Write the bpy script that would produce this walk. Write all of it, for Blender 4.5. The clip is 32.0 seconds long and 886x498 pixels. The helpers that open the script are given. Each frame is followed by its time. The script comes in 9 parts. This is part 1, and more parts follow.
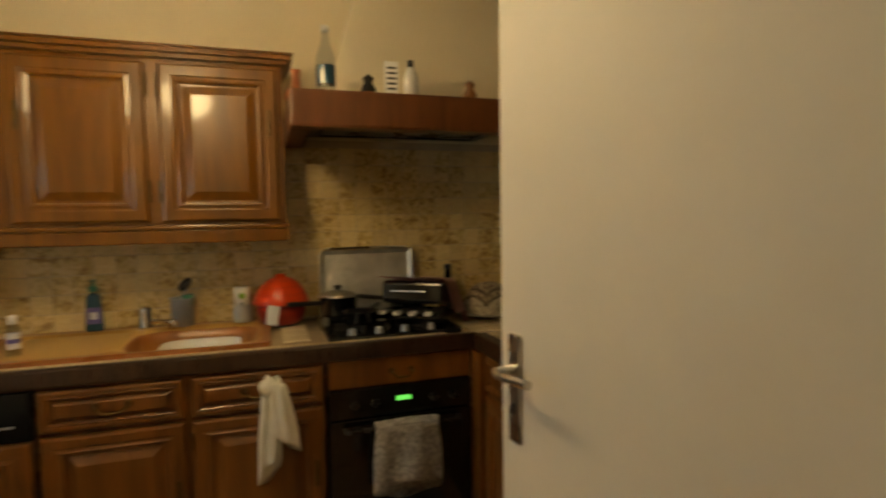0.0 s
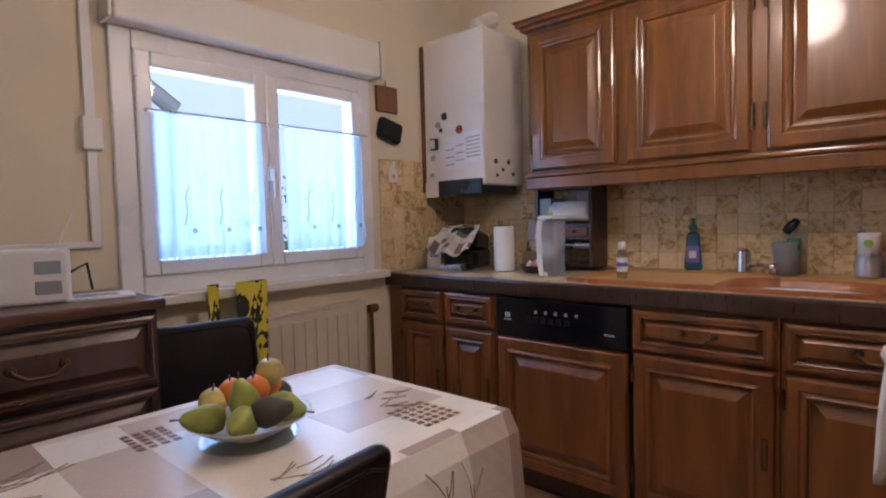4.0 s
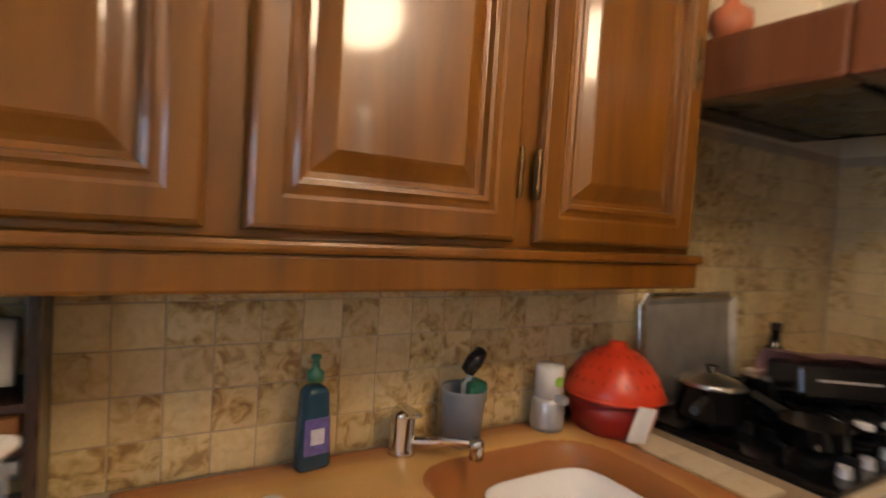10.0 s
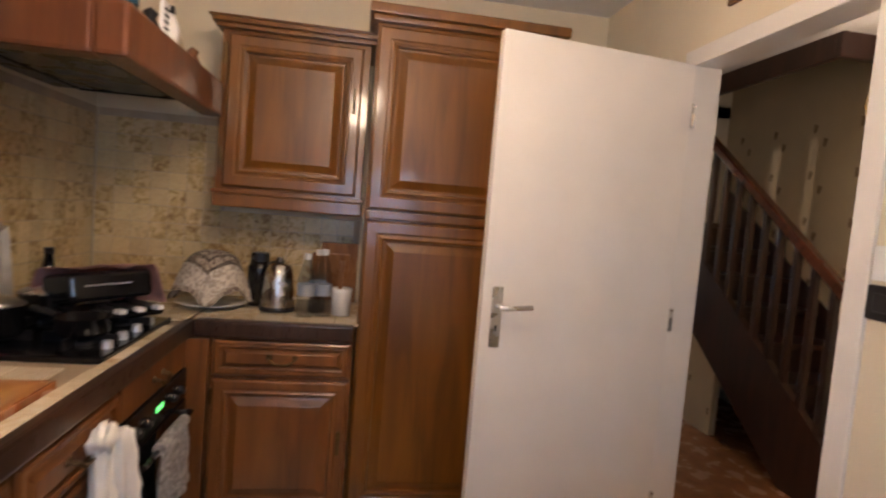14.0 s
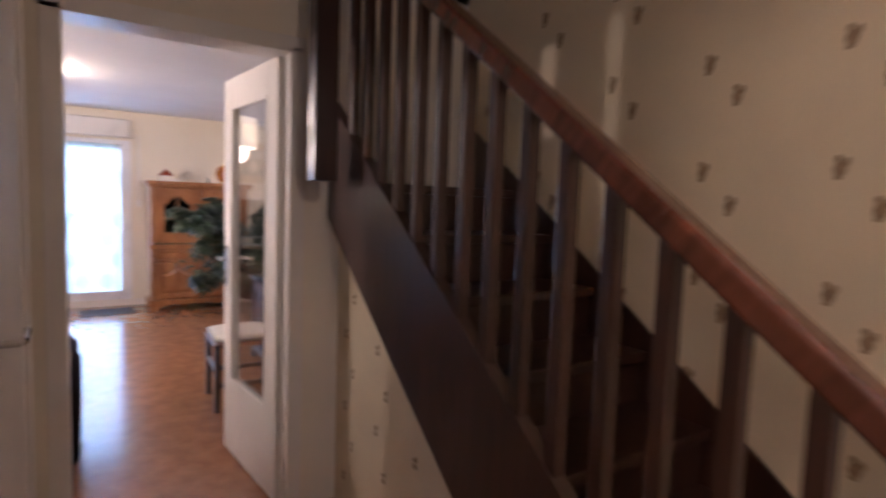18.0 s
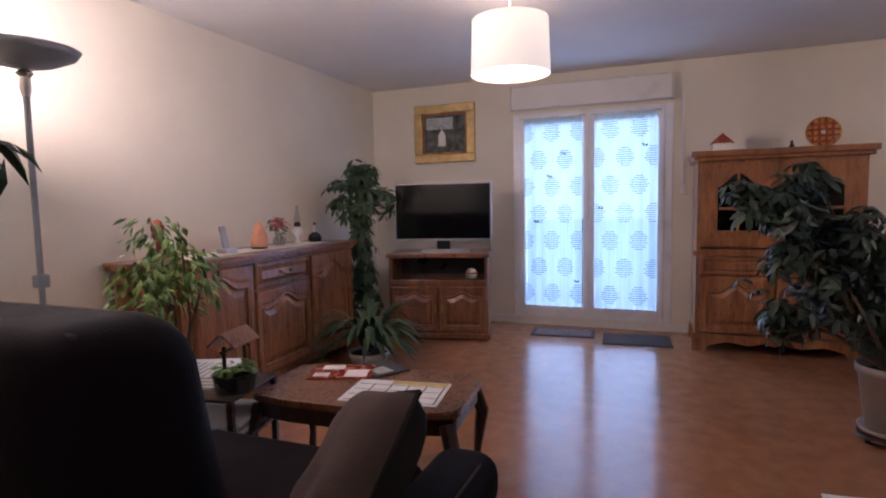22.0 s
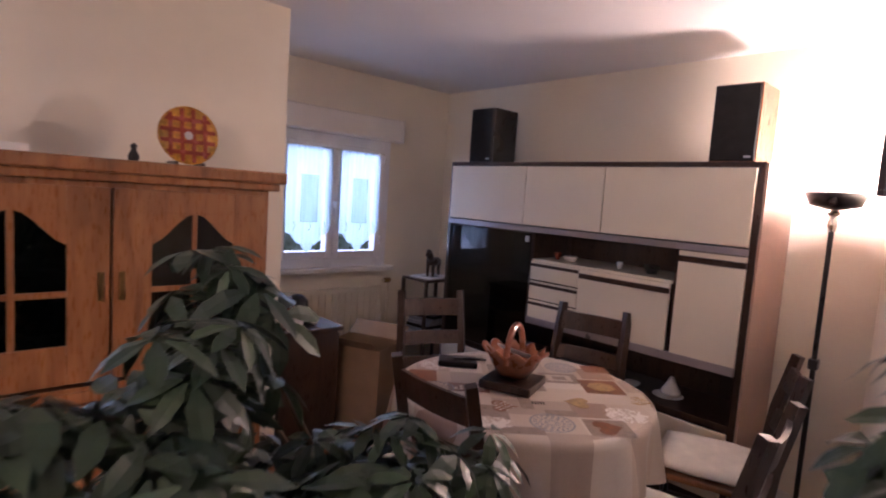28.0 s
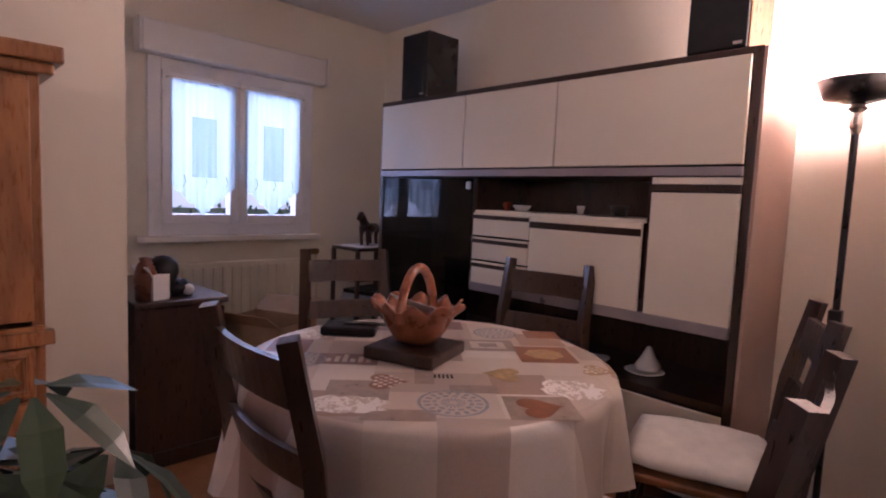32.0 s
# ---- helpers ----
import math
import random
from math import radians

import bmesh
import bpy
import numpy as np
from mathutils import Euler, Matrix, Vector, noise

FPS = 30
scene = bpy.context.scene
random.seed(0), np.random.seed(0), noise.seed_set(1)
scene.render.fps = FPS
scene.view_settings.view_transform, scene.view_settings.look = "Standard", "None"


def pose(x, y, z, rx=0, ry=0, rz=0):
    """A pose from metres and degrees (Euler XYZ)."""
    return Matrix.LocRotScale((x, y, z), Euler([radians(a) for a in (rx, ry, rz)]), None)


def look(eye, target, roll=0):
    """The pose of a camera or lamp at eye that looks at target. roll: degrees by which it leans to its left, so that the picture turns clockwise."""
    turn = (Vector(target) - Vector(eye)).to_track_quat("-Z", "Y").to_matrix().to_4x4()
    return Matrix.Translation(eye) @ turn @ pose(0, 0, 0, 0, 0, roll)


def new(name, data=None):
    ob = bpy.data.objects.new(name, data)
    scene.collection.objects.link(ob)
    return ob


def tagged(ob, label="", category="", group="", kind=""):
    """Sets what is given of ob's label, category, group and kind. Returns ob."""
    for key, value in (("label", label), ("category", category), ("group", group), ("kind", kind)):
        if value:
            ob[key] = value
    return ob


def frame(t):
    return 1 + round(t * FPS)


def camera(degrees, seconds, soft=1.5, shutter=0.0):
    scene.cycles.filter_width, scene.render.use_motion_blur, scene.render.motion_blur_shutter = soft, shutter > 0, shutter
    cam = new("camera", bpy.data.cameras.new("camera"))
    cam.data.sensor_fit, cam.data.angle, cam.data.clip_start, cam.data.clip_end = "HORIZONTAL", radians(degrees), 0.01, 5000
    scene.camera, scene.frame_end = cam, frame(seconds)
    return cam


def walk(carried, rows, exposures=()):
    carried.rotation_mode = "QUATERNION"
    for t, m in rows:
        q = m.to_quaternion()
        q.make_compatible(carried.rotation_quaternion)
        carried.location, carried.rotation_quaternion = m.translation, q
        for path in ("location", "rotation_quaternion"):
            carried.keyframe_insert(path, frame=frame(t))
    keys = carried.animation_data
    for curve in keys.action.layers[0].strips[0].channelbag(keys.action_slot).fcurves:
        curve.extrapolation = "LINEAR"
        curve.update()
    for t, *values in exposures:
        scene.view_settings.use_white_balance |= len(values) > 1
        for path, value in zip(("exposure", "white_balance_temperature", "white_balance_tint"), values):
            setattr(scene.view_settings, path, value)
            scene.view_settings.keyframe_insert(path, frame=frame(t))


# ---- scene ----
cam = camera(78.0, 32.0, 2.0, 0.5)

PATH = [
    (0, (-0.022, -0.71, 1.385), (0.596, 1.189, 1.264), -0.9),
    (0.5, (-0.029, -0.67, 1.381), (0.118, 1.322, 1.266), -1.7),
    (1, (0.057, -0.653, 1.385), (-0.241, 1.321, 1.272), -2.2),
    (1.5, (0.085, -0.547, 1.38), (-0.515, 1.357, 1.255), -2.3),
    (2, (0.135, -0.464, 1.376), (-0.81, 1.296, 1.273), -2.4),
    (2.5, (0.1, -0.484, 1.368), (-1.055, 1.145, 1.258), -1.9),
    (3, (0.114, -0.46, 1.302), (-1.234, 1.014, 1.204), -2.2),
    (4.25, (0.0, -0.50, 1.12), (-1.33, 1.0, 1.01), -1.3),
    (5.5, (-0.111, -0.499, 0.963), (-1.379, 1.044, 0.847), -0.6),
    (6, (-0.09, -0.462, 0.966), (-1.308, 1.119, 0.836), -0.1),
    (6.5, (-0.091, -0.462, 0.97), (-1.151, 1.229, 0.837), 0.5),
    (7, (-0.051, -0.368, 1.029), (-0.995, 1.39, 0.899), 0.2),
    (7.5, (-0.06, -0.045, 1.178), (-1.152, 1.622, 1.015), -0.4),
    (8, (-0.118, 0.333, 1.379), (-1.335, 1.904, 1.151), 0.0),
    (8.5, (-0.211, 0.664, 1.42), (-1.147, 2.413, 1.162), 1.4),
    (9, (-0.365, 0.825, 1.365), (-0.599, 2.806, 1.22), 3.8),
    (9.5, (-0.548, 1.056, 1.346), (-0.247, 3.029, 1.216), 4.2),
    (10, (-1.068, 0.958, 1.403), (-0.027, 2.663, 1.307), 3.7),
    (10.5, (-1.397, 0.941, 1.349), (0.031, 2.34, 1.295), 4.8),
    (11, (-1.578, 0.891, 1.426), (0.134, 1.919, 1.305), 4.4),
    (11.5, (-1.651, 0.812, 1.396), (0.197, 1.571, 1.288), 4.3),
    (12, (-1.667, 0.783, 1.342), (0.235, 1.392, 1.233), 4.2),
    (12.5, (-1.629, 0.789, 1.264), (0.321, 1.215, 1.137), 3.9),
    (13, (-1.55, 0.72, 1.205), (0.436, 0.939, 1.124), 4.4),
    (13.5, (-1.514, 0.74, 1.271), (0.483, 0.679, 1.18), 4.5),
    (14, (-1.432, 0.765, 1.396), (0.54, 0.457, 1.262), 4.7),
    (14.5, (-1.199, 0.691, 1.455), (0.7, 0.082, 1.305), 4.8),
    (15, (-0.837, 0.622, 1.459), (0.9, -0.36, 1.315), 5.5),
    (15.5, (-0.566, 0.439, 1.48), (1.012, -0.784, 1.359), 4.4),
    (17.5, (0.488, -0.57, 1.47), (1.882, -1.994, 1.3), 3.0),
    (18, (0.683, -0.773, 1.414), (2.358, -1.853, 1.251), 2.0),
    (18.5, (0.953, -0.948, 1.403), (2.828, -1.624, 1.233), 1.4),
    (19, (1.26, -1.0, 1.386), (3.223, -1.333, 1.199), 0.8),
    (19.5, (1.713, -1.024, 1.391), (3.7, -1.144, 1.201), 0.3),
    (20, (2.195, -1.072, 1.383), (4.185, -0.994, 1.198), -0.1),
    (20.5, (2.57, -1.064, 1.391), (4.541, -0.783, 1.207), -0.7),
    (21, (2.87, -1.088, 1.351), (4.809, -0.634, 1.169), -1.0),
    (21.5, (3.09, -1.09, 1.274), (4.972, -0.435, 1.103), -1.2),
    (22, (3.264, -1.072, 1.209), (5.12, -0.345, 1.044), -1.1),
    (22.5, (3.282, -1.005, 1.149), (5.16, -0.337, 0.978), -0.7),
    (23, (3.309, -0.954, 1.11), (5.238, -0.46, 0.93), -0.1),
    (23.5, (3.342, -0.918, 1.085), (5.299, -0.553, 0.897), 0.2),
    (24, (3.494, -0.917, 1.138), (5.466, -0.655, 0.935), 0.4),
    (24.5, (3.757, -0.918, 1.198), (5.731, -0.672, 0.995), 0.4),
    (25, (4.052, -0.907, 1.264), (6.033, -0.717, 1.06), 0.6),
    (25.5, (4.399, -0.982, 1.354), (6.387, -0.921, 1.138), 0.6),
    (26, (4.793, -1.105, 1.422), (6.767, -1.346, 1.214), 1.6),
    (26.5, (5.177, -1.189, 1.498), (7.044, -1.872, 1.281), 2.4),
    (28.5, (6.058, -1.637, 1.523), (7.466, -3.046, 1.345), 3.6),
    (29, (6.143, -1.831, 1.508), (7.548, -3.243, 1.333), 3.2),
    (29.5, (6.156, -2.039, 1.443), (7.538, -3.474, 1.274), 3.1),
    (30, (6.15, -2.156, 1.369), (7.467, -3.651, 1.203), 3.4),
    (30.5, (6.151, -2.214, 1.281), (7.485, -3.694, 1.115), 3.2),
    (31, (6.162, -2.223, 1.245), (7.525, -3.676, 1.074), 3.0),
    (31.5, (6.17, -2.215, 1.221), (7.553, -3.648, 1.044), 2.8),
    (32, (6.161, -2.212, 1.212), (7.585, -3.605, 1.031), 2.4),
]
EXPOSURES = [
    (0, -0.8, 9000, 0), (0.5, -0.7, 7800, 8), (1, -0.4, 6700, 16), (2, -0.2, 5800, 22), (3, -0.45, 5250, 26), (6, -0.3, 5250, 24), (7, -0.3, 5300, 22), (8, -0.35, 5500, 26), (9, -0.5, 6100, 28),
    (10, -0.2, 6500, 18), (11, -0.15, 7000, 16), (12, -0.05, 6500, 14), (13, -0.05, 6200, 18), (14, 0.05, 6100, 22), (15, -0.3, 5900, 22), (15.5, -0.45, 6200, 20), (17.5, 0.5, 5400, 32), (18, 0.6, 5300, 32), (19, 0.45, 5300, 36),
    (20, 0.2, 5350, 40), (21, -0.15, 5300, 36), (22, -0.58, 5250, 36), (23, -0.55, 5200, 34), (24, -0.82, 5200, 40), (25, -0.92, 5200, 40), (26, -1.02, 5150, 40),
    (28.5, 0.05, 5750, 44), (29, 0.05, 5700, 46), (30, -0.25, 5900, 50), (31, -0.38, 5850, 50), (32, -0.2, 5800, 50),
]
walk(cam, [(t, look(eye, target, roll)) for t, eye, target, roll in PATH], EXPOSURES)

# ---- light of the place ----
world = bpy.data.worlds.new("sky")
scene.world = world
world.use_nodes = True
wn = world.node_tree
sky = wn.nodes.new("ShaderNodeTexSky")
sky.sky_type, sky.sun_disc = "NISHITA", False
sky.sun_elevation, sky.sun_rotation = radians(25), radians(120)
sky.air_density, sky.dust_density = 1.0, 3.0
bgn = wn.nodes["Background"]
wn.links.new(sky.outputs[0], bgn.inputs[0])
bgn.inputs[1].default_value = 0.10
sun_data = bpy.data.lights.new("sun", "SUN")
sun_data.energy, sun_data.angle, sun_data.color = 0.8, radians(15), (1, 0.95, 0.88)
sun = new("sun", sun_data)
sun.matrix_world = look((0, 0, 20), (-10, 6, 12))


def area_lamp(name, size_x, size_y, watts, colour, m):
    d = bpy.data.lights.new(name, "AREA")
    d.shape, d.size, d.size_y, d.energy, d.color = "RECTANGLE", size_x, size_y, watts, colour
    o = new(name, d)
    o.matrix_world = m
    return o


def point_lamp(name, place, watts, colour, radius=0.05):
    d = bpy.data.lights.new(name, "POINT")
    d.energy, d.color, d.shadow_soft_size = watts, colour, radius
    o = new(name, d)
    o.location = place
    return o


WARM = (1.0, 0.76, 0.48)
DAY = (0.62, 0.80, 1.0)
# daylight that the three windows let in
area_lamp("window_light_kitchen", 1.0, 0.8, 22, DAY, look((-2.16, 0.73, 1.40), (0, 0.73, 1.2)))
area_lamp("window_light_living", 1.2, 1.8, 45, DAY, look((8.76, -0.47, 1.10), (5, -0.47, 1.0)))
area_lamp("window_light_dining", 0.9, 0.8, 13, DAY, look((9.60, -3.67, 1.45), (7, -3.67, 1.2)))

# ---- materials ----


class Nodes:
    def __init__(self, name):
        self.mat = bpy.data.materials.new(name)
        self.mat.use_nodes = True
        self.tree = self.mat.node_tree
        self.bsdf = self.tree.nodes["Principled BSDF"]

    def add(self, kind, **sockets):
        n = self.tree.nodes.new(kind)
        for k, v in sockets.items():
            n.inputs[k.replace("_", " ")].default_value = v
        return n

    def link(self, a, b):
        self.tree.links.new(a, b)

    def coords(self, scale=(1, 1, 1), which="Object"):
        tc, mp = self.add("ShaderNodeTexCoord"), self.add("ShaderNodeMapping")
        mp.inputs["Scale"].default_value = scale
        self.link(tc.outputs[which], mp.inputs["Vector"])
        return mp.outputs[0]

    def ramp(self, fac, stops, interp="LINEAR"):
        r = self.add("ShaderNodeValToRGB")
        r.color_ramp.interpolation = interp
        while len(r.color_ramp.elements) < len(stops):
            r.color_ramp.elements.new(0.5)
        for e, (p, c) in zip(r.color_ramp.elements, stops):
            e.position, e.color = p, (*c, 1)
        self.link(fac, r.inputs[0])
        return r.outputs[0]

    def mix(self, fac, a, b, mode="MIX"):
        m = self.add("ShaderNodeMixRGB")
        m.blend_type = mode
        for sock, v in ((m.inputs[0], fac), (m.inputs[1], a), (m.inputs[2], b)):
            if isinstance(v, (int, float)):
                sock.default_value = v
            elif isinstance(v, tuple):
                sock.default_value = (*v, 1)
            else:
                self.link(v, sock)
        return m.outputs[0]

    def bump(self, height, strength=0.2, distance=0.01):
        b = self.add("ShaderNodeBump", Strength=strength, Distance=distance)
        self.link(height, b.inputs["Height"])
        self.link(b.outputs[0], self.bsdf.inputs["Normal"])


def lerp(c, k):
    return tuple(min(1, v * k) for v in c)


def plain(name, colour, rough=0.5, metal=0.0, vary=0.15, scale=6.0, bump=0.1, grain=60.0, coat=0.0, rnd=0.0):
    """Painted, moulded, fired or woven surfaces: broad stains, fine grain and relief."""
    n = Nodes(name)
    v = n.coords()
    big = n.add("ShaderNodeTexNoise", Scale=scale, Detail=4.0)
    fine = n.add("ShaderNodeTexNoise", Scale=grain, Detail=3.0)
    n.link(v, big.inputs["Vector"])
    n.link(v, fine.inputs["Vector"])
    c = n.ramp(big.outputs[0], [(0.3, lerp(colour, 1 - vary)), (0.7, lerp(colour, 1 + vary * 0.6))])
    c = n.mix(vary * 0.5, c, fine.outputs[0], "OVERLAY")
    if rnd:
        info = n.add("ShaderNodeObjectInfo")
        c = n.mix(1.0, c, n.ramp(info.outputs["Random"], [(0, (1 - rnd,) * 3), (1, (1.0,) * 3)]), "MULTIPLY")
    n.link(c, n.bsdf.inputs["Base Color"])
    dr = min(0.08, rough * 0.25)
    r = n.ramp(big.outputs[0], [(0.3, (max(0.02, rough - dr),) * 3), (0.7, (min(1, rough + dr),) * 3)])
    n.link(r, n.bsdf.inputs["Roughness"])
    n.bsdf.inputs["Metallic"].default_value = metal
    n.bsdf.inputs["Coat Weight"].default_value = coat
    if bump:
        n.bump(fine.outputs[0], bump, 0.003)
    return n.mat


def wood(name, dark, light, rough=0.28, scale=(9, 9, 1.2), coat=0.3, fine=0.22, polish=0.14):
    """Varnished wood with long grain along the object's z axis."""
    n = Nodes(name)
    v = n.coords(scale)
    w = n.add("ShaderNodeTexNoise", Scale=2.0, Detail=3.5, Distortion=0.9)
    f = n.add("ShaderNodeTexNoise", Scale=14.0, Detail=5.0)
    big = n.add("ShaderNodeTexNoise", Scale=0.5, Detail=2.0)
    for x in (w, f, big):
        n.link(v, x.inputs["Vector"])
    c = n.ramp(w.outputs[0], [(0.30, lerp(dark, 0.8)), (0.5, tuple((a + b) / 2 for a, b in zip(dark, light))), (0.70, light)])
    c = n.mix(fine, c, f.outputs[0], "OVERLAY")
    c = n.mix(0.3, c, n.ramp(big.outputs[0], [(0.3, lerp(dark, 0.7)), (0.7, light)]))
    n.link(c, n.bsdf.inputs["Base Color"])
    n.link(n.ramp(f.outputs[0], [(0.2, (rough - 0.45 * fine,) * 3), (0.8, (rough + 0.5 * fine,) * 3)]), n.bsdf.inputs["Roughness"])
    n.bsdf.inputs["Coat Weight"].default_value = coat
    n.bsdf.inputs["Coat Roughness"].default_value = polish
    n.bump(f.outputs[0], 0.13 * fine, 0.002)
    return n.mat


def tile_mat(name, c0, c1, c2, rough=0.3, scale=30.0):
    """Glazed tile: mottled cream with brown flecks; some tiles plainer, some darker."""
    n = Nodes(name)
    tc, info = n.add("ShaderNodeTexCoord"), n.add("ShaderNodeObjectInfo")
    off = n.add("ShaderNodeVectorMath")
    off.operation = "MULTIPLY_ADD"
    n.link(info.outputs["Random"], off.inputs[0])
    off.inputs[1].default_value = (37, 53, 71)
    n.link(tc.outputs["Object"], off.inputs[2])
    a = n.add("ShaderNodeTexNoise", Scale=scale, Detail=4.0, Distortion=1.0)
    b = n.add("ShaderNodeTexNoise", Scale=90.0, Detail=4.0)
    for x in (a, b):
        n.link(off.outputs[0], x.inputs["Vector"])
    c = n.ramp(a.outputs[0], [(0.34, c0), (0.47, c1), (0.60, c2)])
    many = n.add("ShaderNodeMath")
    many.operation = "MULTIPLY"
    many.inputs[1].default_value = 7.31
    n.link(info.outputs["Random"], many.inputs[0])
    frac = n.add("ShaderNodeMath")
    frac.operation = "FRACT"
    n.link(many.outputs[0], frac.inputs[0])
    c = n.mix(n.ramp(frac.outputs[0], [(0.0, (0.1,) * 3), (0.55, (0.25,) * 3), (0.62, (0.75,) * 3), (1.0, (0.85,) * 3)]), c, c2)
    c = n.mix(0.25, c, b.outputs[0], "OVERLAY")
    c = n.mix(1.0, c, n.ramp(info.outputs["Random"], [(0, (0.84, 0.82, 0.80)), (1, (1, 1, 1))]), "MULTIPLY")
    n.link(c, n.bsdf.inputs["Base Color"])
    n.bsdf.inputs["Roughness"].default_value = rough
    n.bump(a.outputs[0], 0.10, 0.003)
    return n.mat


def patch_mat(name, size, stops, rough=0.45, extra=0.3):
    """Printed oilcloth: a patchwork of squares in a few colours with fine woven marks."""
    n = Nodes(name)
    v = n.coords((1 / size, 1 / size, 1 / size))
    snap = n.add("ShaderNodeVectorMath")
    snap.operation = "FLOOR"
    n.link(v, snap.inputs[0])
    flat = n.add("ShaderNodeVectorMath")
    flat.operation = "MULTIPLY"
    flat.inputs[1].default_value = (1, 1, 0)
    n.link(snap.outputs[0], flat.inputs[0])
    wn_ = n.add("ShaderNodeTexWhiteNoise")
    n.link(flat.outputs[0], wn_.inputs["Vector"])
    c = n.ramp(wn_.outputs["Value"], stops, "CONSTANT")
    twig = n.add("ShaderNodeTexVoronoi", Scale=5.0)
    twig.feature = "DISTANCE_TO_EDGE"
    n.link(v, twig.inputs["Vector"])
    lines = n.ramp(twig.outputs["Distance"], [(0.02, (0.62, 0.56, 0.5)), (0.06, (1, 1, 1))])
    c = n.mix(extra, c, lines, "MULTIPLY")
    f = n.add("ShaderNodeTexNoise", Scale=90.0, Detail=2.0)
    n.link(v, f.inputs["Vector"])
    c = n.mix(0.12, c, f.outputs[0], "OVERLAY")
    n.link(c, n.bsdf.inputs["Base Color"])
    n.bsdf.inputs["Roughness"].default_value = rough
    return n.mat


def sheer(name, colour, through_=0.6, dots=None):
    """Net curtain: thin cloth that light passes, with faint printed or woven marks."""
    n = Nodes(name)
    tr, df, mx = n.add("ShaderNodeBsdfTranslucent"), n.add("ShaderNodeBsdfDiffuse"), n.add("ShaderNodeMixShader")
    cl, mx2 = n.add("ShaderNodeBsdfTransparent"), n.add("ShaderNodeMixShader")
    wv = n.add("ShaderNodeTexWave", Scale=9.0, Distortion=1.5)
    n.link(n.coords((1, 1, 0.05)), wv.inputs["Vector"])
    c = n.ramp(wv.outputs[0], [(0, lerp(colour, 0.93)), (1, colour)])
    for s in (tr, df):
        n.link(c, s.inputs["Color"])
    mx.inputs[0].default_value = 0.35
    n.link(tr.outputs[0], mx.inputs[1])
    n.link(df.outputs[0], mx.inputs[2])
    mx2.inputs[0].default_value = through_
    n.link(cl.outputs[0], mx2.inputs[1])
    n.link(mx.outputs[0], mx2.inputs[2])
    n.link(mx2.outputs[0], n.tree.nodes["Material Output"].inputs["Surface"])
    return n.mat


def glass_mat(name, tint=(1, 1, 1), rough=0.0, clear=0.85):
    """Thin pane: mostly clear, with a mirror gloss that grows at grazing angles."""
    n = Nodes(name)
    cl, gl, mx, lw = n.add("ShaderNodeBsdfTransparent"), n.add("ShaderNodeBsdfGlossy"), n.add("ShaderNodeMixShader"), n.add("ShaderNodeLayerWeight", Blend=0.5)
    pw, fr = n.add("ShaderNodeMath"), n.add("ShaderNodeMath")
    pw.operation, fr.operation = "POWER", "MULTIPLY_ADD"
    pw.inputs[1].default_value = 4.0
    n.link(lw.outputs["Facing"], pw.inputs[0])
    n.link(pw.outputs[0], fr.inputs[0])
    fr.inputs[1].default_value, fr.inputs[2].default_value = 0.7, 0.05
    cl.inputs["Color"].default_value = (*[t * clear + (1 - clear) * 0.5 for t in tint], 1)
    gl.inputs["Roughness"].default_value = max(rough, 0.02)
    n.link(fr.outputs[0], mx.inputs[0])
    n.link(cl.outputs[0], mx.inputs[1])
    n.link(gl.outputs[0], mx.inputs[2])
    n.link(mx.outputs[0], n.tree.nodes["Material Output"].inputs["Surface"])
    return n.mat


def glow(name, colour, strength):
    n = Nodes(name)
    n.bsdf.inputs["Base Color"].default_value = (*colour, 1)
    n.bsdf.inputs["Emission Color"].default_value = (*colour, 1)
    n.bsdf.inputs["Emission Strength"].default_value = strength
    return n.mat


def leaf_mat(name, dark, light):
    n = Nodes(name)
    g = n.add("ShaderNodeNewGeometry")
    c = n.ramp(g.outputs["Random Per Island"], [(0, dark), (0.7, tuple((a + b) / 2 for a, b in zip(dark, light))), (1, light)])
    ns = n.add("ShaderNodeTexNoise", Scale=30.0)
    n.link(n.coords(), ns.inputs["Vector"])
    c = n.mix(0.25, c, ns.outputs[0], "OVERLAY")
    n.link(c, n.bsdf.inputs["Base Color"])
    n.bsdf.inputs["Roughness"].default_value = 0.38
    n.bsdf.inputs["Subsurface Weight"].default_value = 0.0
    return n.mat


wall_cream = plain("cream_wallpaper", (0.74, 0.66, 0.50), 0.8, vary=0.06, scale=2.5, bump=0.35, grain=220)
wall_hall = plain("hall_wallpaper", (0.66, 0.56, 0.38), 0.8, vary=0.08, scale=3, bump=0.3, grain=200)
wall_living = plain("ivory_wallpaper", (0.80, 0.74, 0.62), 0.85, vary=0.05, scale=2, bump=0.35, grain=260)
ceil_white = plain("ceiling_paint", (0.80, 0.79, 0.78), 0.9, vary=0.04, scale=2, bump=0.1, grain=150)
white_paint = plain("white_gloss_paint", (0.78, 0.75, 0.70), 0.35, vary=0.05, scale=4, bump=0.05, grain=90)
door_paint = plain("door_paint", (0.82, 0.78, 0.72), 0.55, vary=0.06, scale=3, bump=0.06, grain=80)
pvc = plain("white_pvc", (0.82, 0.83, 0.86), 0.3, vary=0.03, scale=5, bump=0.02)
oak_kitchen = wood("kitchen_oak", (0.105, 0.034, 0.002), (0.215, 0.080, 0.005), 0.36, (7, 7, 0.8), coat=0.55, fine=0.10, polish=0.09)
oak_lower = wood("kitchen_oak_low", (0.125, 0.043, 0.011), (0.23, 0.088, 0.021), 0.36, (7, 7, 0.8), coat=0.28, fine=0.08)
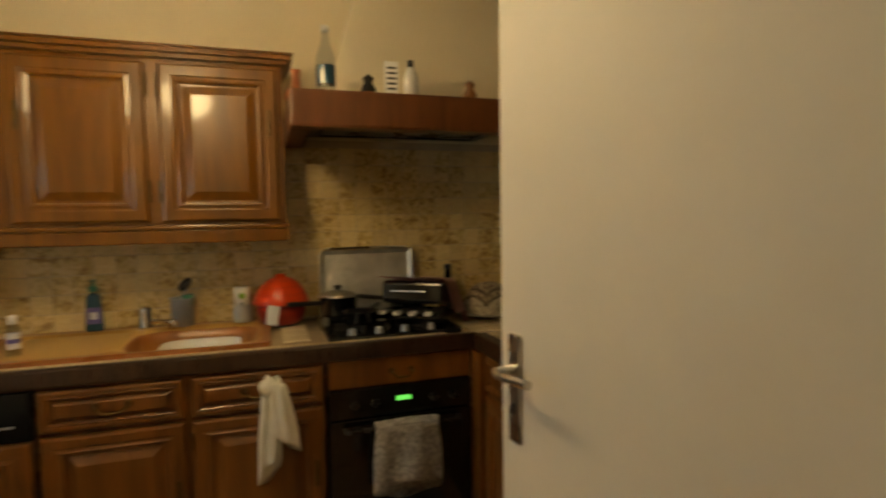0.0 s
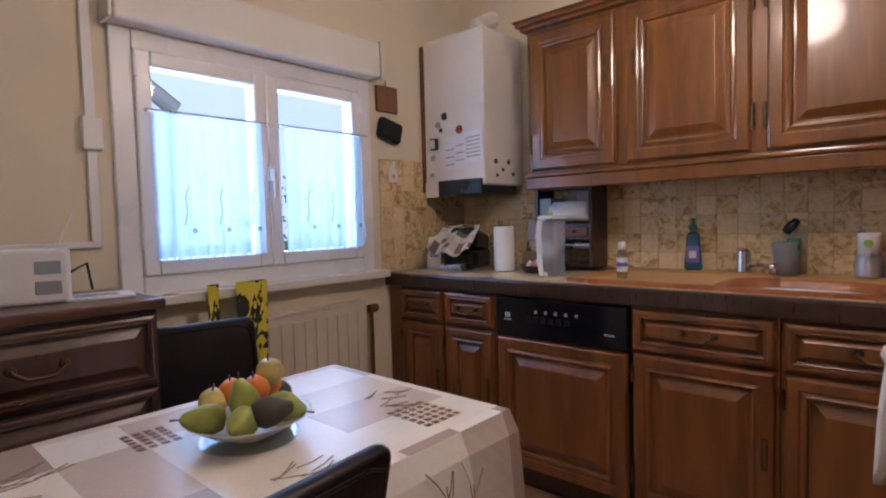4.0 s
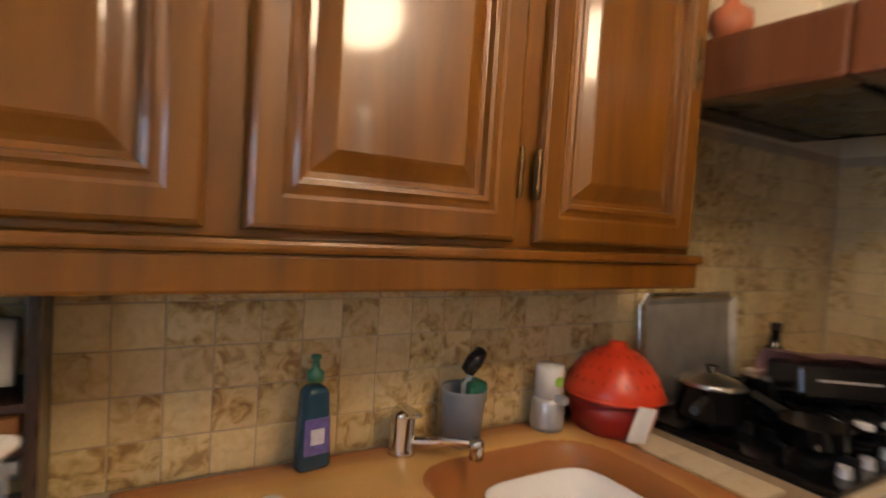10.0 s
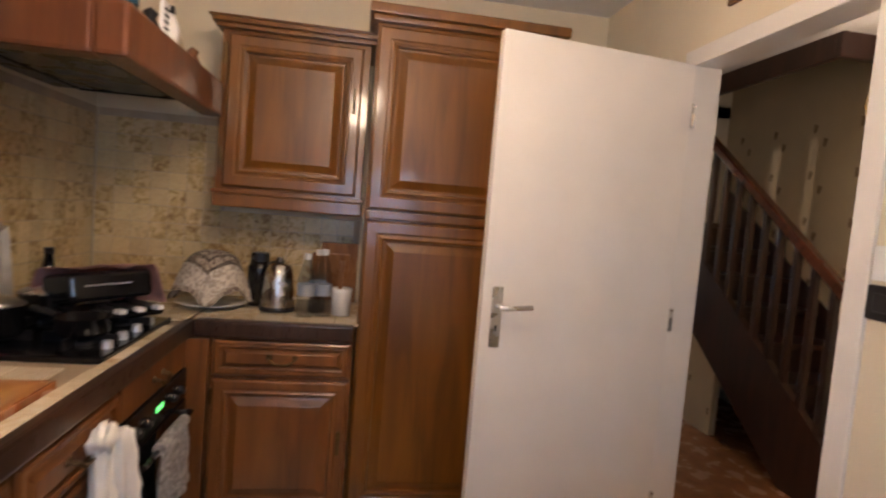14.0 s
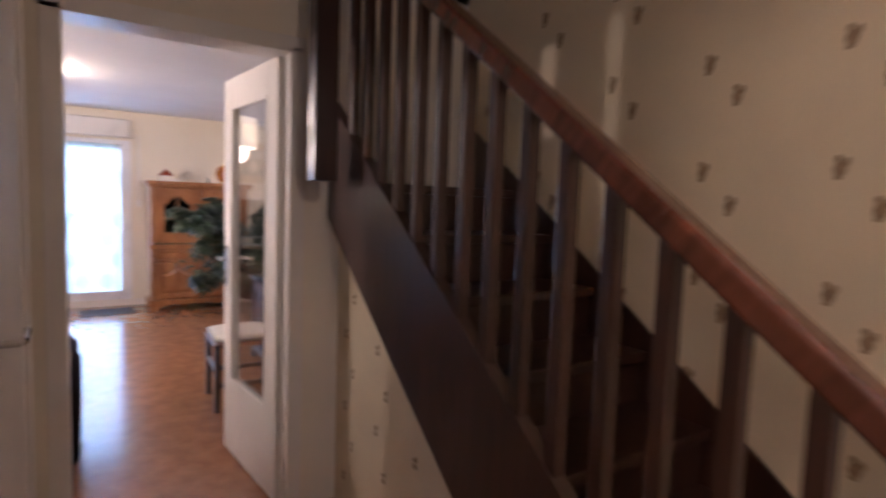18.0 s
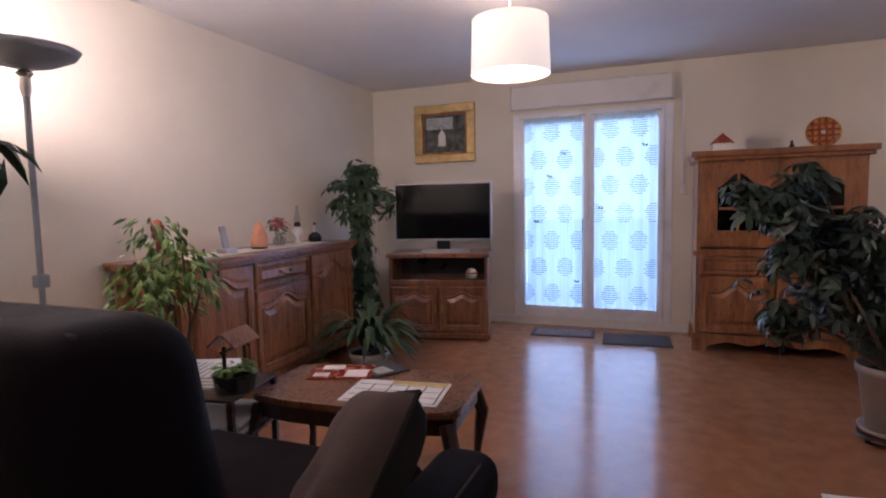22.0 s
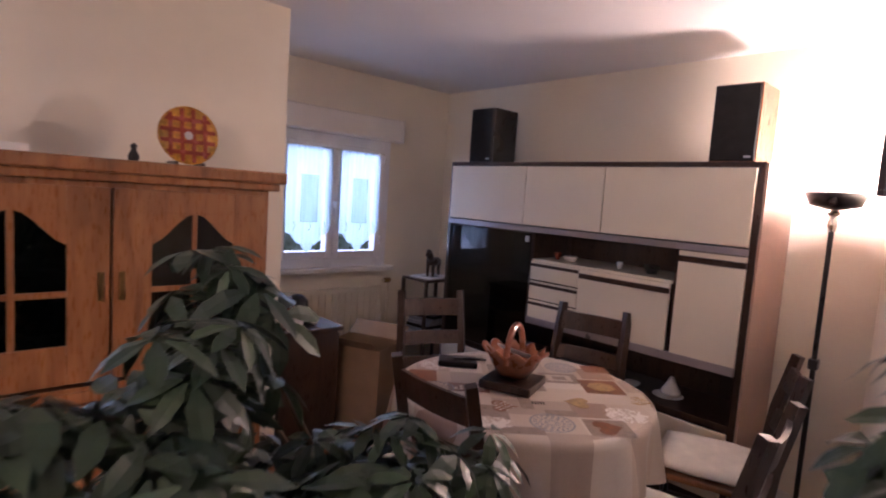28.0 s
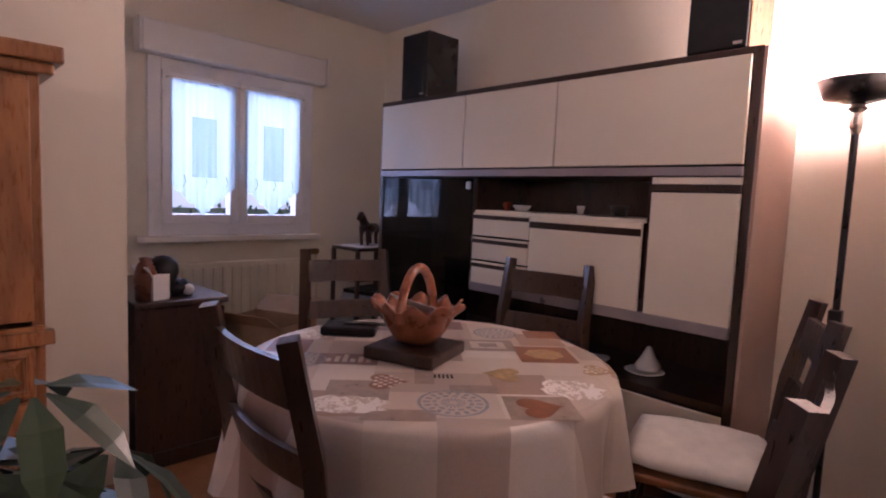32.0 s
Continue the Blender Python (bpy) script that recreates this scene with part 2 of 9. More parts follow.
oak_honey = wood("honey_oak", (0.17, 0.065, 0.024), (0.36, 0.16, 0.06), 0.3, coat=0.3)
oak_brown = wood("brown_oak", (0.10, 0.04, 0.02), (0.24, 0.105, 0.045), 0.3, coat=0.3)
dark_wood = wood("dark_stained_wood", (0.018, 0.009, 0.006), (0.055, 0.026, 0.016), 0.32, coat=0.3)
stair_wood = wood("stair_wood", (0.024, 0.009, 0.006), (0.055, 0.021, 0.013), 0.34, coat=0.3, fine=0.10)
rail_wood = wood("handrail_wood", (0.07, 0.021, 0.012), (0.15, 0.048, 0.025), 0.2, coat=0.6)
beam_wood = wood("hood_beam_wood", (0.085, 0.024, 0.008), (0.16, 0.055, 0.018), 0.4)
wall_tile = tile_mat("wall_tile", (0.30, 0.155, 0.045), (0.62, 0.45, 0.19), (0.76, 0.61, 0.34))
counter_tile = tile_mat("counter_tile", (0.56, 0.42, 0.24), (0.70, 0.58, 0.38), (0.76, 0.66, 0.48), 0.22)
floor_tile = tile_mat("floor_tile", (0.33, 0.15, 0.06), (0.46, 0.24, 0.10), (0.52, 0.30, 0.14), 0.3, 14.0)
grout_pale = plain("pale_grout", (0.52, 0.42, 0.30), 0.9, vary=0.2, scale=8)
grout = plain("grout", (0.30, 0.23, 0.15), 0.9, vary=0.2, scale=8)
lino = plain("mottled_linoleum", (0.35, 0.165, 0.078), 0.2, vary=0.17, scale=9, bump=0.02, grain=45, coat=0.15)
hall_floor_m = plain("hall_floor", (0.36, 0.17, 0.08), 0.25, vary=0.3, scale=9, bump=0.02, grain=45, coat=0.3)
steel = plain("brushed_steel", (0.60, 0.58, 0.55), 0.28, 1.0, 0.08, 8, 0.03)
chrome = plain("chrome", (0.72, 0.70, 0.68), 0.12, 1.0, 0.05, 8, 0.0)
brass = plain("old_brass", (0.33, 0.22, 0.09), 0.35, 1.0, 0.25, 20, 0.05)
antique_brass = plain("antique_brass", (0.13, 0.085, 0.04), 0.45, 1.0, 0.3, 20, 0.05)
gold = plain("gilt", (0.55, 0.40, 0.16), 0.42, 0.7, 0.25, 14, 0.25, 90)
iron = plain("wrought_iron", (0.012, 0.012, 0.013), 0.5, 0.4, 0.2, 10)
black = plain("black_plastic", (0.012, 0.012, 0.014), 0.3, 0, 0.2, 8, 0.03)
black_glass = plain("black_glass", (0.006, 0.006, 0.008), 0.06, 0, 0.1, 4, 0.0)
black_enamel = plain("black_enamel", (0.008, 0.008, 0.009), 0.15, 0, 0.2, 8, 0.02)
silver = plain("silver_plastic", (0.55, 0.56, 0.58), 0.35, 0.5, 0.05, 8, 0.02)
red_enamel = plain("red_enamel", (0.62, 0.035, 0.015), 0.2, 0, 0.12, 8, 0.05, coat=0.4)
red_plastic = plain("orange_red_plastic", (0.66, 0.055, 0.018), 0.34, 0, 0.12, 8, 0.15, 120)
dark_red = plain("dark_red_plastic", (0.30, 0.02, 0.015), 0.35, 0, 0.12, 8, 0.05)
sink_brown = plain("resin_sink", (0.30, 0.11, 0.035), 0.28, 0, 0.05, 5, 0.04)


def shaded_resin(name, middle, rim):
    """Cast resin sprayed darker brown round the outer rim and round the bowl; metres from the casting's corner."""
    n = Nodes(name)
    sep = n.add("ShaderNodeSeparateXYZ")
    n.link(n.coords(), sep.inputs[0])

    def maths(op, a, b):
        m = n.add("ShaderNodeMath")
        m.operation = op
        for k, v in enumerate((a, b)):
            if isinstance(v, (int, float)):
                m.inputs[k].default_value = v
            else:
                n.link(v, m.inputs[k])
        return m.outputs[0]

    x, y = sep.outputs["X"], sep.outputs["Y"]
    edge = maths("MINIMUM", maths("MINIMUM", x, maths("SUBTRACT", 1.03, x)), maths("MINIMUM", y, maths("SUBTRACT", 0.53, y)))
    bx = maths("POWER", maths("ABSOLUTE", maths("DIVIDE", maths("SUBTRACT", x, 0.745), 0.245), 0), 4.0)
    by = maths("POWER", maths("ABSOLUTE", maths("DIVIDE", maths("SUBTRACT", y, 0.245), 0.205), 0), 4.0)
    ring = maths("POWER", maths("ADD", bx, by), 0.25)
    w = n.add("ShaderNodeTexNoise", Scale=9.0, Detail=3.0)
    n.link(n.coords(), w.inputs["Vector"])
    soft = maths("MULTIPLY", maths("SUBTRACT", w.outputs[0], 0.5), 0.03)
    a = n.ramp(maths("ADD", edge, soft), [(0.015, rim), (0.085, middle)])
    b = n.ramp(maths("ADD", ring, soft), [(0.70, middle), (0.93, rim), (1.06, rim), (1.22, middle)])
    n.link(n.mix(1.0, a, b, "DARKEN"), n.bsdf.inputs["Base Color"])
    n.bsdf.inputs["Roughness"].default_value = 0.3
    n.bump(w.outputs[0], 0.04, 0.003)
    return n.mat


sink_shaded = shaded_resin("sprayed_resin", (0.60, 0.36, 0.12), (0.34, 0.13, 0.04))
white_plastic = plain("white_plastic", (0.80, 0.80, 0.80), 0.35, 0, 0.05, 6, 0.02)
white_cloth = plain("white_cloth", (0.78, 0.75, 0.68), 0.95, 0, 0.1, 14, 0.4, 240)
grey_cloth = plain("knit_grey_cloth", (0.34, 0.33, 0.33), 0.95, 0, 0.5, 60, 0.6, 110)


def printed_cloth(name, ground, mark, scale, cut):
    """Cloth with dark rounded printed figures."""
    n = Nodes(name)
    a, f = n.add("ShaderNodeTexNoise", Scale=scale, Detail=2.0, Distortion=1.2), n.add("ShaderNodeTexNoise", Scale=200.0)
    v = n.coords((1.6, 1.0, 1.0))
    n.link(v, a.inputs["Vector"])
    n.link(v, f.inputs["Vector"])
    c = n.ramp(a.outputs[0], [(cut, mark), (cut + 0.02, ground)])
    n.link(n.mix(0.1, c, f.outputs[0], "OVERLAY"), n.bsdf.inputs["Base Color"])
    n.bsdf.inputs["Roughness"].default_value = 0.9
    n.bump(f.outputs[0], 0.3, 0.002)
    return n.mat


yellow_cloth = printed_cloth("yellow_cloth", (0.66, 0.56, 0.04), (0.03, 0.03, 0.02), 16.0, 0.46)
towel_print = printed_cloth("towel_print", (0.42, 0.36, 0.28), (0.16, 0.12, 0.09), 45.0, 0.5)
towel_dark = printed_cloth("towel_dark", (0.15, 0.12, 0.09), (0.05, 0.04, 0.035), 60.0, 0.45)
towel_light = printed_cloth("towel_light", (0.62, 0.57, 0.48), (0.36, 0.31, 0.25), 38.0, 0.47)
pink_cloth = plain("pink_cloth", (0.58, 0.34, 0.32), 0.9, 0, 0.2, 18, 0.4, 160)
paper = plain("paper", (0.80, 0.81, 0.82), 0.9, 0, 0.05, 10, 0.05)
paper_grey = plain("printed_grey", (0.36, 0.37, 0.40), 0.9, 0, 0.2, 60, 0.0)
ink = plain("ink", (0.03, 0.03, 0.03), 0.8, 0, 0.2, 30, 0.0)
leather = plain("brown_black_leather", (0.010, 0.007, 0.008), 0.36, 0, 0.25, 12, 0.25, 260)
sofa_dark = plain("dark_sofa_hide", (0.0065, 0.0038, 0.0052), 0.75, 0, 0.25, 6, 0.3, 160)
for hide, gloss in ((leather, 0.16), (sofa_dark, 0.08)):
    hide.node_tree.nodes["Principled BSDF"].inputs["Specular IOR Level"].default_value = gloss
brown_velvet = plain("brown_velvet", (0.085, 0.055, 0.045), 0.85, 0, 0.3, 9, 0.4, 140)
black_fabric = plain("black_fabric", (0.010, 0.009, 0.011), 0.9, 0, 0.3, 9, 0.4, 140)
foil = plain("crumpled_foil", (0.66, 0.65, 0.62), 0.45, 0.85, 0.2, 12, 0.6, 40)
pale_label = plain("pale_label", (0.66, 0.68, 0.74), 0.4, 0, 0.2, 60, 0.0)
label_violet = plain("violet_print", (0.12, 0.10, 0.34), 0.4, 0, 0.3, 60, 0.0)
grey_plastic = plain("grey_plastic", (0.30, 0.33, 0.37), 0.4, 0, 0.1, 10, 0.05)
blue_liquid = plain("blue_soap", (0.02, 0.065, 0.11), 0.15, 0, 0.15, 10, 0.0)
green_plastic = plain("green_plastic", (0.30, 0.55, 0.08), 0.35, 0, 0.1, 10, 0.0)
teal_plastic = plain("dark_green_plastic", (0.03, 0.16, 0.10), 0.35, 0, 0.1, 10, 0.0)
basket_glaze = plain("russet_glaze", (0.27, 0.085, 0.035), 0.3, 0, 0.35, 22, 0.2, 60, coat=0.3)
terracotta = plain("terracotta", (0.42, 0.13, 0.055), 0.45, 0, 0.2, 14, 0.2, 80)
pot_cream = plain("cream_pot", (0.44, 0.38, 0.33), 0.5, 0, 0.12, 9, 0.1)
soil = plain("soil", (0.03, 0.022, 0.016), 1.0, 0, 0.5, 30, 1.0, 60)
bark = plain("bark", (0.13, 0.09, 0.055), 0.9, 0, 0.4, 30, 0.8, 60)
cardboard = plain("cardboard", (0.33, 0.22, 0.13), 0.9, 0, 0.12, 12, 0.15)
laminate = plain("cream_laminate", (0.72, 0.66, 0.54), 0.42, 0, 0.04, 3, 0.03)
lilac_trim = plain("satin_metal_trim", (0.34, 0.31, 0.33), 0.35, 0.5, 0.08, 6, 0.02)
rad_paint = plain("radiator_paint", (0.66, 0.60, 0.48), 0.45, 0, 0.05, 4, 0.03)
pear_green = plain("pear_skin", (0.36, 0.40, 0.07), 0.45, 0, 0.3, 20, 0.1)
avocado = plain("dark_fruit_skin", (0.07, 0.055, 0.035), 0.5, 0, 0.3, 20, 0.2)
orange_skin = plain("orange_skin", (0.70, 0.20, 0.02), 0.4, 0, 0.1, 20, 0.3, 180)
apple_skin = plain("apple_skin", (0.58, 0.46, 0.12), 0.35, 0, 0.4, 18, 0.05)
porcelain = plain("porcelain", (0.78, 0.76, 0.72), 0.2, 0, 0.06, 8, 0.0)
salmon = plain("salt_stone", (0.72, 0.34, 0.20), 0.5, 0, 0.3, 12, 0.3, 60)
flower_red = plain("red_petal", (0.55, 0.06, 0.07), 0.6, 0, 0.3, 20, 0.0)
mat_grey = plain("door_mat_pile", (0.05, 0.045, 0.045), 1.0, 0, 0.4, 40, 0.8, 160)
mat_print = plain("patterned_mat", (0.16, 0.12, 0.11), 1.0, 0, 0.5, 30, 0.6, 140)
speaker_cloth = plain("speaker_cloth", (0.008, 0.008, 0.009), 0.9, 0, 0.2, 20, 0.5, 300)
amber = plain("amber_glaze", (0.60, 0.30, 0.04), 0.2, 0, 0.5, 30, 0.1, 60, coat=0.4)
glaze_red = plain("red_brown_glaze", (0.28, 0.05, 0.02), 0.25, 0, 0.3, 30, 0.1)
vase_brown = plain("brown_glaze", (0.13, 0.045, 0.025), 0.3, 0, 0.3, 20, 0.1)
paint_scene = plain("painted_canvas", (0.10, 0.11, 0.09), 0.6, 0, 0.8, 14, 0.3, 40)
paint_sky = plain("painted_sky", (0.40, 0.44, 0.47), 0.6, 0, 0.4, 20, 0.3, 40)
print_brown = plain("wallpaper_print", (0.30, 0.21, 0.12), 0.85, 0, 0.3, 40, 0.0)
overcast = glow("overcast_sky", (0.80, 0.95, 0.98), 0.86)
green_led = glow("green_display", (0.15, 1.0, 0.2), 1.6)
lamp_globe = glow("lit_opal_globe", WARM, 64.0)
lamp_white = glow("lit_opal_glass", (1.0, 0.88, 0.66), 5.0)
lamp_shade_m = glow("lit_fabric_shade", (1.0, 0.86, 0.58), 1.1)
lamp_bulb = glow("lit_bulb", (1.0, 0.9, 0.7), 14.0)
kitchen_cloth = patch_mat("patchwork_oilcloth", 0.14, [(0, (0.84, 0.79, 0.70)), (0.3, (0.62, 0.54, 0.47)), (0.45, (0.86, 0.83, 0.76)), (0.7, (0.74, 0.66, 0.55)), (0.88, (0.42, 0.33, 0.28))], rough=0.26, extra=0.08)
dining_cloth = patch_mat("patchwork_tablecloth", 0.15, [(0, (0.58, 0.50, 0.42)), (0.3, (0.44, 0.36, 0.30)), (0.42, (0.64, 0.58, 0.51)), (0.65, (0.54, 0.45, 0.37)), (0.9, (0.36, 0.25, 0.19))], 0.3, 0.08)
dining_pale = plain("tablecloth_pale", (0.60, 0.52, 0.43), 0.35, 0, 0.15, 30, 0.0)
print_taupe = plain("printed_taupe", (0.32, 0.25, 0.20), 0.35, 0, 0.25, 40, 0.0)
print_rust = plain("printed_rust", (0.26, 0.095, 0.04), 0.35, 0, 0.3, 40, 0.0)
print_plum = plain("printed_plum", (0.24, 0.13, 0.11), 0.35, 0, 0.3, 40, 0.0)
print_ochre = plain("printed_ochre", (0.46, 0.30, 0.12), 0.35, 0, 0.35, 50, 0.0)
lace_white = printed_cloth("printed_lace", (0.78, 0.75, 0.70), (0.56, 0.49, 0.42), 34.0, 0.46)
check_cloth = patch_mat("patterned_tea_towel", 0.035, [(0, (0.50, 0.44, 0.36)), (0.4, (0.15, 0.11, 0.08)), (0.7, (0.6, 0.55, 0.48))], 0.9)
net_kitchen = sheer("kitchen_net", (0.54, 0.70, 0.83), 0.62)
net_living = sheer("living_net", (0.70, 0.87, 0.88), 0.64)
living_print = sheer("living_print", (0.30, 0.40, 0.42), 0.42)
net_dining = sheer("dining_net", (0.58, 0.74, 0.80), 0.80)
net_print = sheer("net_print", (0.26, 0.33, 0.38), 0.55)
lace_print = sheer("lace_print", (0.42, 0.55, 0.64), 0.34)
veneer_pink = plain("dull_pink_veneer", (0.36, 0.25, 0.21), 0.5, 0, 0.12, 6, 0.05)
clear_glass = glass_mat("window_glass")
dim_glass = glass_mat("smoked_glass", (0.25, 0.24, 0.24), 0.02, 0.9)
frosted = sheer("cloudy_plastic", (0.78, 0.80, 0.84), 0.42)
bottle_glass = glass_mat("clear_plastic", (0.90, 0.94, 0.97), 0.05, 0.8)
leaf_dark = leaf_mat("umbrella_leaf", (0.012, 0.028, 0.016), (0.045, 0.078, 0.036))
leaf_bright = leaf_mat("bright_leaf", (0.07, 0.16, 0.03), (0.22, 0.36, 0.07))
leaf_mid = leaf_mat("houseplant_leaf", (0.018, 0.045, 0.020), (0.065, 0.12, 0.042))
hedge_leaf = leaf_mat("hedge_leaf", (0.03, 0.07, 0.02), (0.12, 0.18, 0.06))
grass_m = plain("lawn", (0.09, 0.13, 0.05), 1.0, 0, 0.4, 3, 0.5)

# ---- mesh tools ----


def thing(name, x, y, z=0.0, rz=0.0, label="", category="", group="", kind=""):
    o = new(name)
    o.matrix_basis = pose(x, y, z, 0, 0, rz)
    return tagged(o, label, category, group, kind)


def part(name, bm, material, parent=None, label="", smooth=False, m=None):
    """Links a bmesh as one mesh object under a thing or a part."""
    me = bpy.data.meshes.new(name)
    bm.normal_update()
    bm.to_mesh(me)
    bm.free()
    me.materials.append(material)
    if smooth:
        for p in me.polygons:
            p.use_smooth = True
    o = new(name, me)
    if parent is not None:
        o.parent = parent
    if m is not None:
        o.matrix_basis = m
    if label:
        o["label"] = label
    return o


def more(name, ob, parent, m):
    """Another object on the mesh of ob."""
    o = new(name, ob.data)
    o.parent = parent
    o.matrix_basis = m
    return o


def add_box(bm, x0, y0, z0, x1, y1, z1, bevel=0.0):
    r = bmesh.ops.create_cube(bm, size=1.0)
    vs = r["verts"]
    for v in vs:
        v.co = Vector(((x0 + x1) / 2 + v.co.x * (x1 - x0), (y0 + y1) / 2 + v.co.y * (y1 - y0), (z0 + z1) / 2 + v.co.z * (z1 - z0)))
    if bevel:
        es = list({e for v in vs for e in v.link_edges})
        bmesh.ops.bevel(bm, geom=es, offset=bevel, segments=2, affect="EDGES", profile=0.6)
    return bm


def box(x0, y0, z0, x1, y1, z1, bevel=0.0):
    return add_box(bmesh.new(), x0, y0, z0, x1, y1, z1, bevel)


def boxes(rows, bevel=0.0):
    bm = bmesh.new()
    for r in rows:
        add_box(bm, *r, bevel)
    return bm


def lathe(profile, n=24, bm=None, cx=0.0, cy=0.0):
    """A turned body from (radius, height) pairs."""
    bm = bm or bmesh.new()
    rings = []
    for r, z in profile:
        rings.append([bm.verts.new((cx + r * math.cos(2 * math.pi * i / n), cy + r * math.sin(2 * math.pi * i / n), z)) for i in range(n)])
    for a, b in zip(rings, rings[1:]):
        for i in range(n):
            bm.faces.new((a[i], a[(i + 1) % n], b[(i + 1) % n], b[i]))
    if profile[0][0] > 1e-4:
        bm.faces.new(rings[0][::-1])
    if profile[-1][0] > 1e-4:
        bm.faces.new(rings[-1])
    return bm


def tube(points, radius, n=8, bm=None, radii=None):
    """A round bar along points."""
    bm = bm or bmesh.new()
    pts = [Vector(p) for p in points]
    rings = []
    for i, p in enumerate(pts):
        d = (pts[min(i + 1, len(pts) - 1)] - pts[max(i - 1, 0)]).normalized()
        u = d.cross(Vector((0.3, 0.2, 1)) if abs(d.z) < 0.9 else Vector((1, 0.2, 0))).normalized()
        w = d.cross(u)
        r = radii[i] if radii else radius
        rings.append([bm.verts.new(p + (u * math.cos(2 * math.pi * k / n) + w * math.sin(2 * math.pi * k / n)) * r) for k in range(n)])
    for a, b in zip(rings, rings[1:]):
        for k in range(n):
            bm.faces.new((a[k], a[(k + 1) % n], b[(k + 1) % n], b[k]))
    bm.faces.new(rings[0][::-1])
    bm.faces.new(rings[-1])
    return bm


def slab(outline, z0, z1, bevel=0.0, bm=None):
    """A flat plate with the outline given in x and y."""
    bm = bm or bmesh.new()
    lo = [bm.verts.new((x, y, z0)) for x, y in outline]
    hi = [bm.verts.new((x, y, z1)) for x, y in outline]
    top = bm.faces.new(hi)
    bm.faces.new(lo[::-1])
    n = len(outline)
    for i in range(n):
        bm.faces.new((lo[i], lo[(i + 1) % n], hi[(i + 1) % n], hi[i]))
    if bevel:
        bmesh.ops.bevel(bm, geom=list(top.edges), offset=bevel, segments=2, affect="EDGES")
    return bm


def boards(name, rows, material, parent, bevel=0.003, label=""):
    """Each board of a carcass as a part of its own."""
    for r in rows:
        part(name, box(*r, bevel), material, parent, label)


def stand(bm, m):
    bmesh.ops.transform(bm, matrix=m, verts=bm.verts)
    return bm


def cushion(sx, sy, sz, nx=10, ny=10, puff=0.6, wave=0.01):
    """A stuffed body: thick in the middle, thin at the seams, a little uneven."""
    bm = bmesh.new()
    grid = {}
    for side in (1, -1):
        for i in range(nx + 1):
            for j in range(ny + 1):
                u, v = 2 * i / nx - 1, 2 * j / ny - 1
                edge = max(abs(u), abs(v)) > 0.999
                if edge and side == -1:
                    grid[side, i, j] = grid[1, i, j]
                    continue
                h = ((1 - u ** 4) * (1 - v ** 4)) ** puff
                k = wave * noise.noise(Vector((u * 2 + sx * 9, v * 2, side * 3)))
                grid[side, i, j] = bm.verts.new((u * sx / 2 * (1 - 0.04 * v * v), v * sy / 2 * (1 - 0.04 * u * u), side * h * sz / 2 + k * h))
    for side in (1, -1):
        for i in range(nx):
            for j in range(ny):
                q = [grid[side, i, j], grid[side, i + 1, j], grid[side, i + 1, j + 1], grid[side, i, j + 1]]
                bm.faces.new(q if side == 1 else q[::-1])
    return bm


def soft_box(x0, y0, z0, x1, y1, z1, r):
    bm = box(x0, y0, z0, x1, y1, z1)
    bmesh.ops.bevel(bm, geom=list(bm.edges), offset=r, segments=4, affect="EDGES", profile=0.5)
    return bm


def cloth_strip(width, drop, folds=5, depth=0.015, nx=24, nz=8, thick=0.004, jag=0.02, seed=0):
    """A hanging cloth with folds: x across, z downwards from 0."""
    bm = bmesh.new()
    rows = []
    for k in (0, 1):
        lay = []
        for i in range(nx + 1):
            col = []
            for j in range(nz + 1):
                u, v = i / nx, j / nz
                y = depth * (0.3 + v) * math.sin(u * folds * 2 * math.pi + seed) + 0.006 * noise.noise(Vector((u * 4, v * 3, seed)))
                col.append(bm.verts.new(((u - 0.5) * width * (1 + 0.08 * math.sin(v * 3 + seed)), y + k * thick, -v * drop - jag * v * math.sin(u * 5 + seed))))
            lay.append(col)
        rows.append(lay)
    for k in (0, 1):
        for i in range(nx):
            for j in range(nz):
                q = [rows[k][i][j], rows[k][i + 1][j], rows[k][i + 1][j + 1], rows[k][i][j + 1]]
                bm.faces.new(q if k else q[::-1])
    return bm


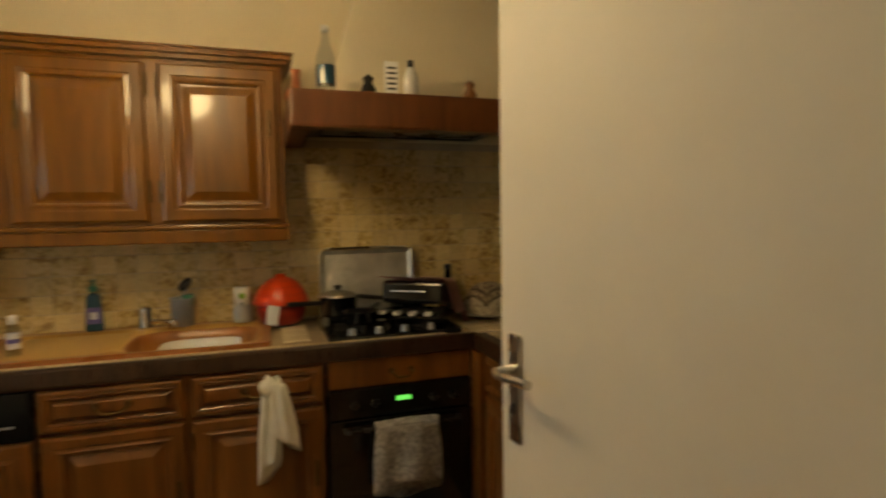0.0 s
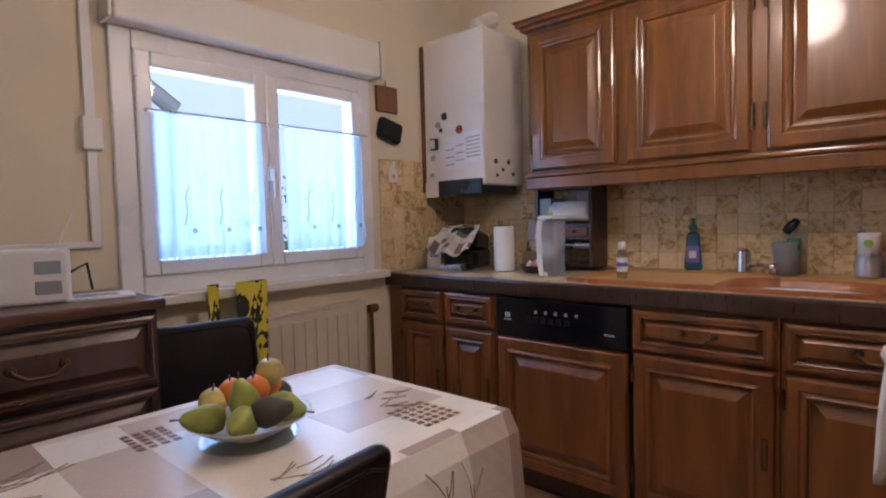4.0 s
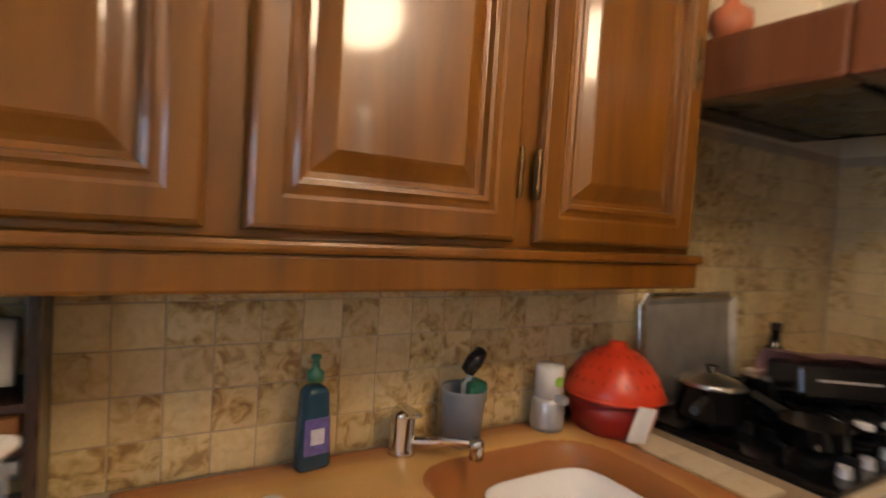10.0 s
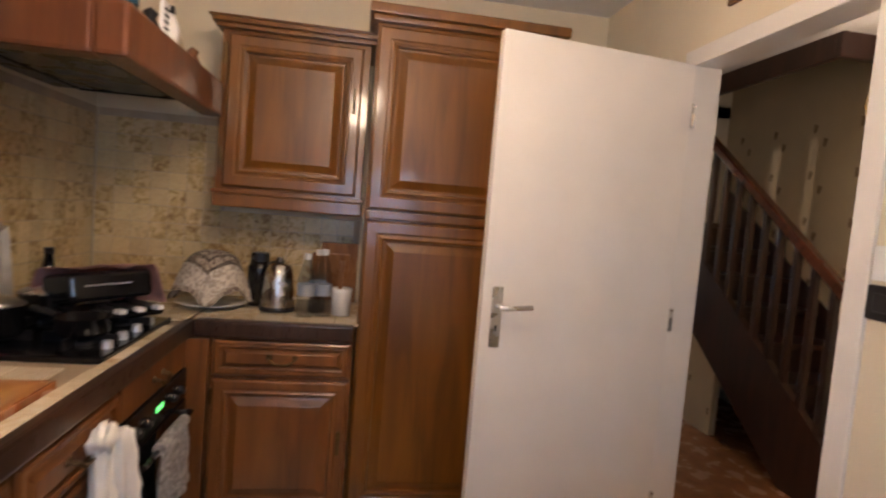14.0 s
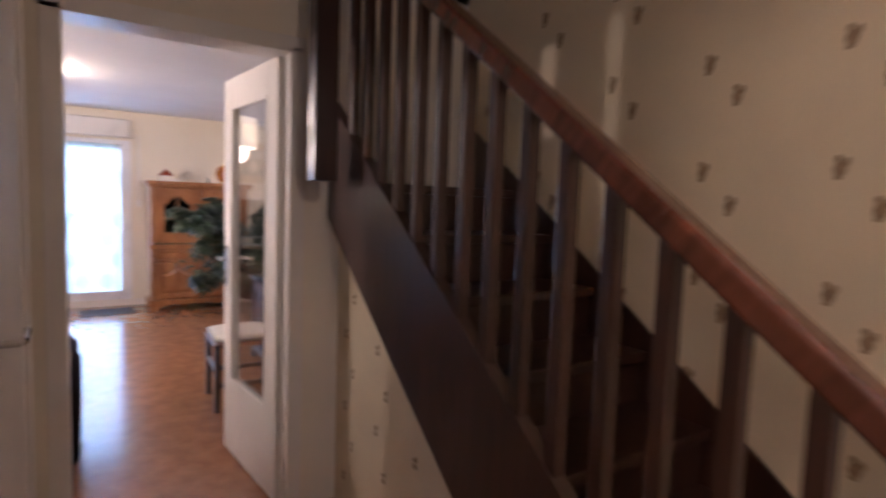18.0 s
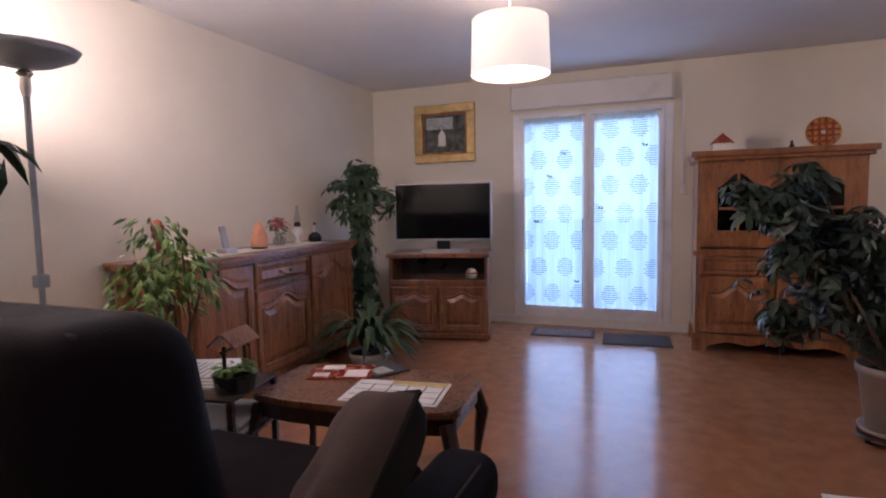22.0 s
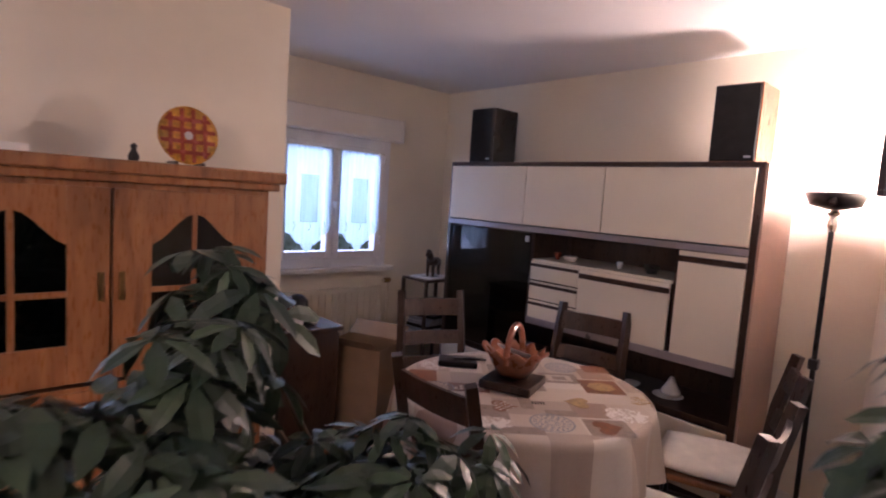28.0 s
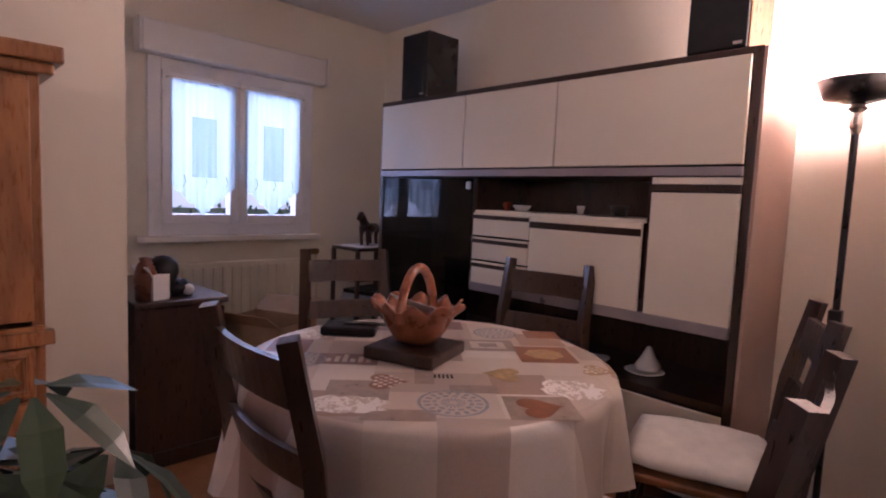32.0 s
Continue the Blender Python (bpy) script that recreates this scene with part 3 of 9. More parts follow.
def panel(w, h, t=0.022, border=0.065, arch=0.0, gap=0.012):
    """A framed door leaf, x 0..w, z 0..h, front at y=-t: one body with a lipped edge, moulded frame and a raised field."""
    n = 14
    small = min(w, h)
    b = min(border, small * 0.24)
    f = min(0.034, max(0.006, (small - 2 * b - 2 * gap) * 0.22))
    steps = [(0.0, 0.0, 0), (0.0, 0.5, 0), (0.004, 0.85, 0), (0.010, 1.0, 0), (b * 0.62, 1.0, 0.6), (b * 0.70, 0.86, 0.8), (b * 0.82, 0.92, 1), (b * 0.90, 1.08, 1), (b, 0.95, 1),
             (b + gap * 0.25, 0.42, 1), (b + gap, 0.38, 1), (b + gap + f * 0.25, 0.52, 1), (b + gap + f * 0.85, 0.98, 1), (b + gap + f, 1.06, 1)]
    bm = bmesh.new()
    rings = []
    for d, k, a in steps:
        pts = [(d, d), (w - d, d)]
        for i in range(n + 1):
            u = i / n
            dip = arch * a * (1 - (math.sin(u * math.pi) ** 2 - 0.35 * math.sin(u * 2 * math.pi) ** 2))
            pts.append((w - d - (w - 2 * d) * u, h - d - dip))
        rings.append([bm.verts.new((x, -t * k, z)) for x, z in pts])
    m = len(rings[0])
    for lo, hi in zip(rings, rings[1:]):
        for i in range(m):
            bm.faces.new((lo[i], lo[(i + 1) % m], hi[(i + 1) % m], hi[i]))
    bm.faces.new(rings[-1])
    bm.faces.new(rings[0][::-1])
    bmesh.ops.recalc_face_normals(bm, faces=bm.faces)
    return bm


def leaves(centres, size, count, spread, droop=0.5, seed=1, narrow=0.32, keep=None):
    """Many small folded leaves round some centres, as one mesh."""
    rng = random.Random(seed)
    vs, fs = [], []
    for _ in range(count):
        c, s = rng.choice(centres)
        d = Vector((rng.gauss(0, 1), rng.gauss(0, 1), rng.gauss(0, 0.8))).normalized() * (rng.random() ** 0.45) * s * spread
        p = Vector(c) + d
        if keep and not keep(p):
            continue
        az = math.atan2(d.y, d.x) + rng.gauss(0, 0.7)
        L = size * rng.uniform(0.6, 1.25)
        tilt = -droop * rng.uniform(0.2, 1.6) + rng.gauss(0, 0.25)
        f = Vector((math.cos(az) * math.cos(tilt), math.sin(az) * math.cos(tilt), math.sin(tilt)))
        side = Vector((-math.sin(az), math.cos(az), rng.gauss(0, 0.25))).normalized() * L * narrow * 0.5
        up = f.cross(side).normalized() * L * 0.06
        k = len(vs)
        vs += [p, p + f * L * 0.35 + side - up, p + f * L * 0.7 + side * 0.8 - up * 2, p + f * L - up * 4,
               p + f * L * 0.7 - side * 0.8 - up * 2, p + f * L * 0.35 - side - up, p + f * L * 0.5 + up]
        fs += [(k, k + 1, k + 6), (k + 1, k + 2, k + 6), (k + 2, k + 3, k + 6), (k + 3, k + 4, k + 6), (k + 4, k + 5, k + 6), (k + 5, k, k + 6)]
    bm = bmesh.new()
    bv = [bm.verts.new(v) for v in vs]
    for f in fs:
        bm.faces.new([bv[i] for i in f])
    return bm


def setting(name, rows, material, bevel=0.0, label=""):
    return tagged(part(name, boxes(rows, bevel), material), label, kind="structure")


K_TOP, L_TOP = 2.50, 2.42
setting("wall_north_kitchen", [(-2.25, 2.03, 0, 1.57, 2.18, K_TOP)], wall_cream)
setting("wall_west_kitchen", [(-2.25, -0.475, 0, -2.05, 0.16, K_TOP), (-2.25, 1.30, 0, -2.05, 2.03, K_TOP),
                              (-2.25, 0.16, 0, -2.05, 1.30, 0.92), (-2.25, 0.16, 1.85, -2.05, 1.30, K_TOP)], wall_cream)
setting("wall_east_kitchen", [(1.42, -0.475, 0, 1.57, 2.03, K_TOP)], wall_cream)
setting("wall_south_kitchen", [(-2.25, -0.57, 0, -0.24, -0.475, K_TOP), (0.58, -0.57, 0, 3.05, -0.475, K_TOP),
                               (-0.24, -0.57, 2.06, 0.58, -0.475, K_TOP)], wall_cream)
setting("wall_south_hall", [(-1.1, -2.50, 0, 3.05, -2.40, 4.6)], wall_hall)
setting("wall_west_hall", [(-1.2, -2.40, 0, -1.1, -0.57, L_TOP)], wall_hall)
setting("wall_west_living", [(3.05, -1.52, 2.06, 3.20, -0.665, L_TOP), (3.05, -0.665, 0, 3.32, 1.80, L_TOP), (3.05, -2.97, 0, 3.20, -1.52, 4.6)], wall_living)
setting("wall_north_living", [(3.05, 1.80, 0, 8.75, 1.92, L_TOP)], wall_living)
setting("wall_east_living", [(8.60, 0.25, 0, 8.75, 1.80, L_TOP), (8.60, -2.70, 0, 8.75, -1.20, L_TOP),
                             (8.60, -1.20, 0, 8.75, 0.25, 0.08), (8.60, -1.20, 2.06, 8.75, 0.25, L_TOP)], wall_living)
setting("wall_north_dining", [(8.60, -2.83, 0, 9.65, -2.70, L_TOP)], wall_living)
setting("wall_east_dining", [(9.50, -3.16, 0, 9.65, -2.83, L_TOP), (9.50, -4.92, 0, 9.65, -4.18, L_TOP),
                             (9.50, -4.18, 0, 9.65, -3.16, 0.94), (9.50, -4.18, 1.93, 9.65, -3.16, L_TOP)], wall_living)
setting("wall_south_dining", [(6.26, -4.92, 0, 9.50, -4.80, L_TOP)], wall_living)
tagged(part("wall_west_dining", slab([(6.02, -2.87), (5.90, -2.87), (6.24, -4.92), (6.38, -4.80)][::-1], 0, L_TOP), wall_living), kind="structure")
setting("wall_south_living", [(3.20, -2.97, 0, 5.90, -2.87, L_TOP)], wall_living)

setting("ceiling_kitchen", [(-2.25, -0.57, K_TOP, 1.57, 2.18, K_TOP + 0.1)], ceil_white)
setting("ceiling_hall", [(-1.2, -2.50, L_TOP, 1.0, -0.57, L_TOP + 0.07), (1.0, -1.50, L_TOP, 3.05, -0.57, L_TOP + 0.07)], ceil_white)
setting("ceiling_stairwell", [(0.9, -2.5, 4.6, 3.2, -1.3, 4.7)], ceil_white)
setting("wall_stairwell", [(0.93, -2.40, L_TOP + 0.25, 1.0, -1.50, 4.6), (1.0, -1.50, L_TOP + 0.25, 3.05, -1.43, 4.6)], wall_hall)
setting("ceiling_living", [(3.05, -4.92, L_TOP, 9.65, 1.92, L_TOP + 0.1)], ceil_white)
setting("stairwell_trimmer", [(0.95, -2.40, L_TOP - 0.12, 1.0, -1.46, L_TOP + 0.25), (1.0, -1.50, L_TOP - 0.12, 3.05, -1.46, L_TOP + 0.25)], stair_wood, 0.004)

setting("floor_kitchen", [(-2.25, -0.525, -0.12, 1.57, 2.18, -0.004)], grout)
setting("floor_hall", [(-1.2, -2.5, -0.12, 3.12, -0.525, 0.0)], hall_floor_m)
setting("floor_living", [(3.12, -4.92, -0.12, 9.65, 1.92, 0.0)], lino)

# baseboards
setting("baseboard_living", [(3.32, -0.66, 0.001, 3.335, 1.79, 0.08), (3.34, 1.785, 0.001, 8.59, 1.80, 0.08), (8.585, 0.26, 0.001, 8.60, 1.78, 0.08),
                             (8.585, -2.70, 0.001, 8.60, -1.21, 0.08), (8.585, -1.20, 0.001, 8.60, 0.25, 0.075), (3.22, -2.87, 0.001, 5.9, -2.855, 0.08)], white_paint, 0.002)
setting("baseboard_dining", [(8.61, -2.845, 0.001, 9.49, -2.83, 0.08), (9.485, -4.78, 0.001, 9.50, -2.85, 0.08), (6.4, -4.80, 0.001, 9.48, -4.785, 0.08)], white_paint, 0.002)
setting("baseboard_hall", [(0.7, -2.40, 0.001, 3.04, -2.385, 0.09), (0.64, -0.585, 0.001, 2.10, -0.57, 0.09)], white_paint, 0.002)


def window_unit(name, w, h, depth=0.07, mullion=0.10, frame_w=0.07, sill=True, label=""):
    """Two casements in a frame; local x across, z up, room side at y=-."""
    e = thing(name, 0, 0, 0, 0, label, kind="structure")
    part("window_frame", boxes([(0, -0.03, 0, frame_w, depth, h), (w - frame_w, -0.03, 0, w, depth, h), (frame_w, -0.03, 0, w - frame_w, depth, frame_w),
                                (frame_w, -0.03, h - frame_w, w - frame_w, depth, h)], 0.006), pvc, e)
    half = (w - 2 * frame_w) / 2
    for k in (0, 1):
        x0 = frame_w + k * half
        s = 0.055
        c = part("casement", boxes([(x0, -0.045, frame_w, x0 + s, 0.03, h - frame_w), (x0 + half - s, -0.045, frame_w, x0 + half, 0.03, h - frame_w),
                                    (x0 + s, -0.045, frame_w, x0 + half - s, 0.03, frame_w + s), (x0 + s, -0.045, h - frame_w - s, x0 + half - s, 0.03, h - frame_w)], 0.008), pvc, e)
        g = part("pane", box(x0 + s, -0.004, frame_w + s, x0 + half - s, 0.004, h - frame_w - s), clear_glass, c)
        g.visible_shadow = False
        for hz in (0.18, 0.82):
            part("hinge", lathe([(0.008, 0), (0.008, 0.06)], 8, None, x0 + (0.0 if k == 0 else half), -0.05), pvc, c, m=pose(0, 0, h * hz))
    hb = part("handle", boxes([(w / 2 - 0.013, -0.062, h * 0.45, w / 2 + 0.013, -0.045, h * 0.45 + 0.07), (w / 2 - 0.009, -0.085, h * 0.45 + 0.0, w / 2 + 0.009, -0.062, h * 0.45 + 0.05),
                               (w / 2 - 0.009, -0.098, h * 0.45 - 0.07, w / 2 + 0.009, -0.084, h * 0.45 + 0.05)], 0.004), white_plastic, e)
    if sill:
        part("window_sill", box(-0.05, -0.09, -0.035, w + 0.05, 0.02, 0.0, 0.006), white_paint, e)
    return e


def shutter_box(w, h=0.22, d=0.11, label=""):
    e = thing("roller_shutter_box", 0, 0, 0, 0, label, "shutter box")
    part("case", soft_box(0, -d, 0, w, 0.0, h, 0.015), white_paint, e)
    part("end_cap", box(-0.012, -d - 0.004, -0.004, 0.0, 0.0, h + 0.004, 0.004), white_paint, e)
    part("end_cap", box(w, -d - 0.004, -0.004, w + 0.012, 0.0, h + 0.004, 0.004), white_paint, e)
    return e


def net_curtain(name, w, h, folds, material, label, hem=0.0, depth=0.012):
    """Sheer cloth hanging on a thin rod; local x across, z down from 0; hem: how far the lower edge rises at the sides into a point."""
    e = thing(name, 0, 0, 0, 0, label, "curtain")
    bm = bmesh.new()
    nx, nz = 60, 16
    grid = []
    for i in range(nx + 1):
        u = i / nx
        low = h - hem * abs(2 * u - 1)
        grid.append([bm.verts.new((u * w, depth * math.sin(u * folds * 2 * math.pi) * (0.5 + 0.5 * j / nz), -low * j / nz + (0.006 * math.sin(u * folds * 4 * math.pi) if j == nz else 0))) for j in range(nz + 1)])
    for i in range(nx):
        for j in range(nz):
            bm.faces.new((grid[i][j], grid[i + 1][j], grid[i + 1][j + 1], grid[i][j + 1]))
    part("net", bm, material, e, smooth=True)
    rod = part("rod", tube([(-0.02, -0.012, 0.004), (w + 0.02, -0.012, 0.004)], 0.004, 8), steel, e)
    for x in (-0.02, w + 0.02):
        part("rod_knob", lathe([(0.0, -0.008), (0.007, -0.004), (0.007, 0.004), (0.0, 0.008)], 8, None, x, -0.012), steel, e)
    return e


# kitchen window: faces the room to the east
kw = window_unit("window_1", 1.14, 0.93, label="white plastic two-casement kitchen window")
kw.matrix_basis = pose(-2.06, 0.16, 0.92, 0, 0, 90)
o = shutter_box(1.16, 0.17, 0.10, "cream roller shutter box above the kitchen window")
o.matrix_basis = pose(-2.05, 0.15, 1.85, 0, 0, 90)
for k, y in enumerate((0.27, 0.79)):
    o = net_curtain("net_curtain", 0.42, 0.52, 7, net_kitchen, "white net half curtain with embroidered twigs on a thin rod")
    o.matrix_basis = pose(-1.995, y, 1.565, 0, 0, 90)
    for j in range(3):
        x = 0.09 + j * 0.13
        part("embroidery", tube([(x, -0.016, -0.40), (x + 0.012, -0.016, -0.35), (x + 0.006, -0.016, -0.30), (x + 0.02, -0.016, -0.26)], 0.0022, 5), net_print, o)
        part("embroidery", lathe([(0.0, -0.001), (0.010, 0.0), (0.0, 0.001)], 10), net_print, o, m=pose(x + 0.035, -0.017, -0.42, 90, 0, 0))

# living French window
fw = window_unit("window_2", 1.45, 1.98, sill=False, label="white plastic French window with glazed casements")
fw.matrix_basis = pose(8.61, 0.25, 0.08, 0, 0, -90)
o = shutter_box(1.44, 0.22, 0.10, "white roller shutter box above the French window")
o.matrix_basis = pose(8.60, 0.25, 2.09, 0, 0, -90)
for k, y in enumerate((0.135, -0.525)):
    o = net_curtain("net_curtain", 0.55, 1.80, 6, net_living, "long white net curtain with printed round motifs and butterflies", depth=0.008)
    o.matrix_basis = pose(8.545, y, 2.0, 0, 0, -90)
    for r in range(7):
        for c in range(3):
            cx, cz = (0.02 + c * 0.25 + (0.125 if (r + k) % 2 else 0.0), -0.14 - r * 0.255)
            if cx > 0.53:
                continue
            for s in range(9):
                z = -0.08 + s * 0.02
                hw = math.sqrt(max(0, 0.09 ** 2 - z * z)) * (0.7 + 0.3 * ((s * 7 + r * 3) % 5) / 5)
                a, b = max(0.005, cx - hw), min(0.545, cx + hw)
                if b > a + 0.01:
                    part("printed_line", box(a, -0.0195, cz + z - 0.0045, b, -0.0185, cz + z + 0.0045), living_print, o)
    for bx, bz in (((0.38, -0.34), (0.25, -0.55), (0.12, -0.98), (0.50, -1.55)) if k == 0 else ((0.44, -0.30), (0.06, -0.86))):
        bm = slab([(0, 0), (0.022, 0.016), (0.026, 0.0), (0.012, -0.012), (0, -0.004), (-0.012, -0.012), (-0.026, 0.0), (-0.022, 0.016)], 0, 0.002)
        part("butterfly", bm, ink, o, "small black butterfly", m=pose(bx, -0.021, bz, 90, 12, 0))

# dining window
dw = window_unit("window_3", 1.02, 0.99, label="white plastic two-casement dining window")
dw.matrix_basis = pose(9.51, -3.16, 0.94, 0, 0, -90)
o = shutter_box(1.12, 0.17, 0.11, "white roller shutter box above the dining window")
o.matrix_basis = pose(9.50, -3.11, 1.93, 0, 0, -90)
for y in (-3.27, -3.70):
    o = net_curtain("net_curtain", 0.37, 0.76, 5, net_dining, "short white lace net curtain with pointed hem", hem=0.17)
    o.matrix_basis = pose(9.455, y, 1.82, 0, 0, -90)
    part("lace_panel", box(0.11, -0.0195, -0.54, 0.25, -0.0185, -0.20), lace_print, o, "darker embroidered rectangle")
    for x in (0.06, 0.18, 0.30):
        part("embroidery", tube([(x, -0.021, -0.60), (x + 0.015, -0.021, -0.57), (x + 0.005, -0.021, -0.53)], 0.003, 5), lace_print, o)


def door_frame(name, w, h, depth, material, label):
    e = thing(name, 0, 0, 0, 0, label, kind="structure")
    part("jamb", box(-0.04, -0.012, 0, 0.025, depth + 0.012, h, 0.004), material, e)
    part("jamb", box(w - 0.025, -0.012, 0, w + 0.04, depth + 0.012, h, 0.004), material, e)
    part("head", box(-0.04, -0.012, h - 0.025, w + 0.04, depth + 0.012, h + 0.04, 0.004), material, e)
    return e


def lever_handle(parent, x, z, y, flip=1, material=steel):
    """Back plate and lever on a leaf's face at y; the lever points along +x*flip."""
    s = -1 if y < 0 else 1
    p = part("handle_plate", soft_box(x - 0.02, min(y, y + s * 0.008), z - 0.11, x + 0.02, max(y, y + s * 0.008), z + 0.11, 0.004), material, parent, "satin metal back plate")
    part("lever", tube([(x, y, z + 0.04), (x, y + s * 0.05, z + 0.04), (x + flip * 0.02, y + s * 0.058, z + 0.04), (x + flip * 0.115, y + s * 0.055, z + 0.045)], 0.009, 10), material, p)
    part("keyhole", box(x - 0.004, min(y + s * 0.008, y + s * 0.0095), z - 0.05, x + 0.004, max(y + s * 0.008, y + s * 0.0095), z - 0.03), ink, p)


o = door_frame("door_frame_1", 0.82, 2.06, 0.095, white_paint, "white wooden frame of the kitchen doorway")
o.matrix_basis = pose(-0.24, -0.57, 0)
# kitchen door leaf, open into the room
kd = thing("door_1", 0.575, -0.47, 0, 98.5, "plain white flush door, wide open in front of the tall cabinet", kind="structure")
part("leaf", soft_box(0, -0.02, 0.01, 0.80, 0.02, 2.04, 0.003), door_paint, kd)
lever_handle(kd, 0.745, 1.04, 0.02, -1)
lever_handle(kd, 0.745, 1.04, -0.02, -1)
for z in (0.25, 1.0, 1.8):
    part("hinge", lathe([(0.008, 0), (0.008, 0.09)], 8), steel, kd, m=pose(-0.004, 0.024, z))

# closed door in the hall's north wall
o = door_frame("door_frame_2", 0.75, 2.05, 0.02, door_paint, "cream door frame in the hall")
o.matrix_basis = pose(2.13, -0.588, 0)
cd = thing("door_2", 2.155, -0.5715, 0, 0, "plain cream flush door, closed, with a steel lever handle", kind="structure")
part("leaf", soft_box(0, -0.012, 0.01, 0.70, 0.0, 2.02, 0.003), door_paint, cd)
lever_handle(cd, 0.05, 1.03, -0.012, 1)
part("lower_panel_mark", soft_box(0.02, -0.016, 0.05, 0.30, -0.012, 0.55, 0.002), oak_lower, cd, "worn brown patch")
for z in (0.35, 1.75):
    part("hinge", lathe([(0.010, 0), (0.010, 0.10)], 8), door_paint, cd, m=pose(0.705, -0.02, z))

# cupboard door in the hall's south wall
sd = thing("door_3", -0.15, -2.399, 0, 0, "narrow cream flush door papered into the hall wall", kind="structure")
part("leaf", soft_box(0, -0.0, 0.01, 0.79, 0.012, 2.04, 0.003), door_paint, sd)
lever_handle(sd, 0.74, 1.03, 0.012, -1)
part("frame_line", boxes([(0.79, 0, 0, 0.80, 0.006, 2.05), (-0.01, 0, 2.04, 0.80, 0.006, 2.05)]), dark_wood, sd)

# living-room doorway and its glazed leaf
o = door_frame("door_frame_4", 0.85, 2.06, 0.15, white_paint, "white frame of the living room doorway")
o.matrix_basis = pose(3.20, -1.52, 0, 0, 0, 90)
gd = thing("door_4", 3.13, -1.485, 0, 6.0, "white door with one tall clear pane, wide open into the living room", kind="structure")
part("leaf", boxes([(0, -0.02, 0.01, 0.12, 0.02, 2.03), (0.62, -0.02, 0.01, 0.74, 0.02, 2.03), (0.12, -0.02, 0.01, 0.62, 0.02, 0.42), (0.12, -0.02, 1.88, 0.62, 0.02, 2.03)], 0.004), door_paint, gd)
g = part("pane", box(0.12, -0.003, 0.42, 0.62, 0.003, 1.88), clear_glass, gd)
g.visible_shadow = False
part("glazing_bead", boxes([(0.12, 0.012, 0.42, 0.135, 0.024, 1.88), (0.605, 0.012, 0.42, 0.62, 0.024, 1.88), (0.135, 0.012, 0.42, 0.605, 0.024, 0.435), (0.135, 0.012, 1.865, 0.605, 0.024, 1.88)], 0.002), door_paint, gd)
lever_handle(gd, 0.69, 1.04, 0.02, -1)
lever_handle(gd, 0.69, 1.04, -0.02, -1)
for z in (0.25, 1.0, 1.8):
    part("hinge", lathe([(0.009, 0), (0.009, 0.10)], 8), door_paint, gd, m=pose(-0.006, -0.026, z))


def wall_switch(name, m, material, label, key=True):
    e = thing(name, 0, 0, 0, 0, label, "light switch")
    e.matrix_basis = m
    part("plate", soft_box(-0.042, -0.012, -0.042, 0.042, 0, 0.042, 0.004), material, e)
    if key:
        part("key", soft_box(-0.030, -0.017, -0.032, 0.030, -0.011, 0.028, 0.003), material, e)
    else:
        part("key", soft_box(-0.022, -0.015, -0.022, 0.022, -0.011, 0.022, 0.003), black, e)
    return e


wall_switch("light_switch", pose(-0.328, -0.475, 1.36, 0, 0, 180), white_plastic, "white square rocker switch beside the kitchen door")
wall_switch("light_switch", pose(-0.323, -0.475, 1.265, 0, 0, 180), black, "dark brown square switch below a white one", False)
wall_switch("light_switch", pose(0.76, -2.40, 1.223, 0, 0, 180), black, "black square switch on the papered hall wall", False)
wall_switch("light_switch", pose(3.00, -0.57, 1.20, 0, 0, 0), black, "small black switch beside the living room doorway", False)

# outside
for x in (-45, 55):
    tagged(part("backdrop", box(x, -60, -0.4, x + 0.2, 60, 45), overcast), "pale overcast sky beyond the gardens", kind="structure")
ground = tagged(part("ground", box(-60, -60, -0.45, 60, 60, -0.40), grass_m), "lawn around the house", kind="structure")
hd = thing("hedge", -5.2, 1.0, -0.4, 0, "dense green garden hedge beyond the kitchen window", "hedge")
part("foliage", leaves([((0, y, 0.5 + 0.45 * k), 0.75) for y in (-3, -2, -1, 0, 1, 2, 3) for k in range(4)], 0.12, 2600, 1.0, seed=3), hedge_leaf, hd)
for y in (-2, 0, 2):
    part("trunk", tube([(0, y, 0), (0.05, y, 1.5)], 0.05, 8), bark, hd)
hd2 = thing("hedge", 12.6, -3.6, -0.4, 0, "dense green garden hedge beyond the dining window", "hedge")
part("foliage", leaves([((0, y, 0.3 + 0.32 * k), 0.62) for y in (-3, -2, -1, 0, 1, 2) for k in range(4)], 0.12, 2600, 1.0, seed=4), hedge_leaf, hd2)
part("trunk", tube([(0, 0, 0), (0.05, 0, 1.2)], 0.05, 8), bark, hd2)
sh = thing("garden_pole", -3.3, 0.75, -0.4, 0, "white sloping awning rail on a post outside the kitchen window", "post")
part("rail", tube([(0, -0.75, 2.9), (0, 0.15, 2.25)], 0.05, 8), white_paint, sh)
part("upright", tube([(0, 0.12, 0), (0, 0.12, 2.30)], 0.03, 8), white_paint, sh)

# ---- stairs ----
N_STEP, RISE, GO = 8, 0.186, 0.25
st = thing("staircase", 0.88, -1.69, 0, 0, "dark varnished open wooden staircase with square balusters and red-brown handrail", "staircase")
slope = math.atan2(RISE, GO)


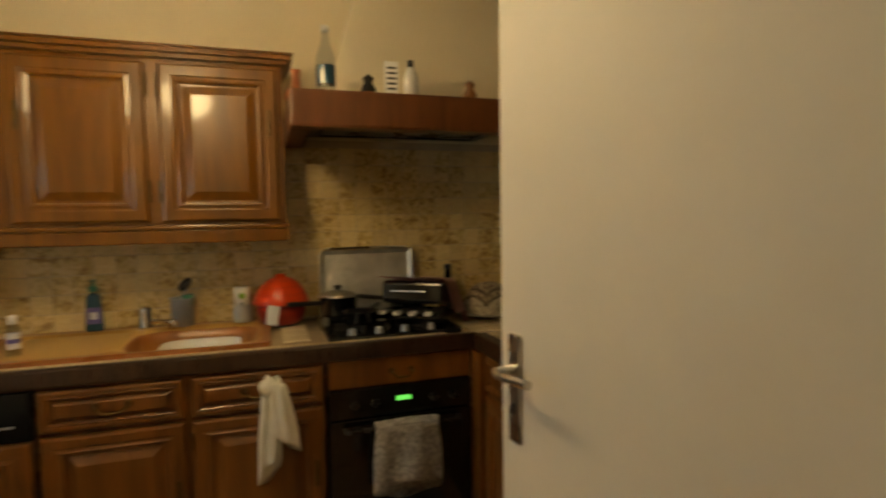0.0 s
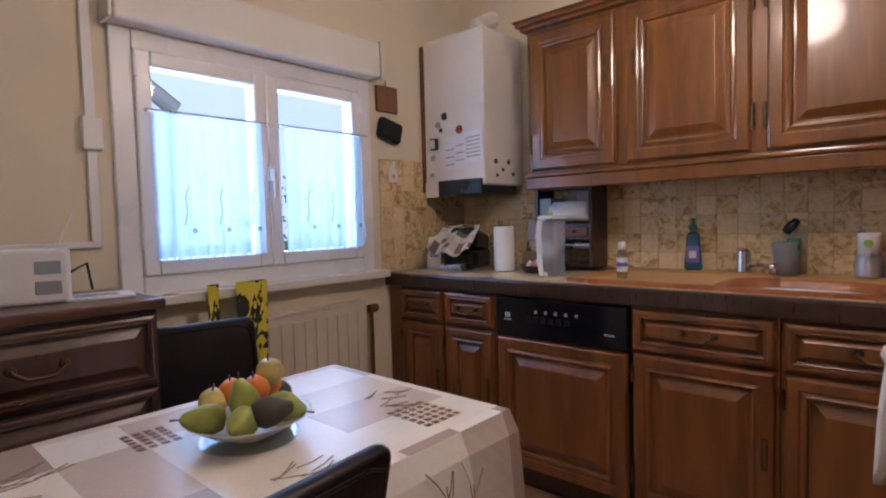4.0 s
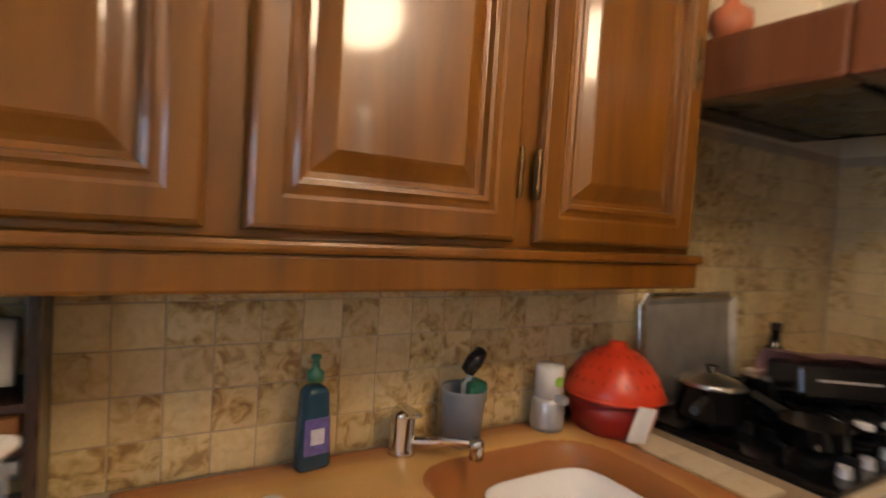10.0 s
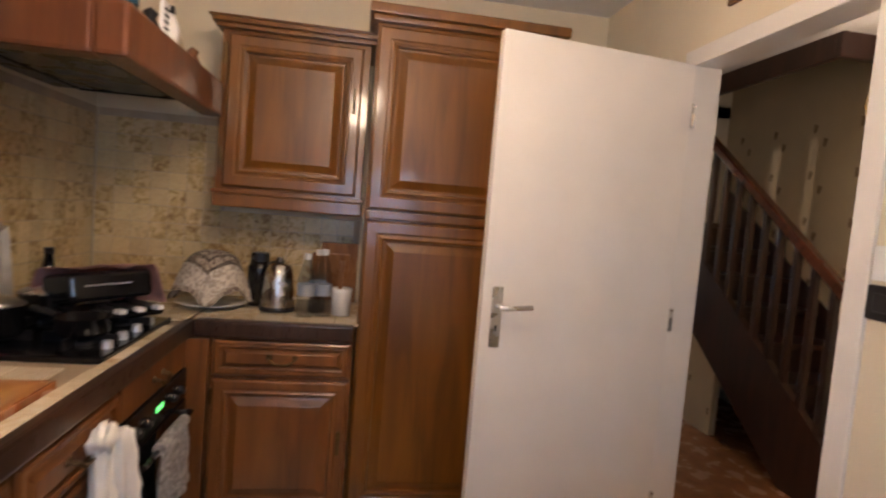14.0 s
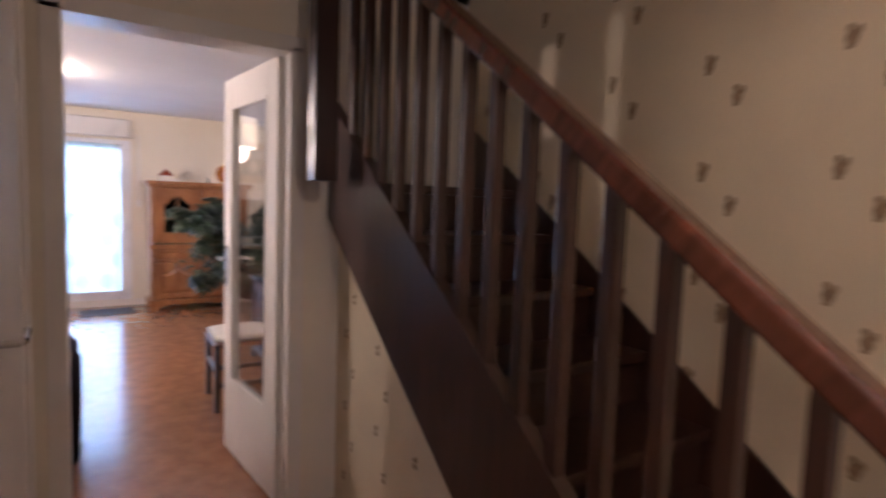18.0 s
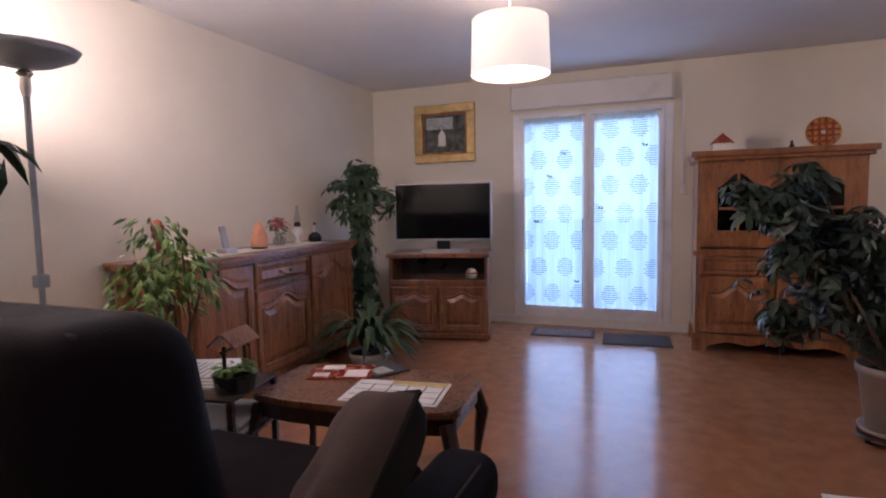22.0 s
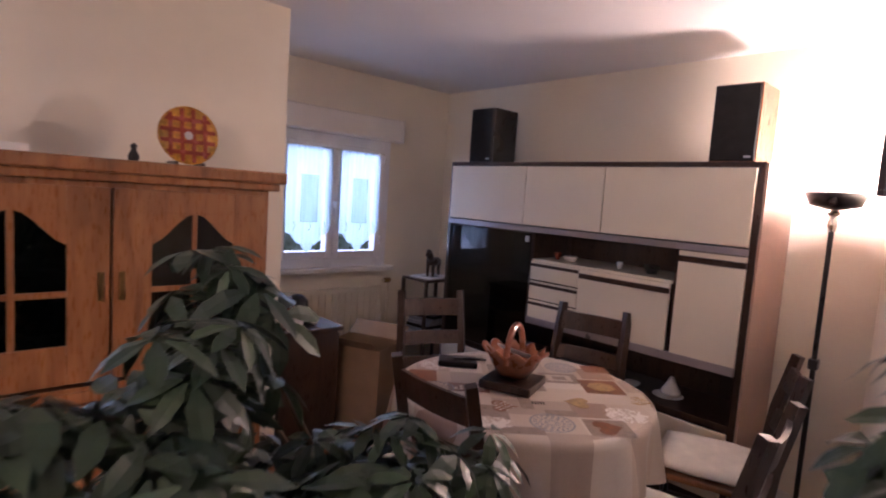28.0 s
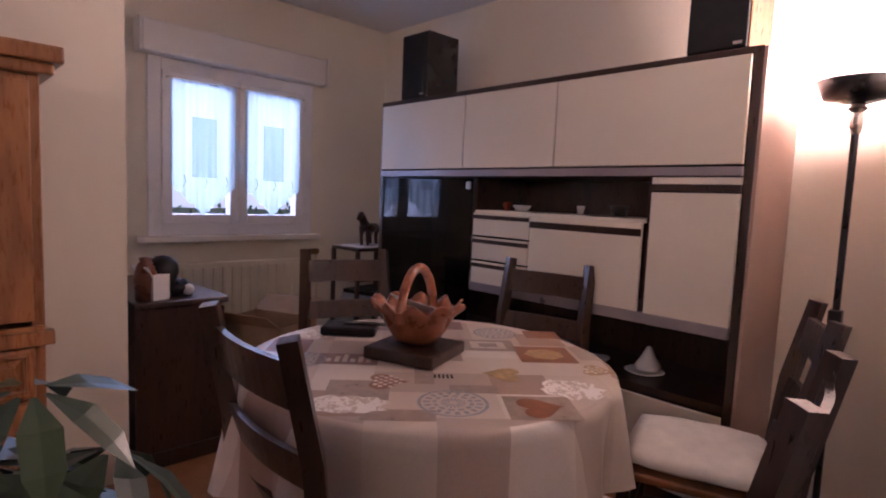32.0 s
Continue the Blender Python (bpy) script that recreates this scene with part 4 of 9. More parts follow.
def string_board(y0, y1):
    # Lower edge dropped so dark wood stands in for shade on the papered wall.
    out = [(-0.03, 0.0), (0.36, 0.0), (0.36 + 7.2 * GO, 7.2 * RISE), (0.17 + 7.9 * GO, 7.9 * RISE), (0.17 + 7.9 * GO, 7.9 * RISE + 0.38), (-0.03, 0.26)]
    bm = slab(out, 0, y1 - y0)
    return stand(bm, Matrix.Translation((0, y1, 0)) @ pose(0, 0, 0, 90, 0, 0))


part("string", string_board(-0.02, 0.025), stair_wood, st, "dark outer string board, deepened to cover shaded wallpaper")
part("string", string_board(-0.735, -0.70), stair_wood, st)
for i in range(N_STEP):
    x, z = i * GO, (i + 1) * RISE
    part("tread", box(x - 0.02, -0.70, z - 0.035, x + GO + 0.02, -0.02, z, 0.006), stair_wood, st)
    part("riser", box(x + 0.005, -0.70, z - RISE + 0.001, x + 0.02, -0.02, z - 0.036), stair_wood, st)
part("newel_post", boxes([(-0.045, -0.045, 0, 0.045, 0.045, 1.11)], 0.006), stair_wood, st)
part("newel_cap", boxes([(-0.053, -0.053, 1.11, 0.053, 0.053, 1.13), (-0.045, -0.045, 1.13, 0.045, 0.045, 1.158)], 0.006), stair_wood, st)
rail0, rail1 = Vector((0.03, 0, 1.095)), Vector((0.03 + 8.2 * GO, 0, 1.095 + 8.2 * RISE))
bm = soft_box(0, -0.032, -0.03, (rail1 - rail0).length, 0.032, 0.03, 0.012)
part("handrail", bm, rail_wood, st, "glossy red-brown handrail", m=Matrix.Translation(rail0) @ pose(0, 0, 0, 0, -math.degrees(slope), 0))
for i in range(1, 15):
    x = 0.02 + i * 0.137
    z = x / GO * RISE
    part("baluster", box(x - 0.018, -0.018, z + 0.20, x + 0.018, 0.018, z + 1.06, 0.004), stair_wood, st)
part("upper_post", box(1.88, 0.09, 1.49, 1.97, 0.185, 3.0, 0.006), stair_wood, st, "dark hanging post at the landing")
# under-stair cupboard wall, papered
bm = slab([(1.00, 0.0), (2.12, 0.0), (2.12, 1.52), (1.00, 0.69)], 0, 0.05)
tagged(part("wall_understair", stand(bm, Matrix.Translation((0.95, -1.73, 0)) @ pose(0, 0, 0, 90, 0, 0)), wall_hall), kind="structure")

# printed motifs of the hall wallpaper
rng = random.Random(7)
bm = bmesh.new()
for r in range(13):
    for c in range(24):
        x, z = -0.95 + c * 0.19 + (0.095 if r % 2 else 0), 0.22 + r * 0.165 + (0.06 if c % 2 else 0)
        if x < 0.68 and x > -0.17 and z < 2.05 or x > 3.0 or (r + c) % 2:
            continue
        for dx, dz, w_, h_ in ((0, 0, 0.017, 0.022), (0.005, 0.026, 0.010, 0.012), (-0.015, 0.018, 0.008, 0.013), (0.003, -0.022, 0.011, 0.007)):
            ring = [bm.verts.new((x + dx + w_ * math.cos(a), -2.3985, z + dz + h_ * math.sin(a))) for a in [k * math.pi / 4 for k in range(8)]]
            bm.faces.new(ring)
wp = tagged(part("wallpaper_print", bm, print_brown), kind="structure")
bm = bmesh.new()
for c in range(7):
    for r in range(9):
        x, z = 1.98 + c * 0.16 + (0.08 if r % 2 else 0), 0.15 + r * 0.165
        if z > 0.62 + (x - 1.93) * 0.744 or x > 3.0 or (r + c) % 2:
            continue
        for dx, dz, w_, h_ in ((0, 0, 0.016, 0.012), (0.006, 0.022, 0.011, 0.010), (-0.010, 0.028, 0.007, 0.014)):
            bm.faces.new([bm.verts.new((x + dx + w_ * math.cos(a), -1.7285, z + dz + h_ * math.sin(a))) for a in [k * math.pi / 4 for k in range(8)]])
tagged(part("wallpaper_print", bm, print_brown), kind="structure")

# hall pendant: oil-lamp style
pl = thing("pendant_lamp", 0.49, -1.30, 1.86, 0, "lit oil-lamp style pendant with white glass shade on chains", "ceiling lamp")
part("bulb_shade", lathe([(0.03, 0.10), (0.062, 0.13), (0.068, 0.155), (0.055, 0.20), (0.03, 0.225), (0.036, 0.25)], 24), lamp_white, pl, "glowing white opal glass", True)
part("reservoir", lathe([(0.0, 0.02), (0.022, 0.035), (0.034, 0.065), (0.024, 0.095), (0.016, 0.10)], 20), lamp_white, pl, "", True)
part("finial", lathe([(0.0, -0.02), (0.012, -0.005), (0.008, 0.01), (0.022, 0.025), (0.0, 0.03)], 12), brass, pl)
for k in range(3):
    a = k * 2.1 + 0.4
    part("chain", tube([(0.10 * math.cos(a), 0.10 * math.sin(a), 0.12), (0.06 * math.cos(a), 0.06 * math.sin(a), 0.34), (0, 0, 0.46)], 0.004, 6), brass, pl)
    part("scroll", tube([(0.10 * math.cos(a), 0.10 * math.sin(a), 0.12), (0.09 * math.cos(a), 0.09 * math.sin(a), 0.05), (0.03 * math.cos(a), 0.03 * math.sin(a), 0.02)], 0.005, 6), brass, pl)
part("ceiling_rose", lathe([(0.0, 0.50), (0.05, 0.52), (0.055, 0.559)], 20), brass, pl)
part("rod", tube([(0, 0, 0.45), (0, 0, 0.52)], 0.006, 8), brass, pl)
point_lamp("hall_lamp_light", (0.49, -1.30, 1.80), 3.0, WARM, 0.05)
point_lamp("hall_lamp_light_up", (0.49, -1.30, 2.20), 6.0, WARM, 0.05)

# wrought-iron wall rack in the hall
ir = thing("iron_wall_rack", 1.22, -0.571, 1.30, 0, "black wrought-iron scroll rack on the hall wall", "wall rack")
part("rack_frame", boxes([(-0.012, -0.10, 0.0, 0.012, -0.085, 1.0), (-0.012, -0.012, 0.0, 0.012, 0.0, 1.0), (-0.012, -0.085, 0.98, 0.012, -0.012, 1.0), (-0.012, -0.085, 0.18, 0.012, -0.012, 0.2)], 0.003), iron, ir)
for k in range(6):
    z = 0.26 + k * 0.12
    part("scroll", tube([(0, -0.05 + 0.035 * math.cos(a) * (1 - a / 11), z + 0.05 * math.sin(a) * (1 - a / 11)) for a in [j * 0.55 for j in range(14)]], 0.006, 6), iron, ir)
part("lower_point", tube([(0, -0.09, 0.02), (0, -0.075, -0.09)], 0.008, 6), iron, ir)

# ---- kitchen: fitted units ----


def bail(parent, x, z, w=0.10):
    """Brass drop handle on a front at y=0 of the parent's frame."""
    h = part("handle", tube([(x - w / 2, -0.004, z), (x - w / 2, -0.024, z - 0.004), (x - w / 4, -0.030, z - 0.022), (x + w / 4, -0.030, z - 0.022), (x + w / 2, -0.024, z - 0.004), (x + w / 2, -0.004, z)], 0.005, 8), antique_brass, parent, "old brass drop handle")
    for s in (-1, 1):
        part("handle_rose", lathe([(0.013, 0), (0.010, 0.006), (0.0, 0.008)], 12), antique_brass, h, m=pose(x + s * w / 2, -0.002, z, 90, 0, 0))
    return h


def escutcheon(parent, x, z, h=0.09):
    k = part("key_plate", soft_box(x - 0.009, -0.006, z - h / 2, x + 0.009, 0, z + h / 2, 0.003), antique_brass, parent, "narrow brass key plate")
    part("key_drop", lathe([(0.0, -0.03), (0.006, -0.022), (0.004, 0.0), (0.007, 0.006), (0.0, 0.010)], 8), antique_brass, k, m=pose(x, -0.010, z))


def base_unit(w, wood_m, drawer=True, label="", depth=0.58, height=0.835):
    """Floor cabinet: carcass, plinth, drawer front and raised-panel door; x 0..w, front at y=0."""
    e = thing("base_cabinet", 0, 0, 0, 0, label, "kitchen cabinet", "kitchen base cabinets")
    part("carcass", box(0.0, 0.002, 0.10, w, depth, height, 0.003), wood_m, e)
    part("plinth", box(0.0, 0.05, 0.0, w, 0.07, 0.10), dark_wood, e)
    top = 0.825
    if drawer:
        d = part("drawer_front", stand(panel(w - 0.02, 0.145, 0.022, 0.03, gap=0.006), Matrix.Translation((0.01, 0, top - 0.145))), wood_m, e)
        bail(d, w / 2, top - 0.065).location.y = -0.022
        top -= 0.160
    dd = part("cabinet_door", stand(panel(w - 0.02, top - 0.11, 0.022, 0.06), Matrix.Translation((0.01, 0, 0.11))), wood_m, e)
    k = part("key_plate", soft_box(w - 0.045, -0.028, 0.36, w - 0.027, -0.022, 0.46, 0.003), antique_brass, dd, "narrow brass key plate")
    for z in (0.2, top - 0.1):
        part("hinge", lathe([(0.006, 0), (0.007, 0.03), (0.006, 0.06)], 8, None, 0.008, -0.024), antique_brass, dd, m=pose(0, 0, z))
    return e


FY = 1.405  # fronts of the sink run
for x0, x1, wm in ((-1.95, -1.66, oak_lower), (-1.66, -1.365, oak_lower), (-0.765, -0.30, oak_lower), (-0.30, 0.18, oak_lower)):
    o = base_unit(x1 - x0 - 0.004, wm, True, "brown oak kitchen floor cabinet with a drawer and raised-panel door", height=0.70 if x0 > -1 else 0.835)
    if x0 > -1:
        part("face_rail", box(0.0, 0.0, 0.70, x1 - x0 - 0.004, 0.018, 0.835, 0.002), wm, o)
    o.matrix_basis = pose(x0, FY, 0)
o = thing("end_panel", -2.045, FY, 0, 0, "dark oak filler panel beside the kitchen wall", "cabinet panel")
part("board", box(0, 0, 0.0, 0.09, 0.02, 0.835, 0.004), oak_lower, o)

# dishwasher behind an oak panel
dwm = thing("dishwasher", -1.36, FY, 0, 0, "built-in dishwasher with black control strip and oak door panel", "dishwasher")
part("case", box(0.005, 0.01, 0.10, 0.585, 0.57, 0.83, 0.003), black, dwm)
cs = part("control_panel", soft_box(0.005, -0.022, 0.665, 0.585, 0.01, 0.83, 0.006), black_enamel, dwm, "black control strip")
for k in range(6):
    part("button", soft_box(0.16 + k * 0.035, -0.026, 0.735, 0.18 + k * 0.035, -0.021, 0.757, 0.002), black, cs)
part("brand_mark", boxes([(0.055, -0.0235, 0.745, 0.08, -0.0215, 0.765), (0.05, -0.0235, 0.733, 0.086, -0.0215, 0.738), (0.50, -0.0235, 0.715, 0.54, -0.0215, 0.722)]), silver, cs, "small silver logo bars")
for k in range(5):
    part("symbol", box(0.20 + k * 0.045, -0.0235, 0.772, 0.212 + k * 0.045, -0.0215, 0.784), silver, cs)
dp = part("door_panel", stand(panel(0.575, 0.55, 0.022, 0.07), Matrix.Translation((0.007, 0, 0.11))), oak_lower, dwm, "raised oak door panel")
part("plinth", box(0.0, 0.05, 0.0, 0.59, 0.07, 0.10), dark_wood, dwm)

# oven under the hob
ov = thing("oven", 0.19, FY, 0, 0, "black built-in oven with a green clock", "oven")
part("case", box(0.0, 0.01, 0.10, 0.585, 0.56, 0.72, 0.003), black, ov)
part("top_rail", box(0.0, -0.012, 0.72, 0.585, 0.02, 0.83, 0.004), oak_lower, ov, "oak rail above the oven")
part("control_panel", soft_box(0.0, -0.02, 0.60, 0.585, 0.01, 0.715, 0.004), black_enamel, ov)
part("clock", box(0.265, -0.0225, 0.655, 0.325, -0.0205, 0.672), green_led, ov, "green lit clock digits")
for x in (0.10, 0.18, 0.42, 0.50):
    part("knob", lathe([(0.016, 0), (0.016, 0.012), (0.012, 0.02), (0.0, 0.02)], 14), black, ov, m=pose(x, -0.02, 0.655, 90, 0, 0))
part("oven_door", soft_box(0.0, -0.022, 0.12, 0.585, 0.01, 0.595, 0.004), black_glass, ov)
part("handle", tube([(0.06, -0.02, 0.56), (0.06, -0.06, 0.565), (0.525, -0.06, 0.565), (0.525, -0.02, 0.56)], 0.009, 8), black, ov, "black bar handle")
part("plinth", box(0.0, 0.05, 0.0, 0.585, 0.07, 0.10), dark_wood, ov)
bail(ov, 0.29, 0.775, 0.08).location.y = -0.012
# east run
EX = 0.82
o = base_unit(0.555, oak_lower, True, "brown oak corner floor cabinet with a drawer and raised-panel door")
o.matrix_basis = pose(EX, 1.31, 0, 0, 0, -90)
o = thing("corner_post", EX, 1.31, 0, 0, "oak corner post between the two cabinet runs", "cabinet panel")
part("board", box(-0.04, 0.003, 0.0, 0.02, 0.09, 0.83, 0.004), oak_lower, o)

# worktop: tiled, with a dark wooden edge and cut-outs for sink and hob
wt = thing("worktop", 0, 0, 0.84, 0, "worktop of beige tiles with a dark wooden edge", "worktop")
part("base", boxes([(-2.045, 1.41, 0, -1.06, 2.028, 0.05), (-0.02, 1.41, 0, 0.20, 2.028, 0.05), (0.76, 1.41, 0, 1.418, 2.028, 0.05), (-1.06, 1.41, 0, -0.02, 1.47, 0.05),
                    (-1.06, 1.99, 0, -0.02, 2.028, 0.05), (0.20, 1.41, 0, 0.76, 1.44, 0.05), (0.20, 1.96, 0, 0.76, 2.028, 0.05), (0.84, 0.755, 0, 1.418, 1.41, 0.05)]), grout, wt)
part("edge", boxes([(-2.045, 1.375, -0.005, 0.805, 1.41, 0.062), (0.785, 0.755, -0.005, 0.84, 1.375, 0.062)], 0.010), dark_wood, wt, "dark moulded wooden edge")

# sink of brown resin, with drainer, and its white bowl
sk = thing("sink", -1.05, 1.465, 0.90, 0, "ochre-brown resin sink with smooth drainer", "sink")


def ease(a, b, v):
    u = min(1, max(0, (v - a) / (b - a)))
    return u * u * (3 - 2 * u)


def sink_height(x, y):
    bowl = (abs((x - 0.745) / 0.245) ** 4 + abs((y - 0.245) / 0.205) ** 4) ** 0.25
    tray = (abs((x - 0.255) / 0.235) ** 7 + abs((y - 0.255) / 0.225) ** 7) ** (1 / 7)
    return 0.014 - 0.008 * ease(1.0, 0.9, tray) - 0.012 * ease(1.16, 1.0, bowl) - 0.15 * ease(1.0, 0.74, bowl)


bm = bmesh.new()
gx, gy = 90, 48
grid = [[bm.verts.new((1.03 * i / gx, 0.53 * j / gy, sink_height(1.03 * i / gx, 0.53 * j / gy))) for j in range(gy + 1)] for i in range(gx + 1)]
for i in range(gx):
    for j in range(gy):
        bm.faces.new((grid[i][j], grid[i + 1][j], grid[i + 1][j + 1], grid[i][j + 1]))
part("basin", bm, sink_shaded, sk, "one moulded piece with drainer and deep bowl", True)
boards("lip", [(0, -0.006, -0.006, 1.03, 0.002, 0.0145), (0, 0.528, -0.006, 1.03, 0.534, 0.0145), (-0.006, -0.006, -0.006, 0.002, 0.534, 0.0145), (1.028, -0.006, -0.006, 1.036, 0.534, 0.0145)], sink_brown, sk)
part("waste", lathe([(0.03, -0.1365), (0.03, -0.134), (0.0, -0.135)], 16, None, 0.56, 0.245), steel, sk)
wb = thing("washing_up_bowl", -0.285, 1.70, 0.766, 0, "white plastic washing-up bowl inside the sink", "bowl")
bm = bmesh.new()
rings = []
for sc, z in ((0.80, 0.0), (0.95, 0.085), (1.0, 0.11), (0.97, 0.11), (0.90, 0.07), (0.79, 0.02)):
    rings.append([bm.verts.new((math.copysign(abs(math.cos(a)) ** 0.5, math.cos(a)) * 0.155 * sc, math.copysign(abs(math.sin(a)) ** 0.5, math.sin(a)) * 0.125 * sc, z)) for a in [k * math.pi / 16 for k in range(32)]])
for a, b in zip(rings, rings[1:]):
    for k in range(32):
        bm.faces.new((a[k], a[(k + 1) % 32], b[(k + 1) % 32], b[k]))
bm.faces.new(rings[-1])
bm.faces.new(rings[0][::-1])
part("basin", bm, white_plastic, wb, smooth=True)
tp = thing("tap", -0.53, 1.955, 0.91, 0, "short chrome mixer tap with a low swivel spout", "tap")
part("body", lathe([(0.030, 0), (0.028, 0.012), (0.026, 0.02), (0.026, 0.085), (0.024, 0.098), (0.0, 0.102)], 20), chrome, tp, smooth=True)
part("spout", tube([(0.015, -0.01, 0.032), (0.06, -0.05, 0.040), (0.11, -0.09, 0.040)], 0.010, 10), chrome, tp)
part("nozzle", stand(lathe([(0.0, -0.026), (0.015, -0.024), (0.016, 0.012), (0.012, 0.018), (0.0, 0.019)], 14), pose(0.122, -0.10, 0.034)), chrome, tp, smooth=True)
part("lever", soft_box(-0.012, -0.062, 0.098, 0.012, 0.008, 0.106, 0.003), chrome, tp)

# hob, pans and foil guard
hb = thing("hob", 0.20, 1.445, 0.89, 0, "black gas hob with pan supports", "hob")
part("plate", soft_box(0, 0, 0, 0.56, 0.51, 0.022, 0.006), black_enamel, hb)
for bx, by in ((0.15, 0.13), (0.41, 0.13), (0.15, 0.37), (0.41, 0.37)):
    b = part("burner", lathe([(0.045, 0.022), (0.045, 0.032), (0.03, 0.04), (0.0, 0.04)], 16, None, bx, by), black, hb)
    for a in (0, math.pi / 2):
        part("pan_support", boxes([(bx - 0.10 * math.cos(a) - 0.005, by - 0.10 * math.sin(a) - 0.005, 0.022, bx + 0.10 * math.cos(a) + 0.005, by + 0.10 * math.sin(a) + 0.005, 0.052)]), iron, b)
for k in range(4):
    part("knob", lathe([(0.017, 0.022), (0.015, 0.045), (0.0, 0.047)], 12, None, 0.10 + k * 0.11, 0.035), silver, hb)


def saucepan(x, y, z, r, h, ang, label, lid=True):
    e = thing("saucepan", x, y, z, ang, label, "saucepan", "pans on the hob")
    part("pot", lathe([(r * 0.92, 0), (r, 0.01), (r, h), (r + 0.004, h + 0.002), (r - 0.004, h + 0.002), (r - 0.006, 0.012), (0.0, 0.012)], 24), black_enamel, e, smooth=True)
    part("handle", tube([(r - 0.002, 0, h * 0.75), (r + 0.05, 0, h * 0.8), (r + 0.16, 0, h * 0.9)], 0.011, 8), black, e)
    if lid:
        l = part("lid", lathe([(r + 0.003, h + 0.003), (r * 0.8, h + 0.016), (r * 0.3, h + 0.028), (0.0, h + 0.03)], 24), steel, e, "steel-rimmed lid", True)
        part("lid_knob", lathe([(0.008, h + 0.028), (0.018, h + 0.05), (0.0, h + 0.054)], 12), black, l)
    return e


saucepan(0.285, 1.79, 0.942, 0.085, 0.085, 205, "black saucepan with steel-rimmed lid on the hob")
saucepan(0.61, 1.80, 0.942, 0.085, 0.07, 150, "small black saucepan on the hob")
saucepan(0.35, 1.57, 0.942, 0.075, 0.05, 60, "low black pan on the front burner", False)
fg = thing("splash_guard", 0.455, 1.985, 0.895, 0, "foil-covered splash guard leaning on the tiles behind the hob", "splash guard")
bm = bmesh.new()
nx, nz = 22, 16
grid = [[bm.verts.new((-0.225 + 0.45 * i / nx, 0.03 * j / nz + 0.0025 * noise.noise(Vector((i * 0.7, j * 0.8, 2))) - 0.03 - (0.016 if i in (0, nx) or j in (0, nz) else 0.0), 0.33 * j / nz)) for j in range(nz + 1)] for i in range(nx + 1)]
for i in range(nx):
    for j in range(nz):
        bm.faces.new((grid[i][j], grid[i + 1][j], grid[i + 1][j + 1], grid[i][j + 1]))
part("foil_sheet", bm, foil, fg)
part("wire_frame", tube([(-0.23, -0.03, 0.0), (-0.23, -0.003, 0.31), (-0.20, 0.0, 0.338), (0.20, 0.0, 0.338), (0.23, -0.003, 0.31), (0.23, -0.03, 0.0)], 0.006, 8), steel, fg)

# ---- kitchen: wall units ----


def wall_unit(w, h, d, doors, label, mould=0.045, light_rail=0.075, name="wall_cabinet"):
    """Hanging cabinet: carcass, cornice, doors and a moulded lower rail; x 0..w, z 0..h, front at y=0."""
    e = thing(name, 0, 0, 0, 0, label, "kitchen cabinet")
    part("carcass", box(0, 0.002, light_rail, w, d, h - mould, 0.003), oak_kitchen, e)
    boards("cornice_moulding", [(-0.02, -0.03, h - mould, w + 0.02, d, h - mould * 0.6), (-0.035, -0.05, h - mould * 0.6, w + 0.035, d, h - 0.008), (-0.045, -0.06, h - 0.008, w + 0.045, d, h)], oak_kitchen, e, 0.003, "moulded oak cornice")
    boards("light_rail", [(-0.006, -0.022, 0.0, w + 0.006, 0.02, light_rail * 0.75), (-0.012, -0.032, light_rail * 0.75, w + 0.012, 0.02, light_rail), (-0.006, 0.02, 0.0, 0.02, d, light_rail), (w - 0.02, 0.02, 0.0, w + 0.006, d, light_rail)], oak_kitchen, e, 0.006, "moulded lower rail")
    x, stile = 0.0, 0.05 if len(doors) > 1 else 0.06
    for i, dw_ in enumerate(doors):
        dd = part("cabinet_door", stand(panel(dw_ - stile, h - mould - light_rail - 0.03, 0.022, 0.075), Matrix.Translation((x + stile / 2, 0, light_rail + 0.012))), oak_kitchen, e)
        side = x + dw_ - 0.06 if i % 2 == 0 else x + 0.06
        k = part("key_plate", soft_box(side - 0.008, -0.028, h * 0.56, side + 0.008, -0.022, h * 0.56 + 0.11, 0.003), antique_brass, dd, "narrow brass key plate")
        part("key_drop", lathe([(0.0, -0.03), (0.006, -0.02), (0.004, 0.0), (0.006, 0.008), (0.0, 0.012)], 8), antique_brass, k, m=pose(side, -0.033, h * 0.56 + 0.05))
        for hz in (light_rail + 0.09, h - mould - 0.15):
            part("hinge", lathe([(0.006, 0), (0.008, 0.02), (0.006, 0.04), (0.008, 0.06), (0.006, 0.09)], 8, None, x + dw_ - 0.02 if i % 2 else x + 0.02, -0.014), antique_brass, dd, m=pose(0, 0, hz))
        x += dw_
    return e


o = wall_unit(1.47, 0.78, 0.29, (0.46, 0.51, 0.50), "varnished oak wall cabinet with three raised-panel doors")
o.matrix_basis = pose(-1.40, 1.738, 1.29)
o = wall_unit(0.63, 0.80, 0.34, (0.63,), "varnished oak wall cabinet with one raised-panel door")
o.matrix_basis = pose(1.075, 1.395, 1.345, 0, 0, -90)
tc = thing("tall_cabinet", 0.86, 0.745, 0, -90, "tall varnished oak larder cabinet with upper and lower doors", "kitchen cabinet")
part("carcass", box(0, 0.002, 0.08, 0.80, 0.555, 2.14, 0.003), oak_kitchen, tc)
part("plinth", box(0, 0.04, 0, 0.80, 0.06, 0.08), dark_wood, tc)
